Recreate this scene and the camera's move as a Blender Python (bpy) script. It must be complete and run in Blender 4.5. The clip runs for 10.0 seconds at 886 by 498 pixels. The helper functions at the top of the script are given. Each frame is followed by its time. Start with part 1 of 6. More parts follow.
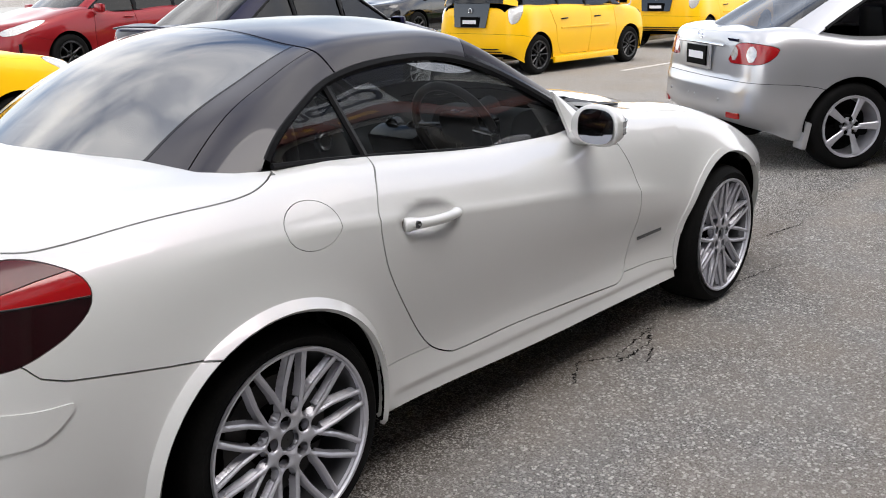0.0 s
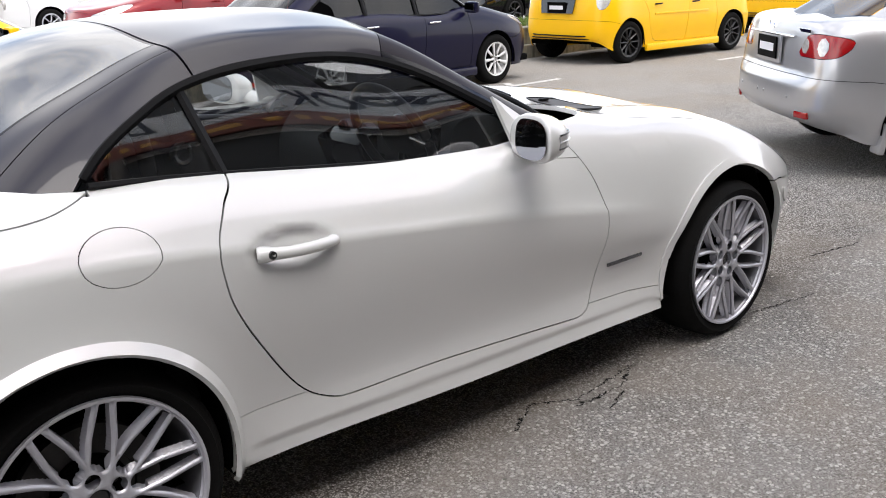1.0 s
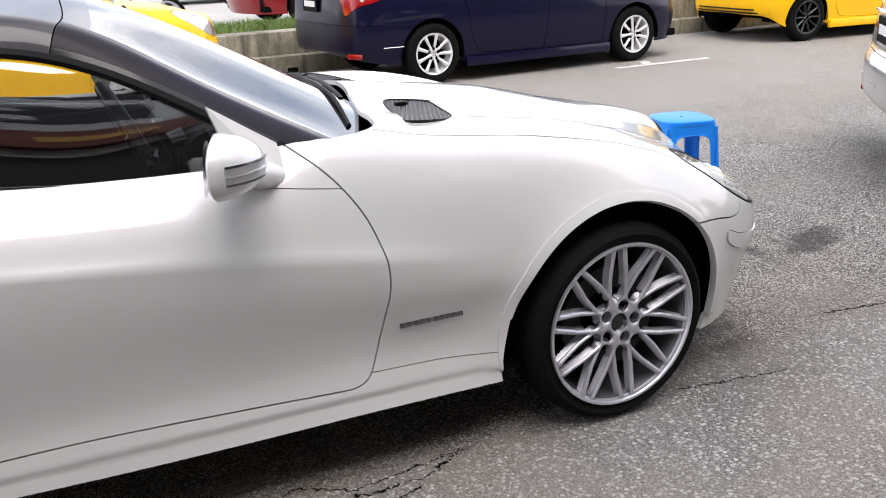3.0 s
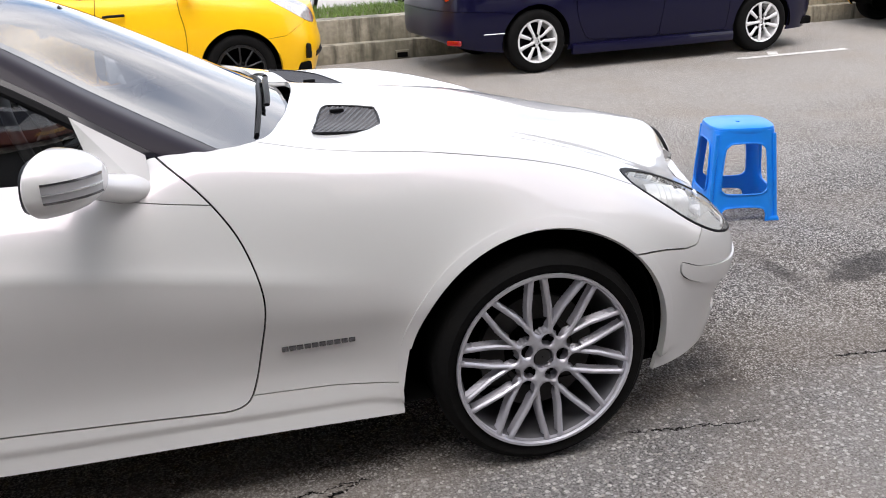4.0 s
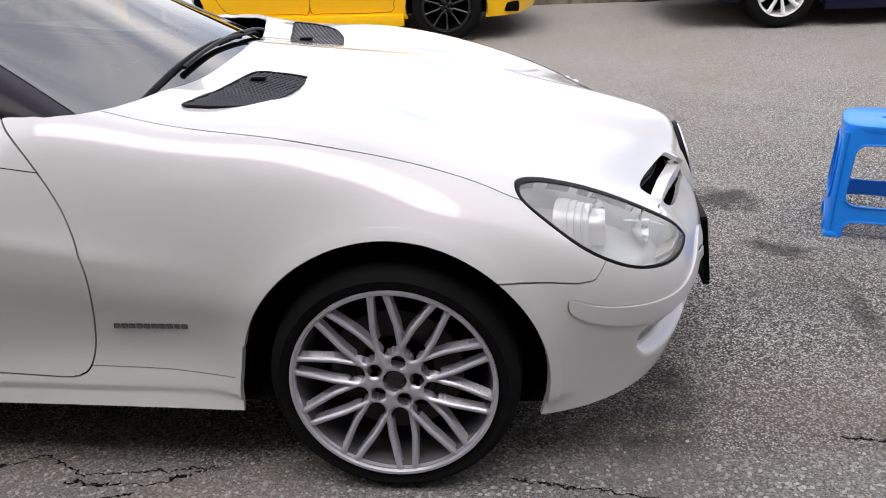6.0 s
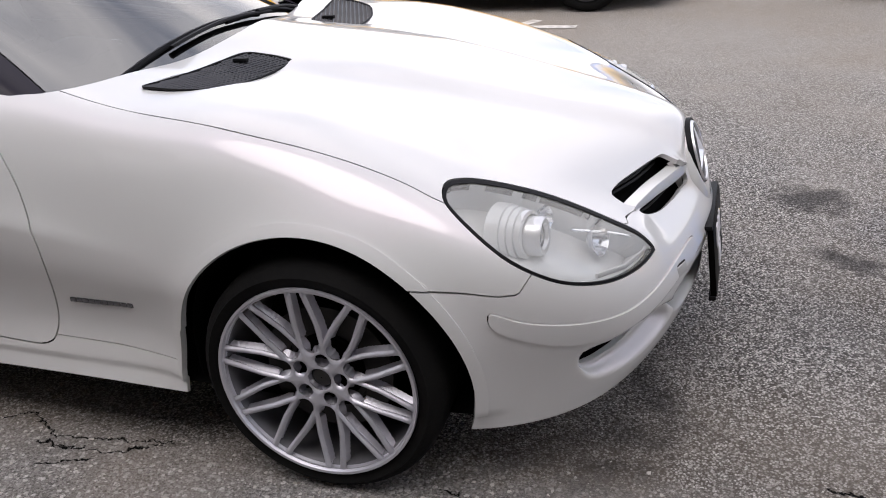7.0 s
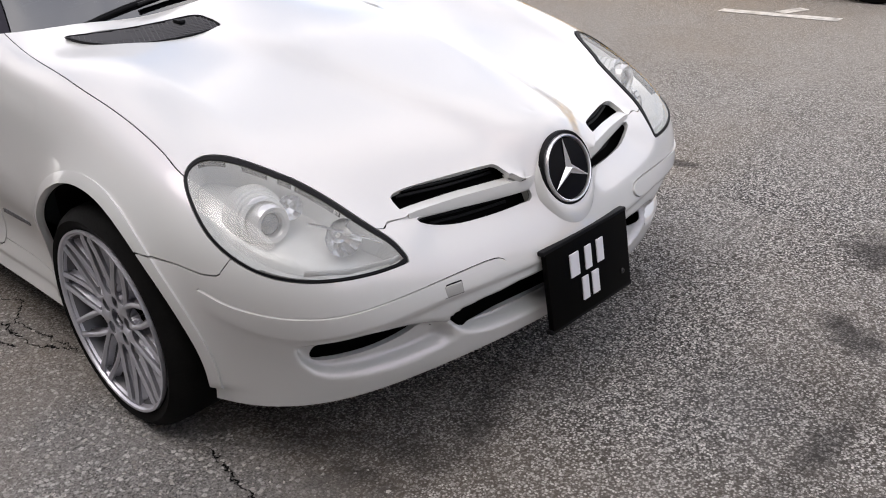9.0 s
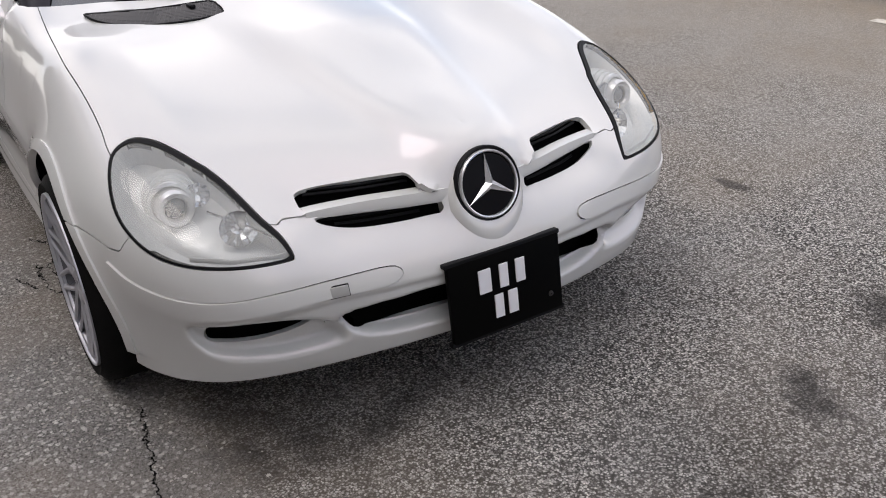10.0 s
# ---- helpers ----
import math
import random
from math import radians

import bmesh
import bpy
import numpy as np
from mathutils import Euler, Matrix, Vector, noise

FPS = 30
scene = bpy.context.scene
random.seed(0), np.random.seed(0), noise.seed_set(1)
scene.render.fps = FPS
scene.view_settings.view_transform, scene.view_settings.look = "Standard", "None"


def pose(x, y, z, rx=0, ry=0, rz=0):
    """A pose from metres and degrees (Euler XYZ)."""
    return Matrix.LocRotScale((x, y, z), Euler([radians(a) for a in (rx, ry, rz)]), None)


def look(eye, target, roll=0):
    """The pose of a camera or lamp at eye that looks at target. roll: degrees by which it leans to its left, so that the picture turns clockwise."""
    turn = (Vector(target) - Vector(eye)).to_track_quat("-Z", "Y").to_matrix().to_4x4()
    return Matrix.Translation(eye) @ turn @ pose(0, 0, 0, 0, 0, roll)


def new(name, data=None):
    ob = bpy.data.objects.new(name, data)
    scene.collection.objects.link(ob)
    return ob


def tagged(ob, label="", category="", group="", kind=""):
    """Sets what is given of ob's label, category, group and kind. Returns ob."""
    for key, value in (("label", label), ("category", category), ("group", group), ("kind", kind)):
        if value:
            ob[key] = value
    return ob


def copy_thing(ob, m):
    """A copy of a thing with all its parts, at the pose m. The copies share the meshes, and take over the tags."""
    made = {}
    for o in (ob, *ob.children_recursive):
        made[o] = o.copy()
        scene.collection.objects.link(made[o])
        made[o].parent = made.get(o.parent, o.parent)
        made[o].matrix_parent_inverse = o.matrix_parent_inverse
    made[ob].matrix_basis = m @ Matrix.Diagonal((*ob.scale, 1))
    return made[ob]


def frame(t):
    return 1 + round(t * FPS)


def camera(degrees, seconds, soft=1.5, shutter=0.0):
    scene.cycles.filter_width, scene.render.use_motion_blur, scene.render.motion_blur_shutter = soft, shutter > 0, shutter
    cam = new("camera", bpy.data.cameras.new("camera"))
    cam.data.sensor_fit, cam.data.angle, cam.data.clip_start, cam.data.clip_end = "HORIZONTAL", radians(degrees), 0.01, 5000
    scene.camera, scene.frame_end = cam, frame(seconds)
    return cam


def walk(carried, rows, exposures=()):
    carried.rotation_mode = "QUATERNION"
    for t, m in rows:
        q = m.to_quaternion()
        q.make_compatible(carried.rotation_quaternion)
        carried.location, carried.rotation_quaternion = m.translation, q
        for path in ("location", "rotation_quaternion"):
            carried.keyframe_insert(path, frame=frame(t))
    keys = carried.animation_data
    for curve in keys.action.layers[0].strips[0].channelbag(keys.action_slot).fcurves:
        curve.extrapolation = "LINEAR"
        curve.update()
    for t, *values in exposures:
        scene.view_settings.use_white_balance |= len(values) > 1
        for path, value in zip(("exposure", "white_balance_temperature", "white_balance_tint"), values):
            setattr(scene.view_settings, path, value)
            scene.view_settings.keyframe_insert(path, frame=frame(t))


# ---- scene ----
cam = camera(51.5, 10.0, 1.0)
PATH = [
    (0, (-1.288, -2.557, 1.413), (0.138, -1.273, 0.85), -1.5),
    (0.5, (-0.905, -2.645, 1.4), (0.427, -1.268, 0.825), -1.5),
    (1, (-0.558, -2.708, 1.409), (0.677, -1.25, 0.82), -1.7),
    (1.5, (-0.174, -2.813, 1.413), (0.967, -1.283, 0.814), -1.9),
    (2, (0.199, -2.795, 1.388), (1.246, -1.203, 0.781), -2.1),
    (2.5, (0.528, -2.821, 1.391), (1.461, -1.166, 0.766), -2.3),
    (2.7, (0.683, -2.843, 1.383), (1.577, -1.169, 0.751), -2.0),
    (3.8, (1.461, -2.918, 1.424), (2.011, -1.121, 0.753), -2.5),
    (4, (1.612, -2.935, 1.421), (2.096, -1.115, 0.747), -2.4),
    (4.5, (1.938, -2.931, 1.444), (2.252, -1.079, 0.759), -2.2),
    (5, (2.239, -2.817, 1.432), (2.373, -0.953, 0.721), -2.4),
    (5.5, (2.504, -2.791, 1.434), (2.463, -0.938, 0.681), -2.3),
    (5.7, (2.605, -2.785, 1.446), (2.514, -0.948, 0.683), -2.2),
    (6.8, (3.193, -2.503, 1.459), (2.667, -0.764, 0.624), -3.6),
    (7, (3.322, -2.478, 1.46), (2.722, -0.765, 0.621), -3.9),
    (7.5, (3.599, -2.339, 1.436), (2.808, -0.703, 0.603), -4.3),
    (8, (3.857, -2.142, 1.435), (2.876, -0.612, 0.6), -4.5),
    (8.5, (4.243, -1.941, 1.421), (3.096, -0.535, 0.58), -4.3),
    (9, (4.5, -1.703, 1.406), (3.204, -0.44, 0.555), -4.4),
    (9.5, (4.701, -1.439, 1.428), (3.262, -0.35, 0.565), -4.3),
    (10, (4.927, -1.163, 1.435), (3.38, -0.24, 0.567), -3.4),
]
walk(cam, [(t, look(eye, target, roll)) for t, eye, target, roll in PATH], [(0, .53, 6480, 12), (2, .80, 6450, 14), (5, .54, 6430, 15), (7.5, .24, 6450, 17), (8.5, .24, 6550, 16), (10, .03, 6580, 15)])

# ---------------------------------------------------------------- light
world = bpy.data.worlds.new("sky")
scene.world = world
world.use_nodes = True
wn, wl = world.node_tree.nodes, world.node_tree.links
wn.clear()
sky = wn.new("ShaderNodeTexSky")
sky.sky_type, sky.sun_disc = "NISHITA", False
sky.sun_elevation, sky.sun_rotation = radians(58), radians(150)
cloud = wn.new("ShaderNodeTexNoise")
cloud.inputs["Scale"].default_value, cloud.inputs["Detail"].default_value = 2.6, 4.0
cramp = wn.new("ShaderNodeValToRGB")
cramp.color_ramp.elements[0].position, cramp.color_ramp.elements[1].position = 0.32, 0.64
wmix = wn.new("ShaderNodeMix")
wmix.data_type = "RGBA"
wmix.inputs["B"].default_value = (11.0, 10.9, 10.6, 1)
wbg, wout = wn.new("ShaderNodeBackground"), wn.new("ShaderNodeOutputWorld")
wbg.inputs["Strength"].default_value = 0.165
wl.new(cloud.outputs["Fac"], cramp.inputs["Fac"])
wl.new(cramp.outputs["Color"], wmix.inputs["Factor"])
wl.new(sky.outputs["Color"], wmix.inputs["A"])
wl.new(wmix.outputs["Result"], wbg.inputs["Color"])
wl.new(wbg.outputs["Background"], wout.inputs["Surface"])
sun_data = bpy.data.lights.new("sun", "SUN")
sun_data.energy, sun_data.angle, sun_data.color = 1.35, radians(40), (1.0, 0.95, 0.88)
sun = new("sun", sun_data)
sun.matrix_world = look((-3, -13, 27), (0, 0, 0))


# ---------------------------------------------------------------- materials
def mat(name, color, rough=0.5, metal=0.0, coat=0.0, grain=0.0, scale=40.0, bump=0.0, dirt=None, dirt_scale=3.0, dirt_amount=0.3, spec=0.5, emit=0.0):
    """A principled material with two scales of noise in colour, roughness and relief."""
    m = bpy.data.materials.new(name)
    m.use_nodes = True
    n, l = m.node_tree.nodes, m.node_tree.links
    b = n["Principled BSDF"]
    b.inputs["Base Color"].default_value = (*color, 1)
    b.inputs["Roughness"].default_value, b.inputs["Metallic"].default_value = rough, metal
    b.inputs["Coat Weight"].default_value, b.inputs["Coat Roughness"].default_value = coat, 0.04
    b.inputs["Specular IOR Level"].default_value = spec
    if emit:
        b.inputs["Emission Color"].default_value, b.inputs["Emission Strength"].default_value = (*color, 1), emit
    if grain or bump or dirt:
        co = n.new("ShaderNodeTexCoord")
        fine = n.new("ShaderNodeTexNoise")
        fine.inputs["Scale"].default_value, fine.inputs["Detail"].default_value = scale, 5
        l.new(co.outputs["Object"], fine.inputs["Vector"])
        base = None
        if grain:
            hsv = n.new("ShaderNodeMix")
            hsv.data_type = "RGBA"
            hsv.inputs["A"].default_value = (*[c * (1 - grain) for c in color], 1)
            hsv.inputs["B"].default_value = (*[min(1, c * (1 + grain)) for c in color], 1)
            l.new(fine.outputs["Fac"], hsv.inputs["Factor"])
            base = hsv.outputs["Result"]
        if dirt:
            big = n.new("ShaderNodeTexNoise")
            big.inputs["Scale"].default_value, big.inputs["Detail"].default_value = dirt_scale, 8
            l.new(co.outputs["Object"], big.inputs["Vector"])
            rmp = n.new("ShaderNodeMapRange")
            rmp.inputs["From Min"].default_value, rmp.inputs["From Max"].default_value = 0.45, 0.75
            rmp.inputs["To Max"].default_value = dirt_amount
            l.new(big.outputs["Fac"], rmp.inputs["Value"])
            dm = n.new("ShaderNodeMix")
            dm.data_type = "RGBA"
            dm.inputs["A"].default_value, dm.inputs["B"].default_value = (*color, 1), (*dirt, 1)
            if base:
                l.new(base, dm.inputs["A"])
            l.new(rmp.outputs["Result"], dm.inputs["Factor"])
            base = dm.outputs["Result"]
        if base:
            l.new(base, b.inputs["Base Color"])
        if bump:
            bp = n.new("ShaderNodeBump")
            bp.inputs["Strength"].default_value, bp.inputs["Distance"].default_value = bump, 0.004
            l.new(fine.outputs["Fac"], bp.inputs["Height"])
            l.new(bp.outputs["Normal"], b.inputs["Normal"])
    return m


def glass(name, tint, rough=0.0, gloss=1.5, haze=0.0, edge_gloss=1.0):
    """A thin pane: what is behind it, tinted, under a Fresnel reflection."""
    m = bpy.data.materials.new(name)
    m.use_nodes = True
    n, l = m.node_tree.nodes, m.node_tree.links
    n.remove(n["Principled BSDF"])
    clear, shine, mix = n.new("ShaderNodeBsdfTransparent"), n.new("ShaderNodeBsdfGlossy"), n.new("ShaderNodeMixShader")
    edge, rise, fres = n.new("ShaderNodeLayerWeight"), n.new("ShaderNodeMath"), n.new("ShaderNodeMapRange")
    clear.inputs["Color"].default_value = (*tint, 1)
    shine.inputs["Roughness"].default_value = rough
    # gloss rises from its straight-on value towards grazing views
    rise.operation, edge.inputs["Blend"].default_value, rise.inputs[1].default_value = "POWER", 0.5, 4.0
    fres.inputs["To Min"].default_value = ((gloss - 1) / (gloss + 1)) ** 2
    fres.inputs["To Max"].default_value = edge_gloss
    l.new(edge.outputs["Facing"], rise.inputs[0])
    l.new(rise.outputs[0], fres.inputs["Value"])
    l.new(fres.outputs["Result"], mix.inputs["Fac"])
    if haze:
        milk, cloudy = n.new("ShaderNodeBsdfDiffuse"), n.new("ShaderNodeMixShader")
        milk.inputs["Color"].default_value = (.86, .855, .81, 1)
        fog = n.new("ShaderNodeTexNoise")
        fog.inputs["Scale"].default_value, fog.inputs["Detail"].default_value = 3.0, 4.0
        band = n.new("ShaderNodeMapRange")
        band.inputs["From Min"].default_value, band.inputs["From Max"].default_value = .3, .7
        band.inputs["To Min"].default_value, band.inputs["To Max"].default_value = haze * .85, haze * 1.15
        l.new(fog.outputs["Fac"], band.inputs["Value"])
        l.new(band.outputs["Result"], cloudy.inputs["Fac"])
        l.new(clear.outputs["BSDF"], cloudy.inputs[1])
        l.new(milk.outputs["BSDF"], cloudy.inputs[2])
        l.new(cloudy.outputs["Shader"], mix.inputs[1])
    else:
        l.new(clear.outputs["BSDF"], mix.inputs[1])
    l.new(shine.outputs["BSDF"], mix.inputs[2])
    l.new(mix.outputs["Shader"], n["Material Output"].inputs["Surface"])
    return m


WHITE = mat("white_pearl_paint", (0.645, 0.655, 0.635), 0.30, 0.0, 1.0, dirt=(0.63, 0.63, 0.605), dirt_scale=2.0, dirt_amount=0.25)
WHITE.node_tree.nodes["Principled BSDF"].inputs["Coat Roughness"].default_value = 0.03
WHITE.node_tree.nodes["Principled BSDF"].inputs["Coat IOR"].default_value = 1.5
WHITE.node_tree.nodes["Principled BSDF"].inputs["Specular Tint"].default_value = (1.0, 0.72, 0.94, 1)
WHITE.node_tree.nodes["Principled BSDF"].inputs["Specular IOR Level"].default_value = 0.75
ROOF = mat("grey_roof_wrap", (0.019, 0.016, 0.023), 0.30, 0.0, 0.5, grain=0.12, scale=3.0, dirt=(0.05, 0.048, 0.06), dirt_scale=2.5, dirt_amount=0.3, spec=0.25)
SILVER = mat("silver_paint", (0.50, 0.50, 0.515), 0.30, 0.65, 0.9, dirt=(0.46, 0.455, 0.45), dirt_amount=0.3)
NAVY = mat("navy_paint", (0.004, 0.0035, 0.022), 0.3, 0.1, 0.3, spec=0.15)
YELLOW = mat("yellow_paint", (0.95, 0.53, 0.0), 0.4, 0.0, 0.25, dirt=(0.86, 0.46, 0.0), dirt_amount=0.3, spec=0.3)
RED = mat("red_paint", (0.23, 0.008, 0.012), 0.3, 0.2, 0.6, spec=0.2)
PALE = mat("pale_paint", (0.7, 0.7, 0.7), 0.3, 0.0, 1.0)
BLACK = mat("black_plastic", (0.007, 0.007, 0.008), 0.5, grain=0.2, scale=300, bump=0.1, spec=0.12)
# roof wrap again, darker and duller to stand in for a dark reflection
PILLARGREY = mat("shaded_roof_wrap", (0.016, 0.013, 0.020), 0.32, 0.0, 0.06, grain=0.15, scale=3.0, spec=0.12)
PILLARBLACK = mat("black_pillar", (0.009, 0.009, 0.013), 0.12, 0.0, 0.0, grain=0.3, scale=4, spec=0.3)
GLOSSBLACK = mat("gloss_black", (0.006, 0.006, 0.007), 0.08, 0.0, 0.6)
LINER = mat("dark_liner", (0.004, 0.004, 0.004), 0.9, spec=0.05)
RUBBER = mat("tyre_rubber", (0.008, 0.008, 0.008), 0.6, grain=0.25, scale=120, bump=0.25, dirt=(0.014, 0.013, 0.012), dirt_scale=9, dirt_amount=0.5, spec=0.03)
ALLOY = mat("silver_alloy", (0.56, 0.56, 0.61), 0.38, 0.65, 0.1, grain=0.06, scale=30, dirt=(0.40, 0.39, 0.39), dirt_scale=14, dirt_amount=0.35)
ALLOYDARK = mat("black_alloy", (0.012, 0.012, 0.013), 0.3, 0.4, 0.5)
# barrel and brake steel are darkened: shade behind the spokes is in their colour
BARREL = mat("shade_dark_barrel", (0.16, 0.16, 0.17), 0.45, 0.6, grain=0.1, scale=30)
STEEL = mat("brake_steel", (0.05, 0.047, 0.045), 0.5, 0.6, grain=0.2, scale=80)
LETTERING = mat("dark_chrome", (0.16, 0.16, 0.17), 0.25, 0.9)
BADGEBLACK = mat("badge_black", (0.003, 0.003, 0.005), 0.3, spec=0.08)
CHROME = mat("chrome", (0.82, 0.83, 0.85), 0.06, 1.0)
MIRROR = mat("mirror_glass", (0.30, 0.32, 0.36), 0.01, 1.0)
CABIN_TRIM = mat("dark_cabin_trim", (0.015, 0.017, 0.018), 0.6, spec=0.3, grain=0.2, scale=120, bump=0.15)
LEATHER = mat("black_leather", (0.013, 0.0125, 0.013), 0.42, grain=0.2, scale=60, bump=0.3)
TINT = glass("tinted_glass", (0.10, 0.10, 0.11), 0.0, 1.5)
REARGLASS = glass("dark_rear_glass", (0.03, 0.035, 0.06), 0.0, 3.2)
SCREENGLASS = glass("windscreen_glass", (0.26, 0.28, 0.29), 0.0, 2.9)
SIDEGLASS = glass("side_glass", (0.90, 0.92, 0.91), 0.0, 2.3)
LENS = glass("lamp_lens", (0.90, 0.91, 0.90), 0.02, 1.5, 0.19, 0.35)
REDLENS = mat("red_lens", (0.30, 0.004, 0.006), 0.12, 0.0, 0.45)
DARKRED = mat("smoked_red_lens", (0.014, 0.002, 0.003), 0.12, 0.0, 0.3, grain=.5, scale=18)
GREYLENS = mat("grey_clear_lens", (0.40, 0.40, 0.41), 0.15, 0.3, 1.0)
LAMPRING = mat("satin_lamp_ring", (0.66, 0.66, 0.67), 0.3, 0.5)
PINKLENS = mat("smoked_upper_lens", (0.075, 0.004, 0.006), 0.2, 0.0, 0.2, grain=.6, scale=14, spec=0.3)
AMBERCLEAR = mat("clear_lens", (0.58, 0.56, 0.54), 0.12, 0.3, 1.0, grain=0.6, scale=45)
REFLECTOR = mat("lamp_reflector", (0.60, 0.61, 0.62), 0.3, 0.2, grain=0.12, scale=24, bump=0.8)
PROJECTOR = mat("projector_glass", (0.14, 0.145, 0.15), 0.05, 0.2, 1.0)
LAMPCHROME = mat("lamp_chrome", (0.72, 0.73, 0.76), 0.14, 0.95)
STAR = mat("badge_chrome", (0.84, 0.84, 0.86), 0.28, 0.7)
PLATEBLACK = mat("plate_black", (0.003, 0.003, 0.003), 0.4, spec=0.03)
PLATEWHITE = mat("plate_white", (0.78, 0.77, 0.80), 0.4)
BLUE = mat("blue_plastic", (0.006, 0.24, 0.86), 0.32, grain=0.06, scale=20, dirt=(0.02, 0.26, 0.7), dirt_scale=6, dirt_amount=0.4)
MESHGREY = mat("vent_mesh", (0.055, 0.055, 0.06), 0.4, 0.3)


# ---------------------------------------------------------------- geometry helpers
def spline(knots, pts, ts):
    """A natural cubic spline through pts at knots, at ts."""
    knots, pts, ts = np.asarray(knots, float), np.asarray(pts, float), np.asarray(ts, float)
    n, h = len(knots), np.diff(knots)
    a, b = np.eye(n), np.zeros_like(pts)
    for i in range(1, n - 1):
        a[i, i - 1 : i + 2] = h[i - 1], 2 * (h[i - 1] + h[i]), h[i]
        b[i] = 6 * ((pts[i + 1] - pts[i]) / h[i] - (pts[i] - pts[i - 1]) / h[i - 1])
    m = np.linalg.solve(a, b.reshape(n, -1)).reshape(pts.shape)
    k = np.clip(np.searchsorted(knots, ts, "right") - 1, 0, n - 2)
    sh = (-1,) + (1,) * (pts.ndim - 1)
    hk, p, q = h[k].reshape(sh), (ts - knots[k]).reshape(sh), (knots[k + 1] - ts).reshape(sh)
    return (m[k] * q**3 + m[k + 1] * p**3) / (6 * hk) + (pts[k] / hk - m[k] * hk / 6) * q + (pts[k + 1] / hk - m[k + 1] * hk / 6) * p


def folded(knots, pts, start, end, count=3):
    """Adds the mirror image in the plane y = 0 beyond the ends that lie on it."""
    flip = np.array([1, -1, 1.0])
    knots, pts = np.asarray(knots, float), np.asarray(pts, float)
    if start:
        knots = np.r_[2 * knots[0] - knots[count:0:-1], knots]
        pts = np.concatenate([pts[count:0:-1] * flip, pts])
    if end:
        knots = np.r_[knots, 2 * knots[-1] - knots[-2 : -2 - count : -1]]
        pts = np.concatenate([pts, pts[-2 : -2 - count : -1] * flip])
    return knots, pts


def spaced(rails, axis):
    step = np.linalg.norm(np.diff(rails, axis=axis), axis=2).mean(axis=1 - axis)
    return np.r_[0, np.cumsum(step)]


def even(knots, each):
    return np.concatenate([np.linspace(a, b, each, endpoint=False) for a, b in zip(knots[:-1], knots[1:])] + [knots[-1:]])


class Skin:
    """A piece of surface: rows of place, normal, u, v, and faces."""

    def __init__(self, rows, faces):
        self.rows, self.faces = rows, faces

    @property
    def p(self):
        return self.rows[:, :3]

    def normals(self):
        n = np.zeros((len(self.rows), 3))
        for f in self.faces:
            q = self.p[list(f)]
            c = np.cross(q[2] - q[0], q[3 % len(q)] - q[1] if len(q) > 3 else q[1] - q[0]) * (1 if len(q) > 3 else -1)
            for i in f:
                n[i] += c
        n[np.abs(self.p[:, 1]) < 1e-6, 1] = 0
        self.rows[:, 3:6] = n / np.maximum(np.linalg.norm(n, axis=1, keepdims=True), 1e-9)
        return self

    def cut(self, values, above=0.0):
        """What lies where values >= above."""
        val = np.asarray(values, float) - above
        rows, made, faces = [r for r in self.rows], {}, []
        inside = val >= 0

        def between(i, j):
            key = (min(i, j), max(i, j))
            if key not in made:
                t = val[key[0]] / (val[key[0]] - val[key[1]])
                rows.append(self.rows[key[0]] * (1 - t) + self.rows[key[1]] * t)
                made[key] = len(rows) - 1
            return made[key]

        for f in self.faces:
            s = [inside[i] for i in f]
            if all(s):
                faces.append(f)
            elif any(s):
                out = []
                for i, j in zip(f, f[1:] + f[:1]):
                    if inside[i]:
                        out.append(i)
                    if inside[i] != inside[j]:
                        out.append(between(i, j))
                if len(out) > 2:
                    faces.append(tuple(out))
        used = sorted({i for f in faces for i in f})
        index = {o: n for n, o in enumerate(used)}
        arr = np.array([rows[i] for i in used]) if used else np.zeros((0, 8))
        return Skin(arr, [tuple(index[i] for i in f) for f in faces])

    def flipped(self):
        rows = self.rows.copy()
        rows[:, [1, 4]] *= -1
        return Skin(rows, [tuple(reversed(f)) for f in self.faces])

    def plus(self, other):
        n = len(self.rows)
        return Skin(np.concatenate([self.rows, other.rows]), self.faces + [tuple(i + n for i in f) for f in other.faces])

    def pushed(self, far):
        rows = self.rows.copy()
        rows[:, :3] += rows[:, 3:6] * far
        return Skin(rows, self.faces)

    def main(self):
        """Its largest connected piece alone."""
        root = list(range(len(self.rows)))

        def find(i):
            while root[i] != i:
                root[i] = root[root[i]]
                i = root[i]
            return i

        for f in self.faces:
            for i in f[1:]:
                root[find(i)] = find(f[0])
        ids = np.array([find(i) for i in range(len(root))])
        values, counts = np.unique(ids, return_counts=True)
        return self.cut(np.where(ids == values[counts.argmax()], 1.0, -1.0))

    def moved(self, fn):
        rows = self.rows.copy()
        rows[:, :3] = fn(rows[:, :3], rows[:, 7])
        return Skin(rows, self.faces).normals()


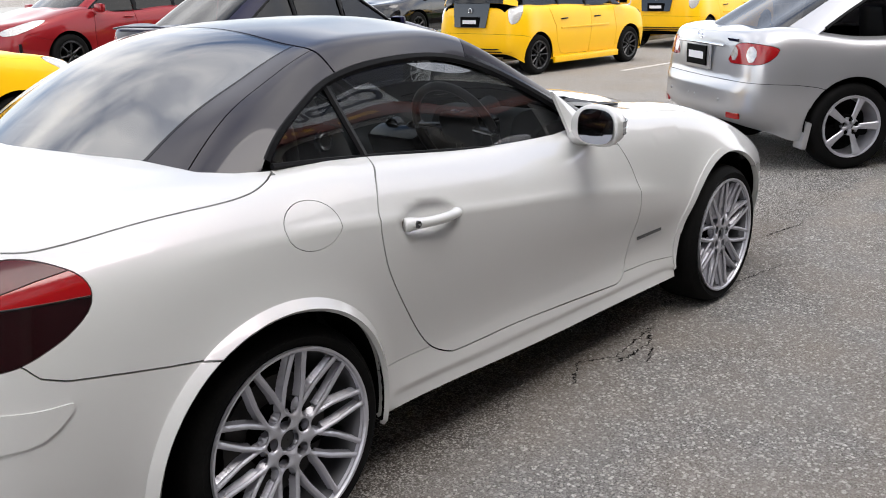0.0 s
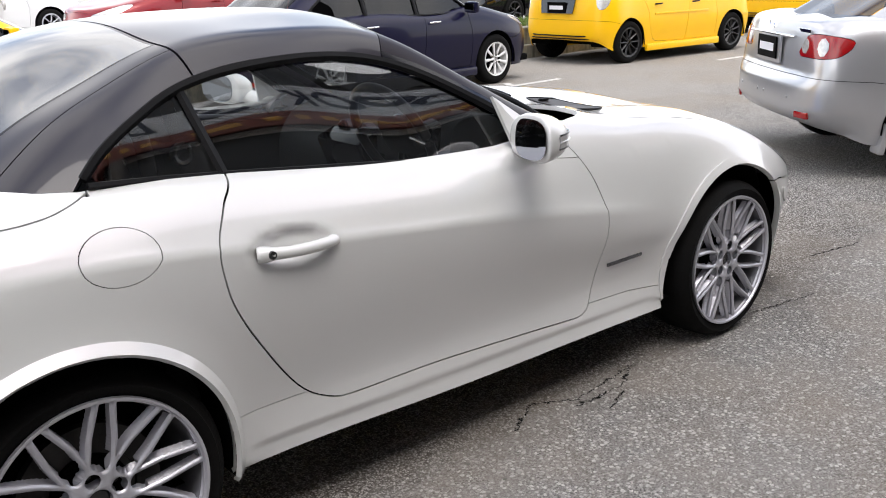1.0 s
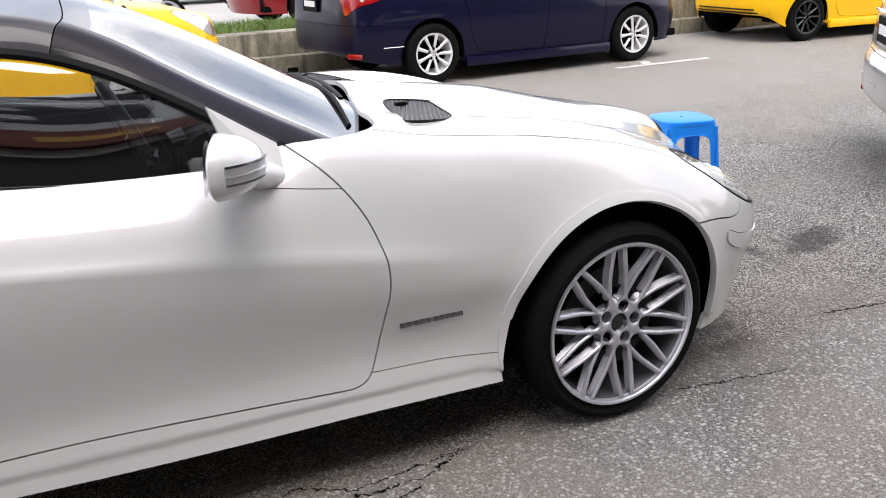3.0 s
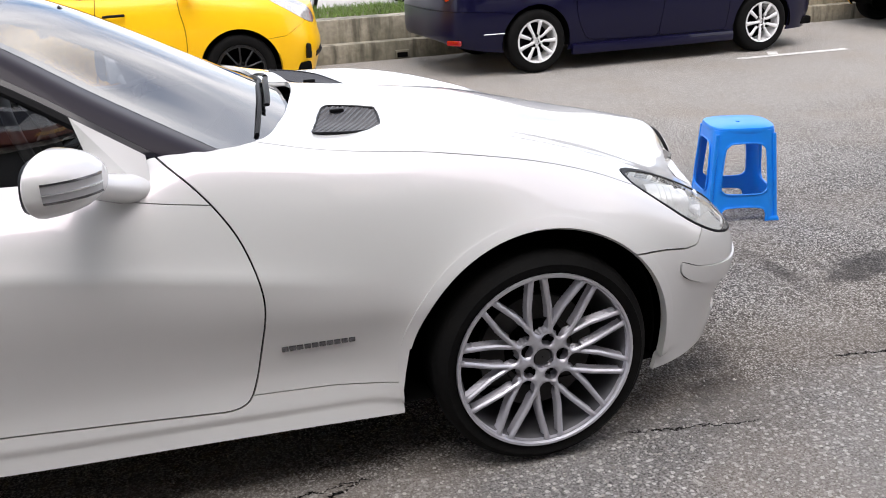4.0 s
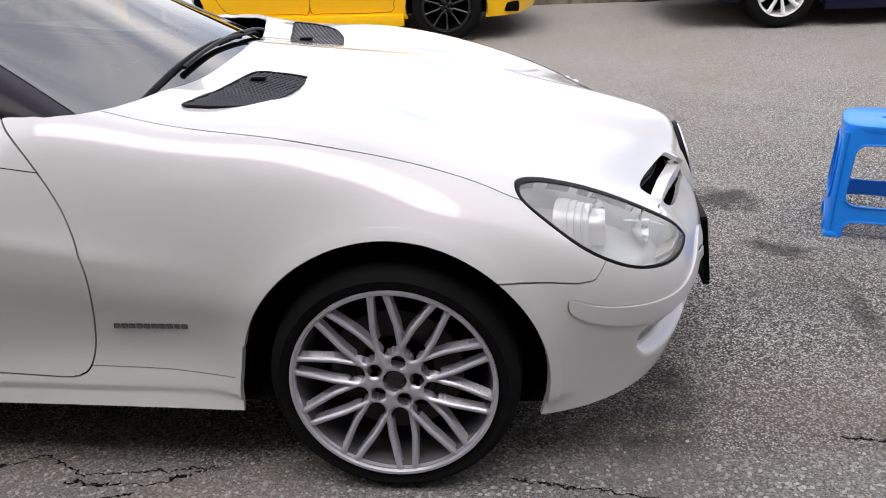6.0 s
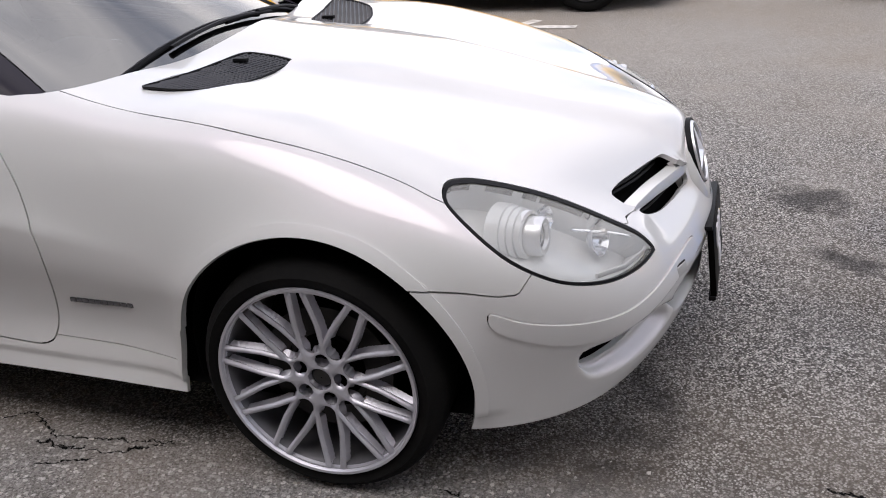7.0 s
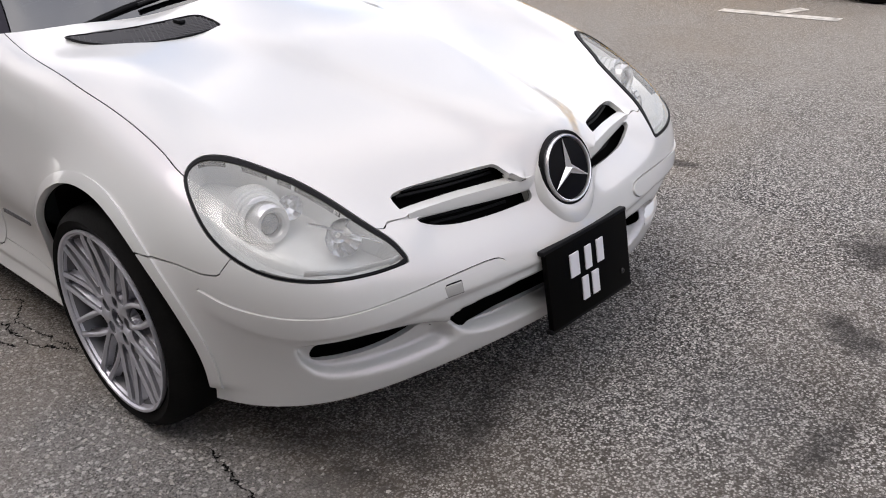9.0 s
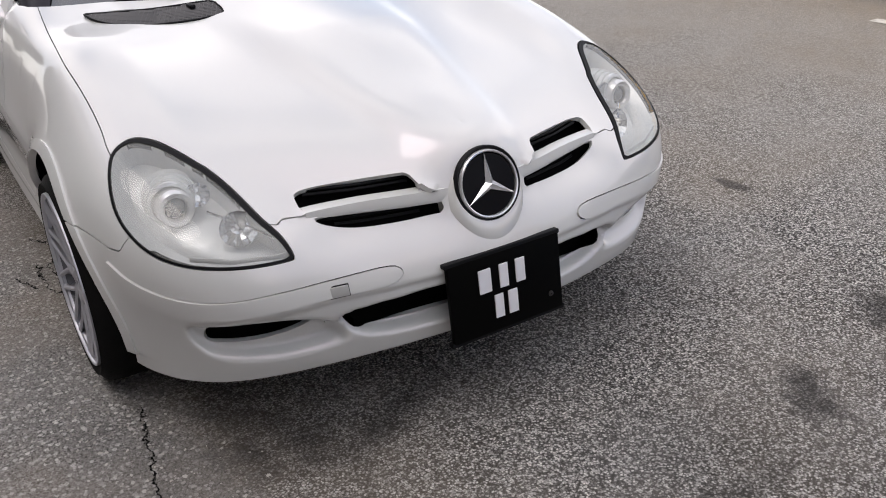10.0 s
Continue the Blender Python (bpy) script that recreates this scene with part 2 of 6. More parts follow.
def lofted(rails, each_u, each_v, ends=(True, True), top=True):
    """The right-hand half (y > 0 here) of a body lofted over rails[v][u]."""
    rails = np.asarray(rails, float)
    ku, kv = spaced(rails, 1), spaced(rails, 0)
    tu, tv = even(ku, each_u), even(kv, each_v)
    k1, p1 = folded(ku, rails.transpose(1, 0, 2), *ends)
    along = spline(k1, p1, tu)
    k2, p2 = folded(kv, along.transpose(1, 0, 2), False, top)
    grid = spline(k2, p2, tv)
    nv, nu = grid.shape[:2]
    grid[:, :, 1] = np.maximum(grid[:, :, 1], 0)
    uu = np.broadcast_to(np.arange(nu) / each_u, (nv, nu))
    vv = np.broadcast_to((np.arange(nv) / each_v)[:, None], (nv, nu))
    rows = np.concatenate([grid.reshape(-1, 3), np.zeros((nv * nu, 3)), uu.reshape(-1, 1), vv.reshape(-1, 1)], 1)
    faces = [(j * nu + i, (j + 1) * nu + i, (j + 1) * nu + i + 1, j * nu + i + 1) for j in range(nv - 1) for i in range(nu - 1)]
    return Skin(rows, faces).normals()


def rounded(pts, n=8, closed=True):
    """A smooth line through a few points."""
    pts = np.asarray(pts, float)
    m, out = len(pts), []
    for i in range(m if closed else m - 1):
        a, b, c, d = (pts[(i + k) % m] if closed else pts[min(max(i + k, 0), m - 1)] for k in (-1, 0, 1, 2))
        for t in np.linspace(0, 1, n, endpoint=False):
            out.append(0.5 * (2 * b + (c - a) * t + (2 * a - 5 * b + 4 * c - d) * t * t + (3 * b - a - 3 * c + d) * t**3))
    if not closed:
        out.append(pts[-1])
    return np.array(out)


def inside(xy, poly):
    """The signed distance to a closed line, above 0 inside."""
    xy, poly = np.asarray(xy, float), np.asarray(poly, float)
    best, odd = np.full(len(xy), 1e9), np.zeros(len(xy), bool)
    for a, b in zip(poly, np.roll(poly, -1, 0)):
        e, w = b - a, xy - a
        t = np.clip((w @ e) / max(e @ e, 1e-12), 0, 1)
        best = np.minimum(best, np.linalg.norm(w - t[:, None] * e, axis=1))
        cross = (a[1] > xy[:, 1]) != (b[1] > xy[:, 1])
        if cross.any():
            x = a[0] + (xy[:, 1] - a[1]) * e[0] / (e[1] if abs(e[1]) > 1e-12 else 1e-12)
            odd ^= cross & (xy[:, 0] < x)
    return np.where(odd, best, -best)


def mesh_of(skin, rim=0.0):
    """Mesh data of a skin with its own normals; rim: how deep its edges turn in."""
    rows, faces = skin.rows, list(skin.faces)
    verts, norms = [tuple(r[:3]) for r in rows], [tuple(r[3:6]) for r in rows]
    if rim:
        count = {}
        for f in faces:
            for i, j in zip(f, f[1:] + f[:1]):
                count[(i, j)] = 1
        for i, j in list(count):
            if (j, i) in count or (abs(rows[i][1]) < 1e-6 and abs(rows[j][1]) < 1e-6):
                continue
            a, b, na, nb = rows[i][:3], rows[j][:3], rows[i][3:6], rows[j][3:6]
            side = np.cross(b - a, na)
            side = side / max(np.linalg.norm(side), 1e-9)
            k = len(verts)
            verts += [tuple(a), tuple(a - na * rim), tuple(b - nb * rim), tuple(b)]
            norms += [tuple(side)] * 4
            faces.append((k, k + 1, k + 2, k + 3))
    me = bpy.data.meshes.new("piece")
    me.from_pydata(verts, [], faces)
    me.polygons.foreach_set("use_smooth", [True] * len(me.polygons))
    me.normals_split_custom_set_from_vertices(norms)
    return me


def thing(name, label, category, m=None, group="", kind=""):
    ob = tagged(new(name), label, category, group, kind)
    if m is not None:
        ob.matrix_world = m
    return ob


def part(name, data, material, parent, label="", smooth=None):
    """Links a skin, bmesh or mesh as one mesh object under its thing."""
    if isinstance(data, Skin):
        data = mesh_of(data)
    if isinstance(data, bmesh.types.BMesh):
        bm, data = data, bpy.data.meshes.new(name)
        bmesh.ops.recalc_face_normals(bm, faces=bm.faces)
        bm.to_mesh(data)
        bm.free()
        if smooth is not None:
            data.polygons.foreach_set("use_smooth", [True] * len(data.polygons))
            data.set_sharp_from_angle(angle=radians(smooth))
    data.materials.clear()
    data.materials.append(material)
    ob = new(name, data)
    if parent is not None:
        ob.parent = parent
    return tagged(ob, label)


def box(size, at=(0, 0, 0), bevel=0.0, taper=1.0, bm=None, m=None):
    """A bevelled block, narrower at the top by taper."""
    own = bmesh.new()
    bmesh.ops.create_cube(own, size=1)
    for v in own.verts:
        k = taper if v.co.z > 0 else 1
        v.co = Vector((v.co.x * size[0] * k, v.co.y * size[1] * k, v.co.z * size[2]))
    if bevel:
        bmesh.ops.bevel(own, geom=own.edges[:], offset=bevel, segments=2, affect="EDGES", profile=0.6)
    bmesh.ops.transform(own, matrix=(Matrix.Translation(at) @ m) if m else Matrix.Translation(at), verts=own.verts)
    return joined(bm, own)


def joined(bm, own):
    if bm is None:
        return own
    me = bpy.data.meshes.new("tmp")
    own.to_mesh(me)
    own.free()
    bm.from_mesh(me)
    bpy.data.meshes.remove(me)
    return bm


def turned(profile, steps=48, closed=False, bm=None, m=None):
    """A lathe about the y axis: profile rows of radius, y."""
    own = bmesh.new()
    rings = []
    for r, y in profile:
        rings.append([own.verts.new((r * math.cos(a), y, r * math.sin(a))) for a in np.linspace(0, 2 * math.pi, steps, endpoint=False)])
    for a, b in zip(rings, rings[1:] + (rings[:1] if closed else [])):
        for i in range(steps):
            own.faces.new((a[i], b[i], b[(i + 1) % steps], a[(i + 1) % steps]))
    if m:
        bmesh.ops.transform(own, matrix=m, verts=own.verts)
    return joined(bm, own)


def tube(pts, radius, steps=8, bm=None, flat=1.0, closed=False, ends=True):
    """A round bar along a line; radius may be a list. flat squeezes it upright."""
    own = bmesh.new()
    pts = [Vector(p) for p in pts]
    rings, n = [], len(pts)
    for i, p in enumerate(pts):
        a, b = (pts[i - 1] if i or closed else p), (pts[(i + 1) % n] if i < n - 1 or closed else p)
        d = (b - a).normalized()
        side = d.cross(Vector((0, 0, 1)))
        side = side.normalized() if side.length > 1e-3 else Vector((1, 0, 0))
        up = side.cross(d).normalized()
        r = radius[i] if isinstance(radius, (list, tuple, np.ndarray)) else radius
        rings.append([own.verts.new(p + side * r * math.cos(t) + up * r * flat * math.sin(t)) for t in np.linspace(0, 2 * math.pi, steps, endpoint=False)])
    for a, b in zip(rings, rings[1:] + (rings[:1] if closed else [])):
        for i in range(steps):
            own.faces.new((a[i], a[(i + 1) % steps], b[(i + 1) % steps], b[i]))
    if not closed and ends:
        own.faces.new(rings[0][::-1]), own.faces.new(rings[-1])
    return joined(bm, own)


def prism(outline, depth, bm=None, m=None, bevel=0.0):
    """An outline in x, z, drawn out along y by depth."""
    own = bmesh.new()
    front = [own.verts.new((x, 0, z)) for x, z in outline]
    back = [own.verts.new((x, depth, z)) for x, z in outline]
    own.faces.new(front), own.faces.new(back[::-1])
    for i in range(len(front)):
        j = (i + 1) % len(front)
        own.faces.new((front[i], back[i], back[j], front[j]))
    if bevel:
        bmesh.ops.bevel(own, geom=own.edges[:], offset=bevel, segments=2, affect="EDGES", profile=0.6)
    if m:
        bmesh.ops.transform(own, matrix=m, verts=own.verts)
    return joined(bm, own)


def strip(a, b, thick=0.004):
    """A ruled sheet with thickness between two lines of equal length."""
    bm = bmesh.new()
    a, b = [Vector(p) for p in a], [Vector(p) for p in b]
    va, vb = [bm.verts.new(p) for p in a], [bm.verts.new(p) for p in b]
    for i in range(len(a) - 1):
        bm.faces.new((va[i], va[i + 1], vb[i + 1], vb[i]))
    bmesh.ops.recalc_face_normals(bm, faces=bm.faces)
    if thick:
        bmesh.ops.solidify(bm, geom=bm.faces[:], thickness=thick)
    return bm


# ---------------------------------------------------------------- wheels
def polar(r0, r1, rings, steps, depth):
    """A flat ring as a skin in the x-z plane, facing -y, dished by depth(r)."""
    r, a = np.linspace(r0, r1, rings), np.linspace(0, 2 * math.pi, steps, endpoint=False)
    rr, aa = np.meshgrid(r, a, indexing="ij")
    rows = np.zeros((rings * steps, 8))
    rows[:, 0], rows[:, 1], rows[:, 2] = (rr * np.cos(aa)).ravel(), depth(rr).ravel(), (rr * np.sin(aa)).ravel()
    rows[:, 6], rows[:, 7] = aa.ravel(), rr.ravel()
    faces = []
    for i in range(rings - 1):
        for j in range(steps):
            k = (j + 1) % steps
            faces.append((i * steps + j, (i + 1) * steps + j, (i + 1) * steps + k, i * steps + k))
    s = Skin(rows, [tuple(reversed(f)) for f in faces]).normals()
    if s.rows[:, 4].mean() > 0:
        s = Skin(s.rows, faces).normals()
    return s


def tyre_profile(big, small, width):
    w = width / 2
    return [(small - 0.012, -w + 0.03), (small, -w + 0.012), (small + 0.012, -w + 0.004), ((big + small) / 2, -w - 0.002), (big - 0.026, -w + 0.004), (big - 0.012, -w + 0.014),
            (big - 0.003, -w + 0.032), (big, -w + 0.06), (big, w - 0.06), (big - 0.003, w - 0.032), (big - 0.012, w - 0.014), ((big + small) / 2, w), (small, w - 0.012), (small - 0.012, w - 0.03)]


def wheel(name, label, tyre_r, rim_r, width, slots, material, depth=0.02, bolts=5, bolt_ring=0.055, cap=0.03, turn=0.0, detail=30, disc=True):
    """A wheel that faces -y: tyre, rim barrel, spoked face, brake disc, cap and bolts. slots(x, z, r) is above 0 in the gaps."""
    w = width / 2
    hub = part(name, turned([(rim_r + 0.004, -w + 0.006), (rim_r + 0.003, -w - 0.003), (rim_r - 0.003, -w - 0.002), (rim_r - 0.007, -w + 0.006), (rim_r - 0.010, -w + 0.016)], 72), material, None, label, 40)
    part("barrel", turned([(rim_r - 0.009, -w + 0.016), (rim_r - 0.020, -w + 0.045), (rim_r - 0.03, w - 0.02)], 72), BARREL if disc else material, hub, "inner barrel, coloured dark for shade on the roadster", 40)
    part("tyre", turned(tyre_profile(tyre_r, rim_r, width), 72), RUBBER, hub, "black rubber tyre", 35)
    face = polar(0.004, rim_r - 0.006, detail, 480, lambda r: -w + 0.004 + depth * (1 - (r / rim_r) ** 2))
    c, s = math.cos(turn), math.sin(turn)
    x, z = face.p[:, 0] * c + face.p[:, 2] * s, -face.p[:, 0] * s + face.p[:, 2] * c
    gap = slots(x, z, np.hypot(x, z))
    if bolts:
        for k in range(bolts):
            a = 2 * math.pi * k / bolts + math.pi / 2
            gap = np.maximum(gap, 0.0175 - np.hypot(x - bolt_ring * math.cos(a), z - bolt_ring * math.sin(a)))
    gap = np.maximum(gap, cap - np.hypot(x, z))
    # each spoke is crowned towards its middle
    face.rows[:, 1] -= 0.010 * (1 - np.exp(-np.maximum(-gap, 0) / 0.006)) * np.clip((rim_r - 0.004 - face.rows[:, 7]) / 0.012, 0, 1)
    face = face.normals()
    spokes = face.cut(-gap)
    part("spokes", mesh_of(spokes, 0.03), material, hub)
    part("centre_cap", turned([(0.002, -w + 0.012 + depth), (cap - 0.007, -w + 0.013 + depth), (cap - 0.001, -w + 0.019 + depth), (cap, -w + 0.045 + depth)], 32), ALLOYDARK if disc else material, hub, "", 40)
    for k in range(bolts):
        a = 2 * math.pi * k / bolts + math.pi / 2 + turn
        part("bolt", turned([(0.001, -w + 0.03 + depth), (0.008, -w + 0.031 + depth), (0.009, -w + 0.05 + depth)], 6, m=Matrix.Translation((bolt_ring * math.cos(a), 0, bolt_ring * math.sin(a)))), STEEL, hub)
    part("hub_well", turned([(0.001, -w + 0.055 + depth), (rim_r * 0.36, -w + 0.056 + depth), (rim_r * 0.37, -w + 0.075 + depth)], 32), LINER, hub)
    if disc:
        part("brake_disc", turned([(0.03, -w + 0.088), (0.105, -w + 0.088), (0.106, -w + 0.08), (rim_r * 0.66, -w + 0.08), (rim_r * 0.66, -w + 0.105)], 48), STEEL, hub, "worn steel disc", 40)
    part("wheel_back", turned([(0.001, w - 0.03), (rim_r - 0.01, w - 0.03), (rim_r - 0.01, w - 0.02)], 32), LINER, hub)
    return hub


def petal_slots(n, hw0, hw1, r0, r1, tip, web0, web1, outer=True):
    """n narrow slots with round inner ends, and n wedge slots between them."""
    def fn(x, z, r):
        a = np.arctan2(z, x)
        step = 2 * math.pi / n
        d = (a + step / 2) % step - step / 2
        across, along = np.abs(r * np.sin(d)), r * np.cos(d)
        t = np.clip((along - r0) / (r1 - r0), 0, 1)
        neck = np.clip((along - r0 - 0.078) / (r1 - r0 - 0.078), 0, 1)
        hw = hw0 + (hw1 - hw0) * neck
        narrow = np.where(along < r0 + hw0, hw0 - np.hypot(across, along - r0 - hw0), hw - across)
        narrow = np.minimum(narrow, r1 - r)
        if not outer:
            return narrow
        d2 = a % step - step / 2
        across2, along2 = np.abs(r * np.sin(d2)), r * np.cos(d2)
        t2 = np.clip((r - tip) / (r1 - tip), 0, 1)
        half = r * math.tan(step / 2) - (hw0 + (hw1 - hw0) * np.clip((r - r0 - 0.078) / (r1 - r0 - 0.078), 0, 1)) - (web0 + (web1 - web0) * t2)
        wide = np.minimum(np.minimum(half - across2, r1 - r), (r - tip) * 0.8)
        return np.maximum(narrow, wide)
    return fn


def wedge_slots(n, r0, r1, spoke0, spoke1):
    """n wide gaps between n plain spokes."""
    def fn(x, z, r):
        step = 2 * math.pi / n
        d = step / 2 - np.abs(np.arctan2(z, x) % step - step / 2)
        half = spoke0 + (spoke1 - spoke0) * np.clip((r - r0) / (r1 - r0), 0, 1)
        return np.minimum(np.minimum(r * np.sin(d) - half, r1 - r), r - r0)
    return fn


# ---------------------------------------------------------------- the white roadster
AXLE, WB = 0.305, 2.43
# Rails from the rear middle, round the right-hand side, to the nose, as x, y, z; the car is symmetrical.
R0 = [(-.78, 0, .22), (-.75, .42, .21), (-.68, .71, .20), (-.42, .83, .20), (0, .85, .22), (.40, .838, .235), (1.0, .842, .222), (1.65, .842, .212), (2.08, .845, .205), (2.43, .85, .2), (2.81, .806, .190), (3.03, .668, .205), (3.157, .42, .232), (3.225, 0, .247)]
R1 = [(-.83, 0, .36), (-.80, .45, .36), (-.71, .74, .36), (-.42, .86, .37), (0, .878, .38), (.40, .842, .38), (1.0, .832, .36), (1.65, .822, .335), (2.08, .832, .32), (2.43, .872, .33), (2.82, .822, .33), (3.062, .678, .32), (3.19, .43, .33), (3.26, 0, .335)]
R2 = [(-.85, 0, .55), (-.82, .45, .55), (-.72, .75, .56), (-.42, .872, .58), (0, .892, .60), (.40, .866, .57), (1.0, .856, .535), (1.65, .842, .48), (2.08, .847, .455), (2.43, .880, .48), (2.84, .838, .465), (3.085, .700, .455), (3.20, .435, .43), (3.265, 0, .425)]
R3 = [(-.845, 0, .74), (-.82, .43, .75), (-.72, .71, .77), (-.42, .835, .815), (0, .872, .838), (.40, .868, .803), (1.0, .870, .737), (1.65, .859, .645), (2.08, .858, .588), (2.43, .880, .62), (2.83, .822, .622), (3.048, .678, .590), (3.162, .40, .54), (3.235, 0, .515)]
R4 = [(-.83, 0, .88), (-.80, .39, .88), (-.70, .61, .90), (-.42, .71, .925), (0, .735, .955), (.40, .745, .945), (1.0, .762, .918), (1.60, .750, .922), (2.06, .755, .875), (2.40, .75, .828), (2.735, .702, .746), (2.945, .568, .670), (3.10, .345, .612), (3.20, 0, .60)]
R5 = [(-.79, 0, .935), (-.77, .25, .94), (-.66, .42, .95), (-.40, .45, .985), (0, .45, 1.0), (.4, .45, 1.01), (1.0, .45, .985), (1.62, .43, .948), (2.02, .43, .903), (2.34, .43, .858), (2.65, .42, .79), (2.88, .36, .735), (3.052, .22, .694), (3.168, 0, .682)]
R6 = [(-.74, 0, .955), (-.70, 0, .965), (-.6, 0, .98), (-.38, 0, 1.0), (0, 0, 1.02), (.4, 0, 1.03), (1.0, 0, 1.0), (1.6, 0, .985), (1.98, 0, .945), (2.26, 0, .90), (2.54, 0, .845), (2.78, 0, .785), (2.96, 0, .750), (3.10, 0, .716)]
ARCH_R, ARCH_F, REAR_ARCH_X = 0.362, 0.368, -0.026
DOOR = rounded([(.50, 1.1), (.45, .95), (.393, .898), (.348, .835), (.336, .79), (.345, .72), (.362, .665), (.406, .582), (.49, .455), (.557, .378), (.63, .336), (.704, .323), (.992, .321), (1.322, .304), (1.56, .289), (1.615, .288), (1.655, .305), (1.68, .36), (1.70, .45), (1.715, .536), (1.715, .60), (1.700, .669), (1.664, .757), (1.598, .848), (1.520, .918), (1.45, .97), (1.35, 1.1)], 5)
HOOD = rounded([(1.72, .692), (1.9, .712), (2.08, .728), (2.26, .741), (2.42, .744), (2.54, .747), (2.64, .752), (2.72, .760), (2.80, .750), (2.88, .715), (2.96, .655), (3.03, .580), (3.075, .525), (3.10, .490), (3.2, .45), (3.3, .3), (3.3, -.1), (1.909, -.1), (1.909, 0), (1.903, .09), (1.881, .19), (1.861, .285), (1.834, .40), (1.806, .543), (1.785, .615), (1.755, .67)], 4)
OPENING = [(-.225, -.1), (-.225, 0), (-.207, .18), (-.165, .34), (-.10, .466), (-.075, .56), (-.048, .637), (.02, .69), (.099, .716), (.3, .716), (.465, .714), (1.0, .728), (1.4, .728), (1.49, .718), (1.57, .735), (1.63, .737), (1.705, .719), (1.740, .700), (1.772, .668), (1.794, .612), (1.812, .543), (1.840, .40), (1.866, .285), (1.886, .19), (1.908, .09), (1.914, 0), (1.914, -.1)]
SCREEN_BASE = [(1.58, .9), (1.66, .72), (1.70, .66), (1.745, .55), (1.775, .42), (1.80, .28), (1.825, .12), (1.83, 0), (1.83, -.1), (0, -.1), (0, .9)]
BOOT = rounded([(.115, .70), (.098, .735), (.053, .764), (-.008, .784), (-.105, .787), (-.282, .766), (-.465, .741), (-.56, .70), (-.70, .57), (-.79, .3), (-.825, 0), (-.82, -.2), (0, -.2), (0.1, .3)], 5)
HEADLIGHT = rounded([(1.395, .725), (1.417, .681), (1.459, .629), (1.513, .590), (1.577, .561), (1.668, .541), (1.785, .530), (1.862, .530), (1.876, .536), (1.849, .571), (1.803, .603), (1.701, .662), (1.605, .706), (1.506, .740), (1.44, .752), (1.409, .746)], 4)
FOG = rounded([(.691, .335), (.674, .371), (.604, .384), (.519, .381), (.462, .362), (.505, .334), (.59, .315), (.671, .313)], 5)
INTAKE = rounded([(.40, .362), (.37, .372), (.30, .380), (.2, .388), (0, .392), (-.2, .388), (-.2, .312), (0, .312), (.2, .311), (.3, .311), (.375, .322)], 4)
SCOOP = rounded([(.737, .36), (.72, .318), (.674, .279), (.571, .272), (.463, .282), (.40, .30), (.40, .345), (.44, .374), (.52, .392), (.605, .394), (.69, .39), (.73, .383)], 4)
INTAKE_SCOOP = rounded([(.425, .36), (.39, .385), (.3, .394), (.2, .40), (0, .405), (-.2, .40), (-.2, .285), (0, .287), (.2, .285), (.31, .29), (.38, .315)], 4)
STRIP = rounded([(1.414, .514), (1.430, .510), (1.489, .486), (1.597, .466), (1.724, .458), (1.848, .466), (1.969, .474), (2.066, .477), (2.095, .464), (2.095, .448), (2.066, .434), (1.944, .431), (1.771, .414), (1.656, .405), (1.562, .414), (1.482, .440), (1.438, .462), (1.414, .486)], 4)
TAIL = rounded([(.45, .823), (.452, .787), (.493, .752), (.547, .726), (.621, .702), (.70, .695), (.85, .692), (1.05, .70), (1.1, .76), (1.1, .86), (.9, .885), (.70, .893), (.621, .889), (.545, .874), (.482, .852)], 4)
VENT = rounded([(1.904, .588), (1.945, .590), (1.989, .581), (2.035, .556), (2.075, .515), (2.112, .41), (2.135, .245), (2.125, .226), (2.053, .214), (1.987, .226), (1.957, .31), (1.937, .401), (1.915, .50)], 4)
GRILLE_U = rounded([(.437, .624), (.42, .642), (.30, .651), (.20, .657), (.183, .656), (.175, .645), (.168, .622), (.17, .614), (.21, .611), (.3, .608), (.41, .606), (.433, .61)], 4)
GRILLE_L = rounded([(.418, .590), (.39, .594), (.3, .590), (.2, .591), (.14, .592), (.125, .588), (.120, .574), (.124, .563), (.14, .559), (.22, .556), (.32, .559), (.385, .572)], 4)


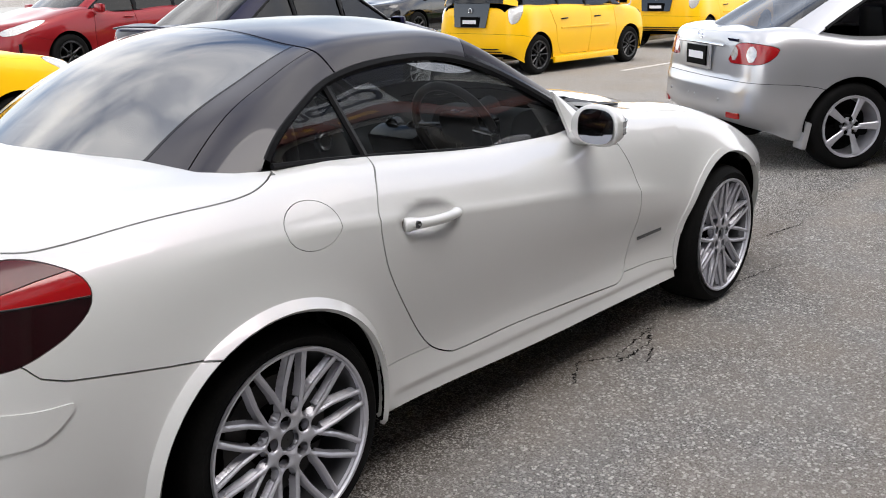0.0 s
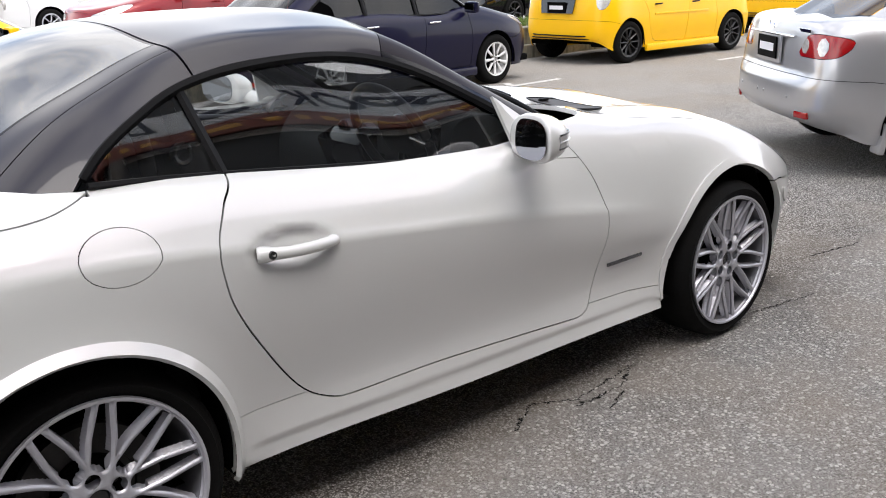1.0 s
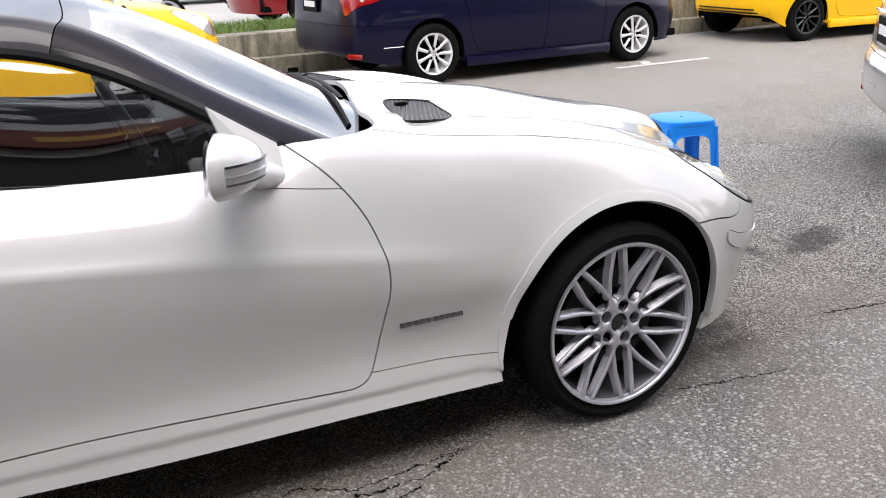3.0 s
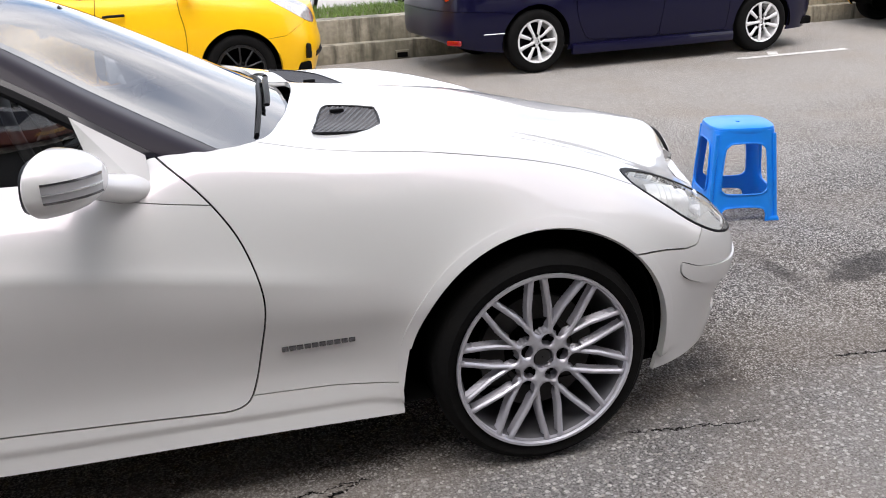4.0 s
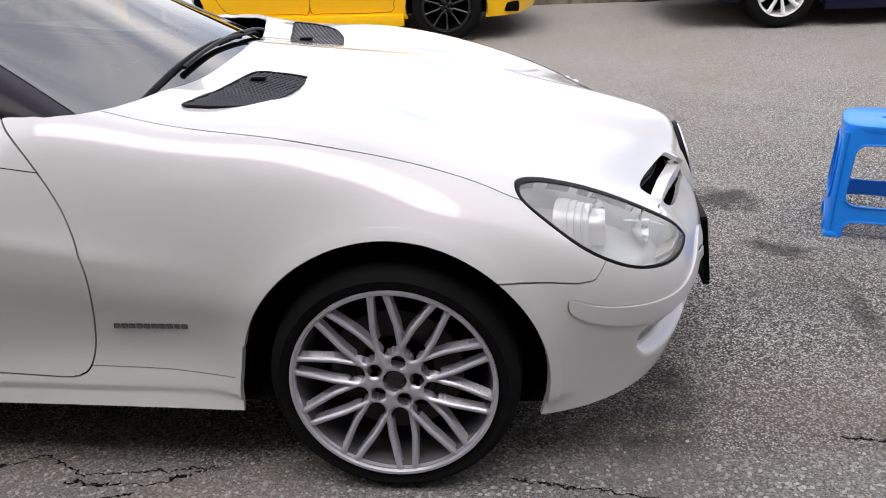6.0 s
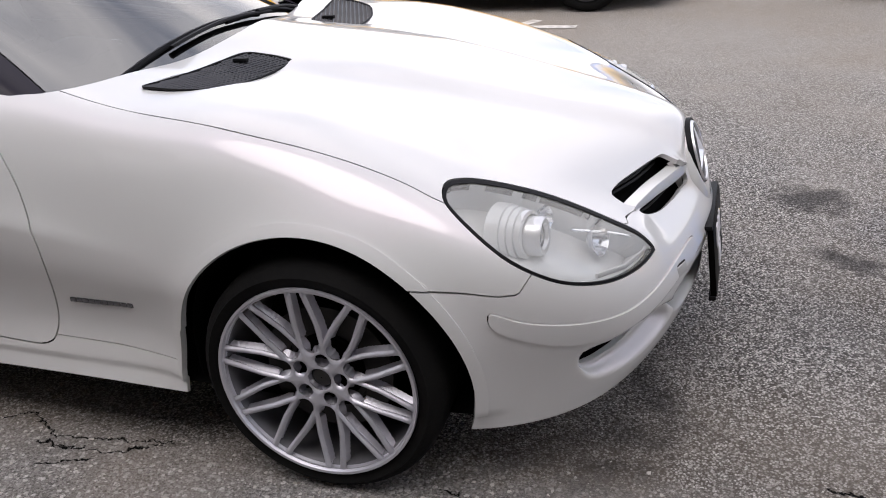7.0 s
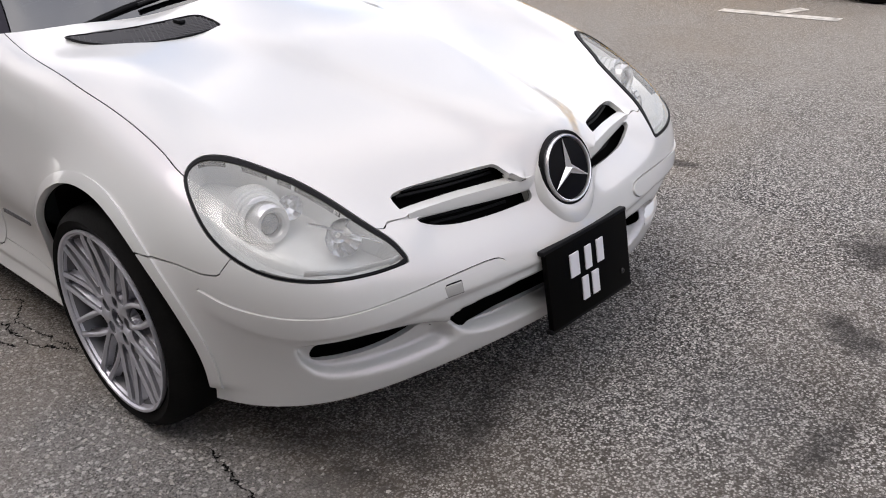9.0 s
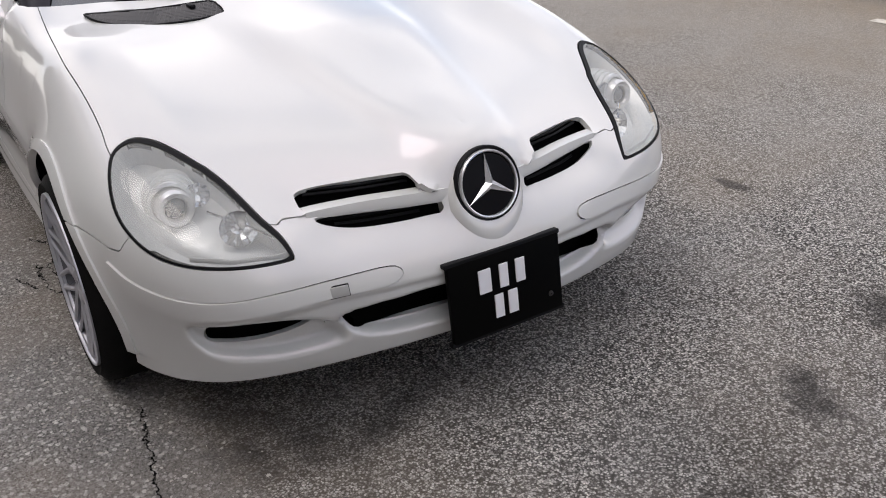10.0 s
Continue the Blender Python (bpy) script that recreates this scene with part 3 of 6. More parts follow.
def body_shape(p, v):
    """Wheel-arch lips, the spear of the bonnet and its two edges."""
    q = p.copy()
    fade = np.clip((p[:, 0] + .35) / .5, 0, 1) * np.clip((2.05 - p[:, 0]) / .35, 0, 1)
    q[:, 1] += np.where(p[:, 1] > .6, .009 * np.exp(-np.abs(v - 3) / .26) * fade, 0)
    above = np.maximum(v - 3, 0) / .25
    q[:, 1] -= np.where(p[:, 1] > .6, .007 * above * np.exp(1 - above) * fade, 0)
    for cx, rad in ((REAR_ARCH_X, ARCH_R), (WB, ARCH_F)):
        d = np.hypot(p[:, 0] - cx, p[:, 2] - AXLE) - rad
        lip = 0.010 * np.exp(-np.maximum(d / 0.05, 0) ** 2)
        q[:, 1] += np.where((p[:, 1] > 0.6) & (p[:, 2] > 0.24), lip, 0)
    x = p[:, 0]
    edge = np.interp(x, [1.9, 2.5, 3.1, 3.2], [.30, .23, .13, .08])
    rise = 0.019 * np.clip((x - 1.95) / 0.5, 0, 1) / (1 + np.exp((p[:, 1] - edge) / 0.014))
    q[:, 2] += np.where((x > 1.9) & (p[:, 2] > 0.60), rise, 0)
    crest = 0.006 * np.exp(-((p[:, 1] - np.interp(x, [1.9, 2.7], [.60, .60])) / 0.05) ** 2) * np.clip((x - 2.15) / 0.3, 0, 1) * np.clip((2.95 - x) / 0.3, 0, 1)
    q[:, 2] += np.where(p[:, 2] > 0.70, crest, 0)
    # the waist falls away towards the mirror
    sink = np.interp(x, [.30, .55, .97, 1.20, 1.33, 1.42, 1.54, 1.60], [0, .014, .038, .051, .056, .050, .012, 0]) * np.clip((p[:, 2] - .73) / .17, 0, 1)
    q[:, 2] -= np.where((p[:, 1] > .6) & (x < 1.6), sink, 0)
    hollow = 0.034 * np.exp(-((p[:, 1] - 0.64) / 0.13) ** 2) * np.exp(-((x - 1.93) / 0.22) ** 2)
    q[:, 2] -= np.where(p[:, 2] > 0.80, hollow, 0)
    nose = p[:, 0] > 2.8
    for hollow, deep, soft in ((SCOOP, 0.046, 0.030), (INTAKE_SCOOP, 0.046, 0.021)):
        d = np.clip(inside(p[:, 1:3], hollow) / soft, 0, 1)
        q[:, 0] -= np.where(nose, deep * d * d * (3 - 2 * d), 0)
    # ledge along the sill
    ledge = np.clip((p[:, 2] - np.interp(p[:, 0], [.4, 2.0], [.278, .250])) / .008, 0, 1) * np.clip((.365 - p[:, 2]) / .085, 0, 1) * np.clip((p[:, 0] - .38) / .06, 0, 1) * np.clip((2.04 - p[:, 0]) / .06, 0, 1)
    q[:, 1] += np.where(p[:, 1] > .6, .006 * ledge, 0)
    # the bumper steps back under its rub strip
    under = np.interp(p[:, 1], [0, .42, .66, .80], [.432, .426, .400, .40]) - p[:, 2]
    q[:, 0] -= np.where(nose, .010 * np.clip(under / .010, 0, 1) * np.clip((.74 - p[:, 1]) / .12, 0, 1) * np.clip((p[:, 2] - .25) / .08, 0, 1), 0)
    # the boss round the badge, and the hollow beside it in which the grille lies
    boss = np.clip(1 - np.hypot(p[:, 1] / 0.15, (p[:, 2] - 0.575) / 0.115), 0, 1)
    q[:, 0] += np.where(nose, 0.004 * boss * boss * (3 - 2 * boss), 0)
    dip = np.exp(-((p[:, 2] - 0.555) / 0.035) ** 2) * np.clip((0.47 - p[:, 1]) / 0.08, 0, 1) * np.clip((p[:, 1] - 0.08) / 0.08, 0, 1)
    q[:, 0] -= np.where(nose, 0.016 * dip, 0)
    # the bowl behind the door handle
    bowl = np.clip(1 - np.hypot((p[:, 0] - 0.53) / 0.120, (p[:, 2] - 0.778) / 0.047), 0, 1)
    q[:, 1] -= np.where(p[:, 1] > 0.6, 0.024 * np.minimum(1, bowl * 3.4) ** 0.7, 0)
    return q


body = lofted([R0, R1, R2, R3, R4, R5, R6], 32, 14).moved(body_shape)
arches = np.minimum(np.hypot(body.p[:, 0] - REAR_ARCH_X, body.p[:, 2] - AXLE) - ARCH_R, np.hypot(body.p[:, 0] - WB, body.p[:, 2] - AXLE) - ARCH_F)
body = body.cut(arches)
body = body.cut(np.where((body.p[:, 0] > 2.0) & (body.p[:, 0] < WB) & (body.p[:, 2] < .40), 2.046 + np.clip(body.p[:, 2] - .27, 0, .2) * .18 - body.p[:, 0], 1.0))
GAP = 0.0022

roadster = thing("roadster", "white two-door roadster with a grey hardtop, parked on asphalt", "car")


def both(skin):
    return skin.plus(skin.flipped())


def side_pair(name, skin, material, label="", rim=0.012, parent=None):
    """A panel on each side; the right-hand one lies at y < 0. Returns both objects."""
    return [part(name, mesh_of(s, rim), material, parent or roadster, label) for s in (skin.flipped(), skin)]


def xz(s):
    return s.rows[:, [0, 2]]


def xy(s):
    return s.rows[:, :2]


def yz(s):
    return s.rows[:, 1:3]


def oblique(s):
    return np.stack([(s.rows[:, 0] - s.rows[:, 1]) / math.sqrt(2), s.rows[:, 2]], 1)


def front_only(s, v):
    return np.where(s.rows[:, 0] > 2.62, v, -1.0)


# dark shell under the panel gaps
shell = body.cut(-inside(xy(body), OPENING))
shell = shell.cut(-front_only(shell, inside(oblique(shell), HEADLIGHT)))
for hole in (FOG, INTAKE, GRILLE_U, GRILLE_L):
    shell = shell.cut(-front_only(shell, inside(yz(shell), hole)))
part("inner_shell", both(shell.pushed(-0.016)), LINER, roadster, "black inner panels")

rest = body.cut(-inside(xy(body), OPENING))
cowl = body.cut(inside(xy(body), OPENING))
cowl = cowl.cut(-inside(xy(cowl), SCREEN_BASE))
side_pair("cowl", cowl.main().pushed(-0.012), BLACK, "black plastic wiper tray", 0)

lamp = body.cut(front_only(body, inside(oblique(body), HEADLIGHT)), 0.0)
rest = rest.cut(-front_only(rest, inside(oblique(rest), HEADLIGHT)), 0.002)
for hole in (FOG, INTAKE, GRILLE_U, GRILLE_L):
    rest = rest.cut(-front_only(rest, inside(yz(rest), hole)))

# the bonnet ends above the grille and beside the badge
lip_line = lambda s: np.where(s.rows[:, 0] > 2.9, s.rows[:, 2] - np.interp(s.rows[:, 1], [0, .08, .12, .15, .165, .2, .3, .415, .435, .459, .487, .505, .54], [.604, .605, .608, .620, .634, .630, .628, .616, .602, .602, .603, .59, .4]), 1.0)
hood_fn = lambda s: np.where(s.rows[:, 2] > 0.55, np.minimum(inside(xy(s), HOOD), lip_line(s)), -1)
hood, rest = rest.cut(hood_fn(rest), GAP * .6), rest.cut(-hood_fn(rest), GAP * .6)
vent_skin = hood.cut(inside(xy(hood), VENT))
hood = hood.cut(-inside(xy(hood), VENT))
# its front edge stands proud of the grille
lip = np.exp(-np.clip(lip_line(hood), 0, 1) / .016) * np.where((hood.rows[:, 0] > 2.9) & (hood.rows[:, 1] > .13), np.clip((.47 - hood.rows[:, 1]) / .06, 0, 1), 0)
hood.rows[:, 0] += .020 * lip
hood.rows[:, 2] += .003 * lip
part("bonnet", mesh_of(both(hood.normals()), 0.014), WHITE, roadster)

boot = rest.cut(np.where(rest.rows[:, 0] < 0.2, inside(xy(rest), BOOT), -1), GAP)
rest = rest.cut(np.where(rest.rows[:, 0] < 0.2, -inside(xy(rest), BOOT), 1), GAP)
part("boot_lid", mesh_of(both(boot.main()), 0.012), WHITE, roadster)

door = rest.cut(inside(xz(rest), DOOR), GAP)
rest = rest.cut(-inside(xz(rest), DOOR), GAP)
corner = lambda s: np.where(s.rows[:, 0] > 1.40, s.rows[:, 2] - np.interp(s.rows[:, 0], [1.2, 1.404, 1.65], [.866, .846, .814]), -1)
side_pair("corner_panel", door.cut(corner(door), 0.0012), WHITE)
doors = side_pair("door", door.cut(-corner(door), 0.0012), WHITE)

sill_line = lambda s: np.interp(s.rows[:, 0], [.3, .56, .8, 1.4, 1.66, 1.87, 2.05], [.381, .374, .36, .33, .318, .310, .292]) - s.rows[:, 2]
between = lambda s: np.where((s.rows[:, 0] > 0.28) & (s.rows[:, 0] < 2.15), sill_line(s), -1)
sill = rest.cut(between(rest), GAP * 0.6)
rest = rest.cut(-between(rest), GAP * 0.6)
side_pair("sill", sill, WHITE)

around = lambda s: np.stack([-s.rows[:, 0] + 0.83 - s.rows[:, 1], s.rows[:, 2]], 1)
tail_fn = lambda s: np.where(s.rows[:, 0] < -0.3, inside(around(s), TAIL), -1)
tail = rest.cut(tail_fn(rest))
rest = rest.cut(-tail_fn(rest), GAP)
rear_line = lambda s: np.where(s.rows[:, 0] < -0.1, np.interp(s.rows[:, 0], [-.9, -.62, -.60, -.577, -.53, -.443, -.322, -.19], [.71, .71, .70, .671, .654, .642, .624, .611]) - s.rows[:, 2], -1)
rear_bumper = rest.cut(rear_line(rest), GAP)
rest = rest.cut(-rear_line(rest), GAP)
part("rear_bumper", mesh_of(both(rear_bumper), 0.012), WHITE, roadster)

nose_line = lambda s: np.where(s.rows[:, 0] > 2.55, np.interp(s.rows[:, 0], [2.55, 2.69, 2.79, 2.86, 2.90, 2.93, 3.04, 3.3], [.577, .574, .563, .551, .553, .60, .70, .75]) - s.rows[:, 2], -1)
bumper = rest.cut(nose_line(rest), GAP)
rest = rest.cut(-nose_line(rest), GAP)
strip_fn = lambda s: np.where(s.rows[:, 0] > 2.7, inside(oblique(s), STRIP), -1)
rub = bumper.cut(strip_fn(bumper), GAP * 0.5)
bumper = bumper.cut(-strip_fn(bumper), GAP * 0.5)
part("front_bumper", mesh_of(both(bumper), 0.014), WHITE, roadster)
side_pair("rub_strip", rub.pushed(0.005), WHITE)

flap = lambda s: np.where(s.rows[:, 1] > 0.5, 0.089 - np.hypot(s.rows[:, 0] - 0.116, (s.rows[:, 2] - 0.842) * 1.55), -1)
side_pair("fuel_flap", rest.cut(flap(rest), GAP * 0.6), WHITE)
rest = rest.cut(-flap(rest), GAP * 0.6)
side_pair("rear_wing", rest.cut(1.0 - rest.rows[:, 0]), WHITE)
side_pair("front_wing", rest.cut(rest.rows[:, 0] - 1.0), WHITE)

# raised lips round the wheel arches, split at the bumper seams
for cx, rad, wide, line in ((REAR_ARCH_X, ARCH_R, .023, rear_line), (WB, ARCH_F, .027, nose_line)):
    band = body.cut(np.where(body.rows[:, 1] > .6, wide - np.hypot(body.rows[:, 0] - cx, body.rows[:, 2] - AXLE) + rad, -1))
    band = band.cut(np.where(np.abs(band.rows[:, 0] - cx) < .5, band.rows[:, 2] - .235, -1))
    for half in (band.cut(line(band), GAP), band.cut(-line(band), GAP)):
        if len(half.faces):
            flare = half.rows.copy()
            near = np.clip(1 - (np.hypot(flare[:, 0] - cx, flare[:, 2] - AXLE) - rad) / wide, 0, 1)
            flare[:, :3] += flare[:, 3:6] * (.006 + (.020 if cx < 1 else .003) * near)[:, None]
            side_pair("arch_lip", Skin(flare, half.faces).normals(), WHITE, "", .014)

# wheel housings and floor
for cx, rad in ((REAR_ARCH_X, ARCH_R), (WB, ARCH_F)):
    for sgn in (-1, 1):
        arc = np.radians(np.linspace(-12, 192, 40))
        outer = [(cx + (rad + .003) * math.cos(t), sgn * np.interp(cx + rad * math.cos(t), [2.05, 2.2, 2.55, 2.80], [.79, .845, .862, .775] if cx > 1 else [.86] * 4), AXLE + (rad + .003) * math.sin(t)) for t in arc]
        inner = [(cx + (rad + .012) * math.cos(t), sgn * .5, AXLE + (rad + .012) * math.sin(t)) for t in arc]
        bm = strip(outer, inner, 0.003)
        bm.faces.new([bm.verts.new((x, sgn * .5, z)) for x, y, z in inner])
        part("wheel_housing", bm, LINER, roadster, "", 30)
floor_bm = bmesh.new()
rim_pts = np.array(R0)[1:-1]
ring = [floor_bm.verts.new((x, y - 0.03, z + 0.015)) for x, y, z in rim_pts] + [floor_bm.verts.new((x, -y + 0.03, z + 0.015)) for x, y, z in rim_pts[::-1]]
floor_bm.faces.new(ring)
part("underbody", floor_bm, LINER, roadster)

# wheels
rim = wheel("wheel", "silver multi-spoke alloy wheel", AXLE, 0.246, 0.225, petal_slots(10, .0215, .0105, .072, .237, .112, .0150, .0190), ALLOY, 0.022, 5, 0.054, 0.029, radians(-12.5), 64)
rim.parent = roadster
rim.matrix_basis = pose(0, -0.772, AXLE, 0, -22.5, 0)
copy_thing(rim, pose(WB, -0.772, AXLE, 0, 0, 0))
copy_thing(rim, pose(0, 0.772, AXLE, 0, 0, 180))
copy_thing(rim, pose(WB, 0.772, AXLE, 0, 0, 180))

# greenhouse: window-top edge, roof edge, quarter line, middle line, from the boot to the windscreen foot
GW = [(.085, .714, .960), (.17, .682, 1.045), (.29, .645, 1.115), (.445, .608, 1.172), (.72, .590, 1.200), (1.03, .588, 1.168), (1.28, .655, 1.056), (1.43, .706, .965), (1.53, .722, .900)]
GE = [(-.118, .482, .972), (.06, .478, 1.09), (.22, .478, 1.165), (.42, .474, 1.243), (.74, .480, 1.268), (1.07, .497, 1.232), (1.33, .545, 1.092), (1.52, .592, .984), (1.74, .670, .868)]
GC = [(-.248, 0, .992), (-.04, 0, 1.137), (.17, 0, 1.24), (.41, 0, 1.288), (.74, 0, 1.303), (1.10, 0, 1.283), (1.40, 0, 1.172), (1.65, 0, 1.045), (1.95, 0, .895)]
GM = [tuple(c[k] + (e[k] - c[k]) * (0.30 if k != 1 else 0.53) for k in range(3)) for c, e in zip(GC, GE)]
GW2 = [tuple(0.5 * (w[k] + e[k]) + (0.010 if k == 1 else 0.018 if k == 2 else 0) for k in range(3)) for w, e in zip(GW, GE)]
GW2[0] = (-.045, .640, .962)
house = lofted([GW, GW2, GE, GM, GC], 10, 6, (False, False))


def piece(u0, u1, v0, v1, skin=None):
    s = skin or house
    for col, lo, hi in ((6, u0, u1), (7, v0, v1)):
        if lo is not None:
            s = s.cut(s.rows[:, col] - lo)
        if hi is not None:
            s = s.cut(hi - s.rows[:, col])
    return s


part("rear_window", both(piece(None, 2.95, 2.03, None)), REARGLASS, roadster, "dark tinted glass rear window")
part("rear_window_seal", mesh_of(both(piece(None, 2.98, 2.0, 2.03).plus(piece(2.95, 2.985, 2.0, None))), 0.01), PILLARBLACK, roadster)
for name, v0, v1 in (("roof_pillar", None, 1.21), ("window_quarter_panel", 1.235, 1.99)):
    side_pair(name, piece(None, 2.98, v0, v1), ROOF, "", .02)
part("roof_panel", mesh_of(both(piece(3.01, 4.997, None, None)), 0.02), ROOF, roadster, "grey wrapped hardtop roof")
side_pair("windscreen_pillar", piece(5.008, None, .25, 1.9), PILLARGREY, "windscreen pillar in the roof wrap, darkened for its dark reflection", .03)
side_pair("pillar_edge", piece(5.008, None, None, .24), PILLARBLACK, "black window frame", .03)
part("windscreen_header", mesh_of(both(piece(5.008, 5.22, 1.9, None)), 0.02), ROOF, roadster)
side_pair("windscreen_border", piece(5.22, None, 1.95, 2.18).pushed(-.003), BLACK, "black printed border", 0)
part("windscreen_border", both(piece(7.35, None, 2.18, None).pushed(-.003)), BLACK, roadster, "black printed border")
part("windscreen", both(piece(5.22, None, 1.95, None)), SCREENGLASS, roadster, "clear curved windscreen")

# side glass between the window-top edge and the door top
TW = spline(np.arange(9), GW, np.linspace(0, 8, 161))
BELT = np.array([(.10, .716, .975), (.30, .710, .960), (.465, .708, .944), (.8, .718, .911), (1.1, .726, .880), (1.4, .732, .848), (1.55, .725, .848), (1.78, .65, .87)])


def belt(x):
    return np.array([x, np.interp(x, BELT[:, 0], BELT[:, 1]), np.interp(x, BELT[:, 0], BELT[:, 2])])


def side_pane(name, x0, x1, lean, material, parent, label=""):
    """A pane from the door top to the roof edge; lean: how far its rear edge tips back."""
    for sgn in (-1, 1):
        top, low = [], []
        for t in np.linspace(0, 1, 25):
            xb = x0 + (x1 - x0) * t
            b = belt(xb)
            xt = xb - lean * (1 - t)
            w = np.array([np.interp(xt, TW[:, 0], TW[:, k]) for k in range(3)])
            w = w - np.array([0, .012, .012])
            if w[2] < b[2] + 0.004:
                w = b + np.array([0, 0, .004])
            top.append(w)
            low.append(b - np.array([0, .004, .02]))
        top, low = np.array(top), np.array(low)
        rows, faces = np.zeros((9 * 25, 8)), []
        for k, s in enumerate(np.linspace(0, 1, 9)):
            line = low * (1 - s) + top * s
            line[:, 1] += 4 * .0085 * s * (1 - s) * np.clip((top[:, 2] - low[:, 2]) / .22, 0, 1) ** 2
            rows[k * 25 : k * 25 + 25, :3] = line
        faces = [(k * 25 + i, k * 25 + i + 1, k * 25 + i + 26, k * 25 + i + 25) for k in range(8) for i in range(24)]
        pane = Skin(rows, faces).normals()
        if pane.rows[:, 4].mean() < 0:
            pane = Skin(rows, [tuple(reversed(f)) for f in faces]).normals()
        part(name, mesh_of(pane if sgn > 0 else pane.flipped()), material, parent, label)


side_pane("quarter_window", .17, .43, .04, SIDEGLASS, roadster)
side_pane("door_window", .475, 1.46, .065, SIDEGLASS, roadster, "clear side window, raised")
for sgn in (-1, 1):
    seal = [(x, sgn * (y - .004), z - .012) for x, y, z in TW[8:150]]
    part("window_seal", tube(seal, 0.014, 6), BLACK, roadster, "black rubber seal", 40)
    part("waist_seal", tube([(x, sgn * (belt(x)[1] + .002), belt(x)[2] - .002) for x in np.linspace(.12, 1.5, 24)], 0.009, 6), BLACK, roadster, "", 40)
    part("window_divider", tube([belt(.45) * (1, sgn, 1), np.array((.402, sgn * .604, 1.15))], 0.017, 6, flat=0.5), BLACK, roadster, "", 40)


# ---------------------------------------------------------------- fittings of the roadster
def walls(skin, depth, inset=0.0):
    """The side walls of a pocket as deep as depth behind a piece of skin."""
    edge = set()
    for f in skin.faces:
        for i, j in zip(f, f[1:] + f[:1]):
            edge.add((i, j))
    bm = bmesh.new()
    made = {}
    for i, j in edge:
        if (j, i) in edge:
            continue
        quad = []
        for k, deep in ((i, 0), (j, 0), (j, 1), (i, 1)):
            if (k, deep) not in made:
                made[(k, deep)] = bm.verts.new(skin.rows[k][:3] - skin.rows[k][3:6] * (depth * deep + inset))
            quad.append(made[(k, deep)])
        bm.faces.new(quad)
    return bm


def facing(at, yaw=0.0, pitch=0.0):
    """A pose whose -y looks forward along +x, turned by yaw and pitched up."""
    return Matrix.Translation(at) @ Euler((0, radians(-pitch), radians(yaw))).to_matrix().to_4x4() @ pose(0, 0, 0, 0, 0, 90)


for sgn, s in ((-1, lamp.flipped()), (1, lamp)):
    d = front_only(s, inside(np.stack([(s.rows[:, 0] - np.abs(s.rows[:, 1])) / math.sqrt(2), s.rows[:, 2]], 1), HEADLIGHT))
    bezel = s.cut(-d, -0.0055)
    pane = s.cut(d, 0.0055)
    light = part("headlight", mesh_of(pane.pushed(-0.002)), LENS, roadster, "clear headlight lens, slightly hazed")
    light.visible_shadow = False
    part("lamp_seal", mesh_of(bezel.pushed(0.001), 0.02), BLACK, light, "black rubber seal")
    part("lamp_wall", walls(pane, 0.075, 0.004), REFLECTOR, light)
    part("lamp_back", mesh_of(pane.pushed(-0.075)), REFLECTOR, light, "silver reflector")
    c = (2.885, sgn * .676, .626)
    part("projector_ring", turned([(.027, -.036), (.031, -.043), (.040, -.045), (.044, -.038), (.045, -.02), (.045, .02)], 48, m=facing(c, sgn * 4, 3)), LAMPRING, light, "satin silver ring", 40)
    part("projector_lens", turned([(.001, -.040), (.010, -.039), (.020, -.034), (.026, -.026), (.028, .0)], 32, m=facing(c, sgn * 4, 3)), PROJECTOR, light, "", 60)
    part("projector_shroud", turned([(.046, -.022), (.054, -.020), (.055, -.008), (.053, -.007), (.053, -.005), (.058, -.004), (.059, .008), (.057, .009), (.057, .011), (.062, .012), (.063, .024), (.061, .025), (.061, .027), (.066, .028), (.069, .06)], 48, m=facing((c[0] - .006, c[1], c[2] + .003), sgn * 14, 6)), REFLECTOR, light, "ribbed silver shroud", 30)
    deep = lambda y, z, back: (float(pane.rows[np.argmin(np.hypot(np.abs(pane.rows[:, 1]) - y, pane.rows[:, 2] - z)), 0]) - back, sgn * y, z)
    part("reflector_bowl", turned([(.006, .030), (.018, .026), (.031, .016), (.040, .003), (.044, -.003)], 13, m=facing(deep(.575, .588, .055), sgn * 16, 10)), LAMPCHROME, light, "faceted chrome reflector", 1)
    part("indicator_lamp", turned([(.005, .024), (.018, .018), (.026, .004), (.030, -.003)], 9, m=facing(deep(.622, .648, .058), sgn * 20, 14)), LAMPCHROME, light, "faceted chrome reflector", 1)
    part("side_lamp", turned([(.001, -.020), (.007, -.018), (.010, -.006), (.011, .02)], 16, m=facing(deep(.565, .598, .045), sgn * 16, 6)), AMBERCLEAR, light, "", 40)
    part("lamp_divider", tube([deep(.625, .625, .036), deep(.56, .596, .030), deep(.50, .562, .022)], .0035, 6), LAMPCHROME, light, "", 40)
    part("lower_trim", tube([deep(.70, .553, .016), deep(.62, .541, .016), deep(.52, .537, .016), deep(.45, .540, .016)], .004, 6, flat=1.6), LAMPRING, light, "", 40)

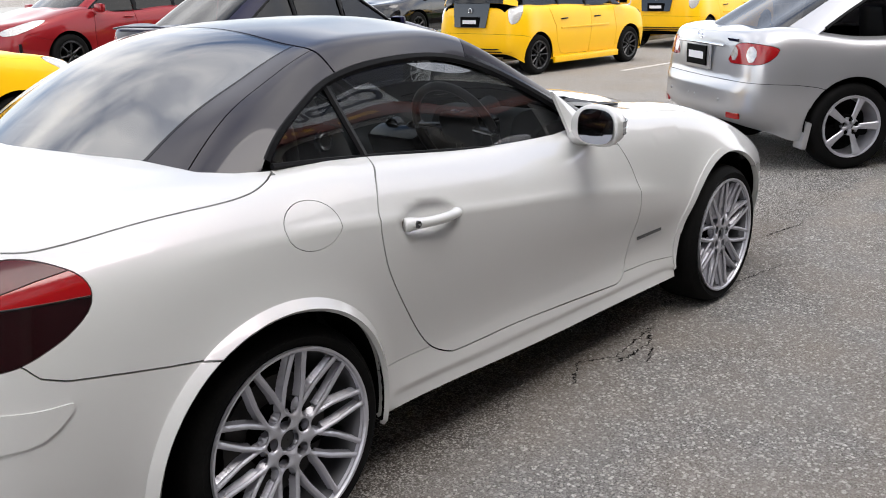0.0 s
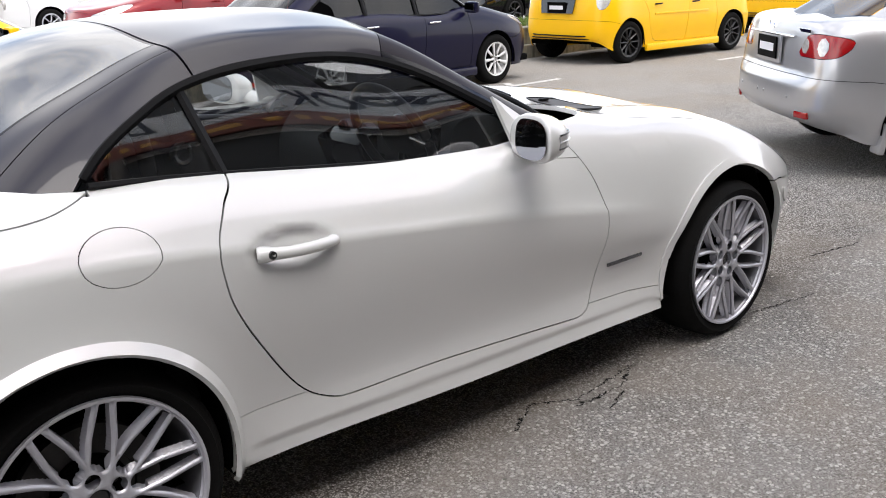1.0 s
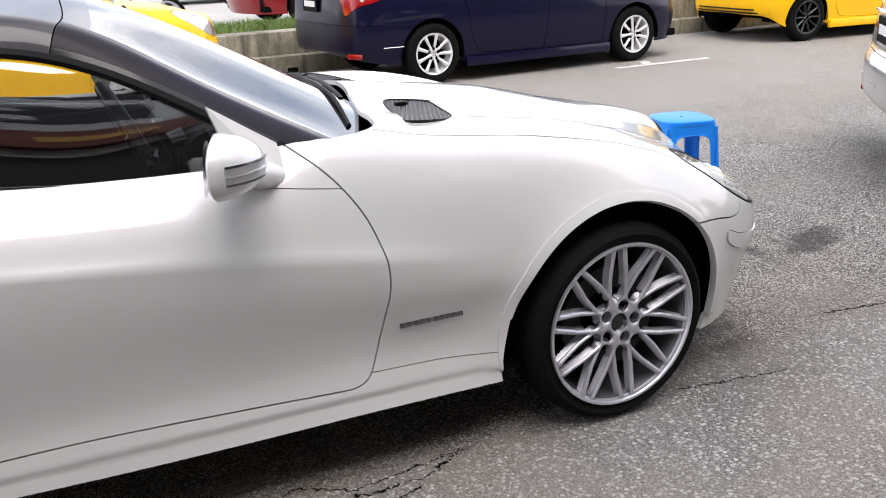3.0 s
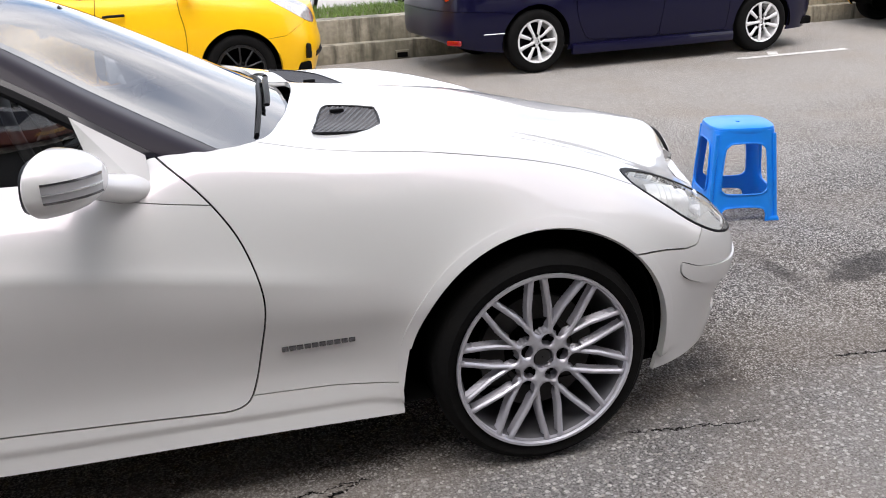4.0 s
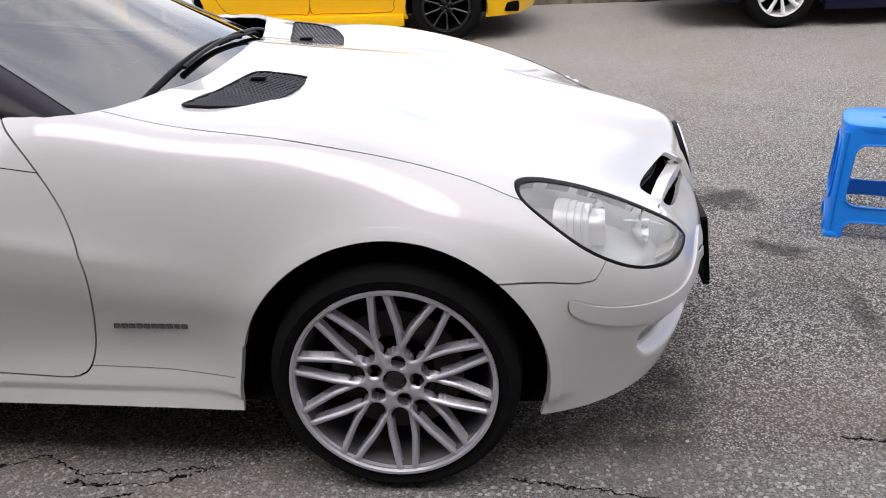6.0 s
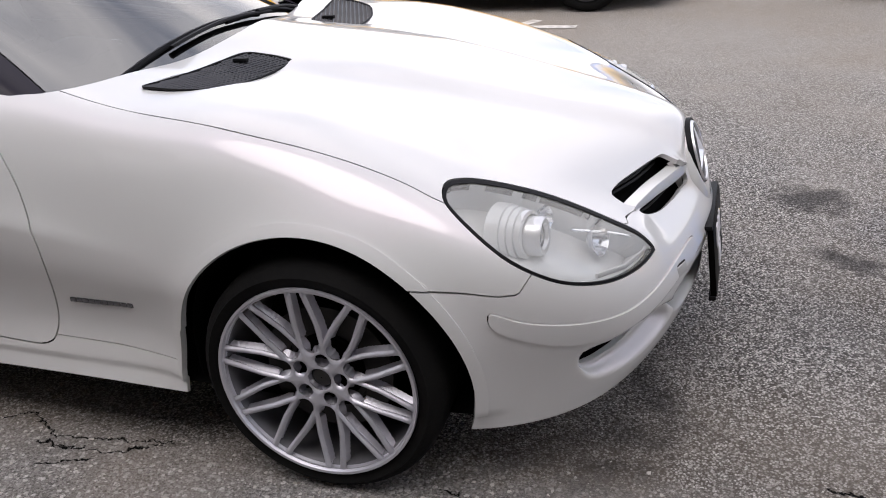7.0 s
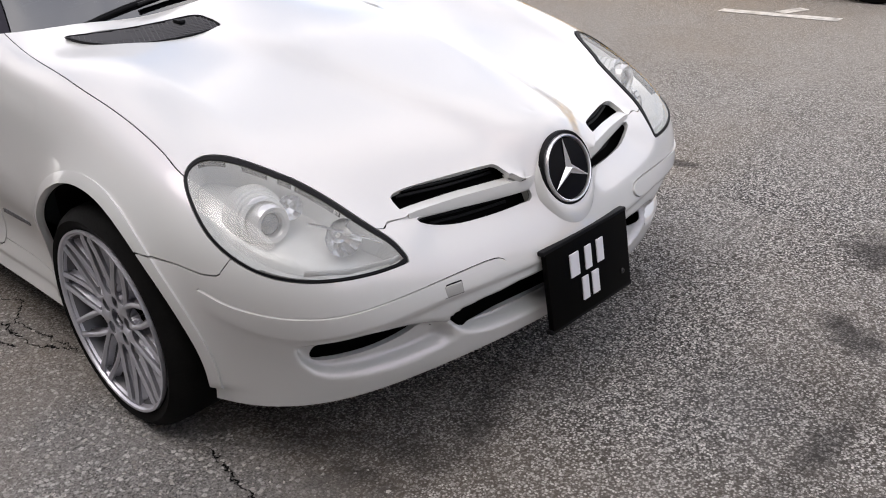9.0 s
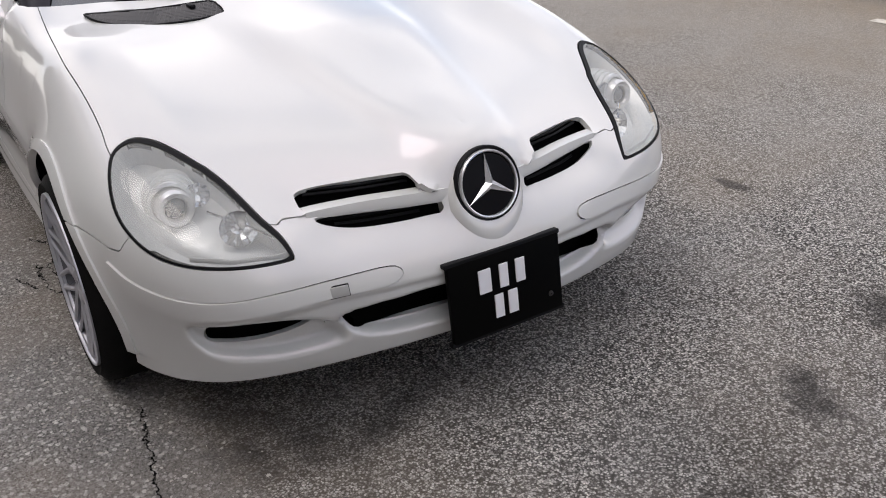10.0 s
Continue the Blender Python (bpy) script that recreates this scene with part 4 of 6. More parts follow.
# dark grilles behind the openings of the nose
backing = body.cut(np.where(body.rows[:, 2] < 0.68, body.rows[:, 0] - 2.93, -1))
backing = backing.cut(-inside(oblique(backing), HEADLIGHT), 0.01)
part("grille_backing", both(backing.pushed(-0.045)), LINER, roadster)
for zz, y0, y1 in ((.628, .17, .41), (.638, .17, .405), (.570, .15, .385), (.557, .16, .36)):
    for sgn in (-1, 1):
        line = [(np.interp(y, [.1, .2, .3, .42], [3.135, 3.115, 3.09, 3.04]) + (.63 - zz) * .45 - .012, sgn * y, zz - .000) for y in np.linspace(y0, y1, 8)]
        part("grille_slat", tube(line, .0042, 6), BLACK, roadster, "", 40)

# blades between the grille openings, proud of the nose
nose_rows = body.rows[body.rows[:, 0] > 2.85]
nose_at = lambda y, z: float(nose_rows[np.argmin(np.hypot(nose_rows[:, 1] - y, nose_rows[:, 2] - z)), 0])
for sgn in (-1, 1):
    blade = bmesh.new()
    rings = []
    for y in np.linspace(.100, .432, 16):
        k = np.clip((y - .100) / .332, 0, 1)
        x = float(np.interp(y, [.12, .2, .3, .42, .44], [nose_at(.12, .6), nose_at(.2, .6), nose_at(.3, .6), nose_at(.42, .6), nose_at(.44, .6)]))
        out, tall = .004 * (1 - k ** 4) + .001, .0155 * (1 - .5 * k ** 3)
        mid = .598 + .002 * k
        rings.append([blade.verts.new((x + dx, sgn * y, mid + dz)) for dx, dz in ((-.03, tall + .004), (out * .3, tall + .001), (out * .8, tall * .3), (out, -tall * .35), (out * .85, -tall * .8), (out * .4, -tall), (-.03, -tall))])
    for p, q in zip(rings, rings[1:]):
        for i in range(6):
            blade.faces.new((p[i], p[i + 1], q[i + 1], q[i]))
    blade.faces.new(rings[0]), blade.faces.new(rings[-1])
    bmesh.ops.recalc_face_normals(blade, faces=blade.faces)
    part("grille_blade", blade, WHITE, roadster, "", 50)

# white collar round the badge, drawn out below it
collar = turned([(.080, .004), (.086, -.003), (.092, -.003), (.101, .004), (.110, .016), (.118, .034), (.122, .06)], 56)
for v in collar.verts:
    if v.co.z > -.04:
        r, up = math.hypot(v.co.x, v.co.z), min(1, (v.co.z + .04) / .10)
        k = 1 - up * .80 * (r - .088) / r if r > .088 else 1
        v.co.x, v.co.z = v.co.x * k, v.co.z * k
    if v.co.z < 0:
        r = math.hypot(v.co.x, v.co.z)
        v.co.z *= 1 + .55 * (r - .085) / .03 * -v.co.z / r
        v.co.y -= .012 * min(1, -v.co.z / .08) * min(1, (r - .08) / .02)
bmesh.ops.transform(collar, matrix=facing((3.206, 0, .604), 0, 17), verts=collar.verts)
part("badge_collar", collar, WHITE, roadster, "", 60)
part("badge_gap", turned([(.083, -.0005), (.090, -.0045), (.0925, -.002), (.093, .01)], 56, m=facing((3.209, 0, .607), 0, 17)), BLACK, roadster, "thin black rim", 50)

# badge: a plain three-armed chrome sign on a black disc
badge = part("badge", turned([(.001, -.004), (.074, -.002), (.078, .004), (.079, .03)], 48, m=facing((3.211, 0, .606), 0, 17)), BADGEBLACK, roadster, "round black badge with a chrome ring", 40)
part("badge_ring", turned([(.077, -.002), (.078, -.007), (.081, -.008), (.084, -.004), (.085, .004)], 48, m=facing((3.211, 0, .606), 0, 17)), STAR, badge, "", 40)
bm = bmesh.new()
for k in range(3):
    a = math.pi / 2 + 2 * math.pi * k / 3
    tip, ridge = (.078 * math.cos(a), .078 * math.sin(a)), .013
    sides = [(ridge * math.cos(a + q), ridge * math.sin(a + q)) for q in (-math.pi / 3, math.pi / 3)]
    v = [bm.verts.new((x, y, z)) for (x, z), y in ((tip, -.006), (sides[0], -.005), ((0, 0), -.016), (sides[1], -.005))]
    bm.faces.new((v[0], v[1], v[2])), bm.faces.new((v[0], v[2], v[3]))
bmesh.ops.transform(bm, matrix=facing((3.211, 0, .606), 0, 17), verts=bm.verts)
part("badge_star", bm, STAR, badge)

# number plate
PLATE = Matrix.Translation((3.272, 0, .347)) @ pose(0, 0, 0, 0, -6, 0)
plate = part("number_plate", box((.018, .335, .205), (0, 0, 0), .006, m=None), PLATEBLACK, roadster, "black number plate in a black frame", 40)
plate.matrix_basis = PLATE
for zz in (-.104, .104):
    part("plate_frame", box((.020, .345, .012), (-.004, 0, zz), .003), BLACK, plate, "", 40)
for yy, zz, w in ((-.056, .040, .036), (.0, .040, .026), (.050, .040, .028), (-.020, -.036, .026), (.022, -.036, .028)):
    part("plate_bar", box((.004, w, .062), (.011, yy - .01, zz), .0015), PLATEWHITE, plate, "white bar in place of a character")
part("plate_screw", turned([(.001, -.003), (.007, -.002), (.008, .004)], 12, m=facing((.010, .13, -.055))), STEEL, plate)

# tow-eye cover and strip gaps
part("tow_cover", box((.006, .042, .027), (0, 0, 0), .003, m=None), mat("grey_primer", (.42, .42, .41), .45), roadster, "loose grey tow-eye cover", 40).matrix_basis = Matrix.Translation((3.208, -.418, .447)) @ pose(0, 0, 0, 6, -6, -24)

part("tow_gap", box((.004, .047, .032), (0, 0, 0), .002, m=None), BLACK, roadster, "", 40).matrix_basis = Matrix.Translation((3.2055, -.418, .447)) @ pose(0, 0, 0, 6, -6, -24)

# bonnet vents with a lattice
hx, hy, hz = vent_skin.rows[:, 0], vent_skin.rows[:, 1], vent_skin.rows[:, 2]
plane, *_ = np.linalg.lstsq(np.stack([hx, hy, hx * hy, hy * hy, np.ones_like(hx)], 1), hz, rcond=None)
vent_height = lambda x, y: plane @ np.array([x, y, x * y, y * y, 1])
for sgn, s in ((-1, vent_skin.flipped()), (1, vent_skin)):
    vent = part("bonnet_vent", mesh_of(s.pushed(-0.010)), LINER, roadster, "black lattice bonnet vent")
    lattice = bmesh.new()
    for way, radius in ((-1.17, .0030), (0.40, .0022)):
        for off in np.arange(-0.6, 0.6, 0.0140):
            run = []
            for t in np.linspace(-.35, .35, 300):
                x, y = 2.01 + t * math.cos(way) - off * math.sin(way), .40 + t * math.sin(way) + off * math.cos(way)
                run.append((x, y))
            keep = inside(run, VENT) > 0.002
            pts = [(x, sgn * y, vent_height(x, y) - .003) for (x, y), k in zip(run, keep) if k]
            if len(pts) > 2:
                tube([pts[0], pts[len(pts) // 2], pts[-1]], radius, 4, lattice)
    part("lattice", lattice, MESHGREY, vent)
    part("vent_rim", tube([(x, sgn * y, vent_height(x, y) - .001) for x, y in VENT], .0035, 6, closed=True), BLACK, vent, "", 40)
    part("washer_jet", box((.042, .020, .012), (2.012, sgn * .292, vent_height(2.012, .292) + .006), .005), BLACK, vent, "", 40)

# wipers on the windscreen foot
def screen_height(x, y):
    d = (house.rows[:, 0] - x) ** 2 + (house.rows[:, 1] - abs(y)) ** 2
    k = np.argsort(d)[:4]
    return float(np.average(house.rows[k, 2], weights=1 / (d[k] + 1e-5)))


for pts in ([(1.832, .16), (1.812, -.06), (1.794, -.30), (1.765, -.50)], [(1.80, .46), (1.815, .30), (1.825, .12), (1.822, -.02)]):
    pts = [(x, y, screen_height(x, y) + .011) for x, y in pts]
    wiper = part("wiper", tube([(x, y, z - .008) for x, y, z in rounded(pts, 6, False)], .0065, 6, flat=1.3), BLACK, roadster, "black windscreen wiper", 40)
    arm = [(p[0] + .024, p[1] + .03, p[2] - .003) for p in rounded(pts, 6, False)]
    part("wiper_arm", tube(arm[:14], .009, 6, flat=.6), BLACK, wiper, "", 40)

# mirrors
def door_mirror(sgn):
    bm = bmesh.new()
    bmesh.ops.create_uvsphere(bm, u_segments=28, v_segments=18, radius=1)
    for v in bm.verts:
        x, y, z = v.co
        k = (abs(x) ** 2.4 + abs(y) ** 2.4 + abs(z) ** 2.4) ** (-1 / 2.4)
        x, y, z = x * k, y * k, z * k
        x = x * .104 if x > 0 else x * .018
        wide = (.104 if y > 0 else .116) * (1 - .06 * z)
        v.co = (1.308 + x - .030 * y - .012 * y * y, sgn * (.923 + wide * y), .937 + (.070 - .10 * max(x, 0)) * z + .004 * y - .10 * max(x, 0) ** 1.5)
    return bm


for sgn in (-1, 1):
    shell_ob = part("door_mirror", door_mirror(sgn), WHITE, roadster, "white door mirror housing", 60)
    bm = bmesh.new()
    bmesh.ops.create_circle(bm, cap_ends=True, segments=28, radius=1)
    for v in bm.verts:
        y, z = v.co.x, v.co.y
        k = (abs(y) ** 3 + abs(z) ** 3) ** (-1 / 3)
        v.co = (1.282 - .030 * y * k * .86 + .003 * z * k, sgn * (.923 + (.089 if y > 0 else .080) * y * k), .937 + .057 * z * k + .004 * y)
    part("mirror_glass", bm, MIRROR, shell_ob, "dark reflecting mirror glass")
    part("mirror_foot", tube([(1.355, sgn * .880, .914), (1.388, sgn * .835, .895), (1.425, sgn * .785, .874), (1.455, sgn * .738, .856)], [.042, .046, .052, .058], 16, flat=.66), WHITE, shell_ob, "", 60)
    # lens strip let into the outer face of the housing
    for z0, z1, material, label in ((.916, .950, GREYLENS, "clear indicator lens"), (.911, .915, LETTERING, "dark edge of the lens"), (.951, .955, LETTERING, "dark edge of the lens"), (.931, .934, CHROME, "bright line in the lens")):
        rows = []
        for zz in (z0, (z0 + z1) / 2, z1):
            row = []
            for a in np.radians(np.linspace(8, 74, 14)):
                kk = (abs(math.cos(a)) ** 2.4 + abs(math.sin(a)) ** 2.4 + abs((zz - .937) / .070) ** 2.4) ** (-1 / 2.4)
                xx, yy = math.cos(a) * kk, math.sin(a) * kk
                row.append((1.3095 + xx * (.1058 + (.0012 if z1 - z0 < .01 else 0)) - .030 * yy - .012 * yy * yy, sgn * (.923 + (.1070 + (.0012 if z1 - z0 < .01 else 0)) * yy), zz + .004 * yy))
            rows.append(row)
        part("mirror_indicator", strip(rows[0], rows[2], .004), material, shell_ob, label, 50)
    tri = [(1.336, sgn * .708, 1.030), (1.40, sgn * .772, .822), (1.50, sgn * .780, .832), (1.490, sgn * .726, .930)]
    part("sail_panel", strip([tri[0], tri[3]], [tri[1], tri[2]], .012), WHITE, roadster, "", 40)

# door handles with the lock
for sgn in (-1, 1):
    pts = [(.432, .868, .776), (.455, .879, .777), (.50, .892, .775), (.55, .897, .774), (.60, .894, .774), (.635, .880, .772), (.650, .865, .770)]
    grip = part("door_handle", tube([(x, sgn * y, z) for x, y, z in rounded(pts, 5, False)], [.021, .023, .024, .024, .023, .022, .020, .0185, .018, .0175] + [.017] * 14 + [.0175, .018, .018, .017, .015, .012, .008], 12, flat=.85), WHITE, roadster, "white pull handle", 60)
    part("lock", turned([(.001, -.002), (.007, -.002), (.0075, -.004), (.010, -.004), (.0105, .004)], 16, m=Matrix.Translation((.456, sgn * .8985, .778)) @ pose(0, 0, 0, 0, 0, 0 if sgn < 0 else 180)), GLOSSBLACK, grip)

# lettering on the wings, as a chrome bar of its size
for sgn in (-1, 1):
    for k in range(10):
        part("wing_lettering", box((.0165, .004, .0125), (1.755 + k * .0187, sgn * .8345, .4345), .0015), LETTERING, roadster, "dark chrome lettering bar")

# tail lamps
for s in (tail.flipped(), tail):
    upper = lambda k: k.rows[:, 2] - np.interp(k.rows[:, 0], [-.62, -.536, -.475, -.40], [.834, .853, .863, .875])
    mid = lambda k: k.rows[:, 2] - .8105
    red = s.cut(mid(s), .002)
    tl = part("tail_lamp", mesh_of(red.cut(-upper(red), .001), .02), REDLENS, roadster, "red tail lamp, smoked above and below")
    part("upper_lens", mesh_of(red.cut(upper(red), .001), .02), PINKLENS, tl, "smoked maroon lens")
    part("lower_lens", mesh_of(s.cut(-mid(s), .002), .02), DARKRED, tl, "smoked dark red lens")
    border = s.cut(mid(s)).rows
    border = border[np.abs(border[:, 2] - .8105) < 1e-6]
    border = border[np.argsort(border[:, 0])]
    part("lens_divider", tube([tuple(r[:3] + r[3:6] * .001) for r in border], .0022, 6), GLOSSBLACK, tl, "dark dividing line", 40)
rear_strip = rounded([(.50, .607), (.60, .607), (.80, .62), (1.0, .62), (1.0, .52), (.80, .525), (.62, .535), (.56, .553), (.515, .585)], 4)
rs = rear_bumper.cut(np.where(rear_bumper.rows[:, 0] < -.45, inside(around(rear_bumper), rear_strip), -1))
side_pair("rub_strip", rs.pushed(0.005), WHITE)

# ---------------------------------------------------------------- cabin of the roadster
part("cabin_floor", box((1.75, 1.36, .03), (.85, 0, .30), .005), CABIN_TRIM, roadster, "black carpet")
part("bulkhead", box((.05, 1.36, .62), (.20, 0, .62), .02, m=pose(0, 0, 0, 0, -12, 0)), CABIN_TRIM, roadster, "", 40)
part("parcel_shelf", box((.40, 1.30, .04), (.02, 0, .915), .015), CABIN_TRIM, roadster, "", 40)
for sgn in (-1, 1):
    part("door_trim", strip([(x, sgn * .688, .83) for x in (.25, .8, 1.5)], [(x, sgn * .70, .38) for x in (.25, .8, 1.5)], .02), CABIN_TRIM, roadster, "black door lining", 40)
    part("door_sill_pad", tube([(x, sgn * .685, np.interp(x, BELT[:, 0], BELT[:, 2]) - .022) for x in np.linspace(.25, 1.5, 12)], .022, 8, flat=.6), LEATHER, roadster, "", 50)
# headlining
part("headlining", both(piece(3.0, 5.1, None, None).pushed(-.03)), CABIN_TRIM, roadster, "dark headlining")
side_pair("pillar_lining", piece(None, 3.0, None, 2.0).pushed(-.03), CABIN_TRIM, "", 0)
part("screen_lining", both(piece(5.1, None, None, 1.9).pushed(-.02)), CABIN_TRIM, roadster)
# dashboard
profile = rounded([(1.36, .60), (1.36, .74), (1.40, .82), (1.46, .872), (1.56, .892), (1.66, .885), (1.76, .855), (1.78, .60)], 4, False)
dash = part("dashboard", prism(profile, 1.16, m=pose(0, -.58, 0), bevel=0.0), CABIN_TRIM, roadster, "black moulded dashboard", 35)
part("instrument_hood", prism(rounded([(1.30, .80), (1.31, .90), (1.36, .945), (1.48, .945), (1.60, .905), (1.60, .80)], 4, False), .38, m=pose(0, -.56, 0)), CABIN_TRIM, dash, "", 35)
for yy in (-.45, -.29):
    part("dial", turned([(.001, .0), (.052, .0), (.056, -.008), (.062, -.010), (.064, .03)], 32, m=pose(1.305, yy, .875, 0, 0, -90) @ pose(0, 0, 0, 12, 0, 0)), GLOSSBLACK, dash, "round black dial", 40)
part("centre_stack", box((.10, .26, .36), (1.36, 0, .68), .02, m=pose(0, 0, 0, 0, -22, 0)), GLOSSBLACK, dash, "", 40)
for k in range(6):
    part("button", box((.012, .022, .014), (1.312 + .004 * k, -.105, .75 - .026 * k), .003), LETTERING, dash)
for yy in (-.06, .06):
    part("air_vent", turned([(.028, -.004), (.034, -.010), (.040, -.006), (.041, .03)], 28, m=pose(1.335, yy, .845, 0, 0, -90)), LETTERING, dash, "", 40)
part("console", box((.95, .24, .22), (.90, 0, .45), .04), CABIN_TRIM, roadster, "", 40)
# steering wheel
wheel_m = pose(1.225, -.37, .885, 0, -24, 0)
ringpts = [(0, .183 * math.cos(a), .183 * math.sin(a)) for a in np.linspace(0, 2 * math.pi, 48, endpoint=False)]
steer = part("steering_wheel", tube(ringpts, .0165, 10, closed=True), LEATHER, roadster, "black leather steering wheel", 60)
steer.matrix_basis = wheel_m
part("airbag_pad", box((.05, .17, .13), (.03, 0, -.01), .03), CABIN_TRIM, steer, "", 50)
for a in (0, math.pi, -math.pi / 2 - .35, -math.pi / 2 + .35):
    part("steering_spoke", tube([(.03, .05 * math.cos(a), .05 * math.sin(a)), (.005, .178 * math.cos(a), .178 * math.sin(a))], .016, 8, flat=.7), LETTERING if abs(math.cos(a)) > .9 else LEATHER, steer, "", 50)
part("column", tube([(.03, 0, 0), (.22, 0, -.03)], .045, 12), CABIN_TRIM, steer, "", 50)
# seats
def seat(y):
    cushion = part("seat", box((.50, .50, .16), (.90, y, .44), .05), LEATHER, roadster, "black leather bucket seat", 50)
    back = box((.15, .48, .58), (.0, 0, .29), .055, taper=.86)
    bmesh.ops.transform(back, matrix=pose(.64, y, .46, 0, -20, 0), verts=back.verts)
    part("backrest", back, LEATHER, cushion, "", 50)
    head = box((.10, .25, .17), (0, 0, 0), .045, taper=.85)
    bmesh.ops.transform(head, matrix=pose(.455, y, 1.045, 0, -14, 0), verts=head.verts)
    part("headrest", head, LEATHER, cushion, "", 50)
    hoop = rounded([(.34, y - .16, .86), (.335, y - .15, 1.0), (.33, y - .08, 1.075), (.33, y + .08, 1.075), (.335, y + .15, 1.0), (.34, y + .16, .86)], 6, False)
    part("roll_hoop", tube(hoop, .022, 8), CABIN_TRIM, cushion, "", 50)


seat(-.37)
seat(.37)
part("belt_guide", turned([(.016, -.004), (.024, -.008), (.030, .0), (.030, .012)], 24, m=pose(.40, -.60, .985)), LETTERING, roadster, "round belt guide", 40)
inner = part("rear_view_mirror", box((.022, .24, .065), (1.235, -.02, 1.185), .012), GLOSSBLACK, roadster, "black rear-view mirror", 40)
part("mirror_stem", tube([(1.24, -.02, 1.19), (1.285, -.02, 1.225)], .012, 8), CABIN_TRIM, inner, "", 50)


# ---------------------------------------------------------------- parked cars
def parked(name, label, paint, hub, heading, wb, ro, fo, hw, belt_z, deck_z, hood_z, nose_z, roof_z, roof_x, rim_material, slots, tyre_r=.30, rim_r=.205, wheel_label="", tail=None, tail_mat=None, head=None, glass_mat=None, rear_hatch=False, front_wheel=False, plate_z=.72, skirt=None, base=0.0, lenses=(), quarter=.30, seam=0.0, handle=None, sculpt=None, plate_in=0.0):
    """A five-seat car lofted from its main measures. hub: the ground plan of its right-hand rear (or front) hub; roof_x: rear foot, rear edge, front edge and front foot of the roof."""
    m = pose(hub[0], hub[1], base, 0, 0, heading) @ pose(-wb if front_wheel else 0, hw - .075, 0)
    car = thing(name, label, "car", m, "parked cars")
    cx3 = -min(.45, ro - .22)
    X = np.array([-ro, -ro + .025, -ro + .13, cx3, 0, .45, wb * .42, wb * .68, wb - .42, wb, wb + .38, wb + fo - .17, wb + fo - .055, wb + fo])
    Y = np.array([0, .56, .885, .975, 1, 1, 1, 1, 1, 1, .97, .80, .47, 0]) * hw
    tail_fade, nose_fade = np.array([1, 1, .8, .25] + [0] * 10), np.array([0] * 10 + [.25, .8, 1, 1])
    z4 = [deck_z - .05, deck_z - .045, deck_z - .03, deck_z - .015, belt_z, belt_z - .005, belt_z - .02, belt_z - .04, hood_z - .04, hood_z - .09, nose_z + .03, nose_z - .02, nose_z - .045, nose_z - .05]
    z5 = [deck_z - .012, deck_z - .01, deck_z, deck_z + .01, belt_z + .03, belt_z + .03, belt_z + .02, belt_z, hood_z, hood_z - .04, nose_z + .075, nose_z + .025, nose_z, nose_z - .01]
    side = [.2] * 14
    def rail(ys, zs, back, front):
        return [(x + back * t - front * n, y * ys, z) for x, y, z, t, n in zip(X, Y, zs, tail_fade, nose_fade)]
    rails = [rail(.955, [.34, .33, .29, .23, .2, .2, .2, .2, .2, .2, .2, .2, .2, .2], .03, .05), rail(.985, [.38] * 14, 0, 0), rail(1, [.56] * 10 + [.54, .5, .49, .48], 0, 0),
             rail(.985, [.76] * 4 + [.78, .78, .77, .76, .74, .72, .66, .61, .60, .59], .01, .02), rail(.90, z4, .03, .05), rail(.5, z5, .08, .11), [(x, 0, z + .015) for x, y, z in rail(0, z5, .15, .20)]]
    s = lofted(rails, 9, 6)
    if sculpt:
        s = s.moved(sculpt)
    s = s.cut(np.minimum(np.hypot(s.p[:, 0], s.p[:, 2] - tyre_r), np.hypot(s.p[:, 0] - wb, s.p[:, 2] - tyre_r)) - (tyre_r + .045))
    x0, x1, x2, x3 = roof_x
    well = [(x0 + .03, -.1), (x0 + .03, hw * .72), (x0 + .2, hw * .84), (x3 - .25, hw * .84), (x3 - .02, hw * .7), (x3 + .06, -.1)]
    inner = s.cut(inside(xy(s), well))
    part("cabin_liner", both(inner.pushed(-.25)), LINER, car, "dark interior")
    s = s.cut(-inside(xy(s), well))
    part("inner_shell", both(s.pushed(-.014)), LINER, car)
    coords = lambda k: np.stack([-k.rows[:, 0] + hw - k.rows[:, 1], k.rows[:, 2]], 1)
    nosecoords = lambda k: np.stack([(k.rows[:, 0] - k.rows[:, 1]), k.rows[:, 2]], 1)
    if tail is not None:
        fn = lambda k: np.where(k.rows[:, 0] < cx3 + .3, inside(coords(k), tail), -1)
        lit = s.cut(fn(s), .002)
        s = s.cut(-fn(s), .002)
        for t in (lit.flipped(), lit):
            lens = part("tail_lamp", mesh_of(t, .012), tail_mat or REDLENS, car, "red tail lamp")
            for u, zz, rr in lenses:
                clear = t.cut(rr - np.hypot(-t.rows[:, 0] + hw - np.abs(t.rows[:, 1]) - u, t.rows[:, 2] - zz))
                if len(clear.faces):
                    part("reversing_lens", mesh_of(clear.pushed(.004), .006), AMBERCLEAR, lens, "clear round lens")
    if head is not None:
        fn = lambda k: np.where(k.rows[:, 0] > wb + .2, inside(nosecoords(k), head), -1)
        lit = s.cut(fn(s), .002)
        s = s.cut(-fn(s), .002)
        for t in (lit.flipped(), lit):
            part("headlight", mesh_of(t, .02), AMBERCLEAR, car, "clear headlight")
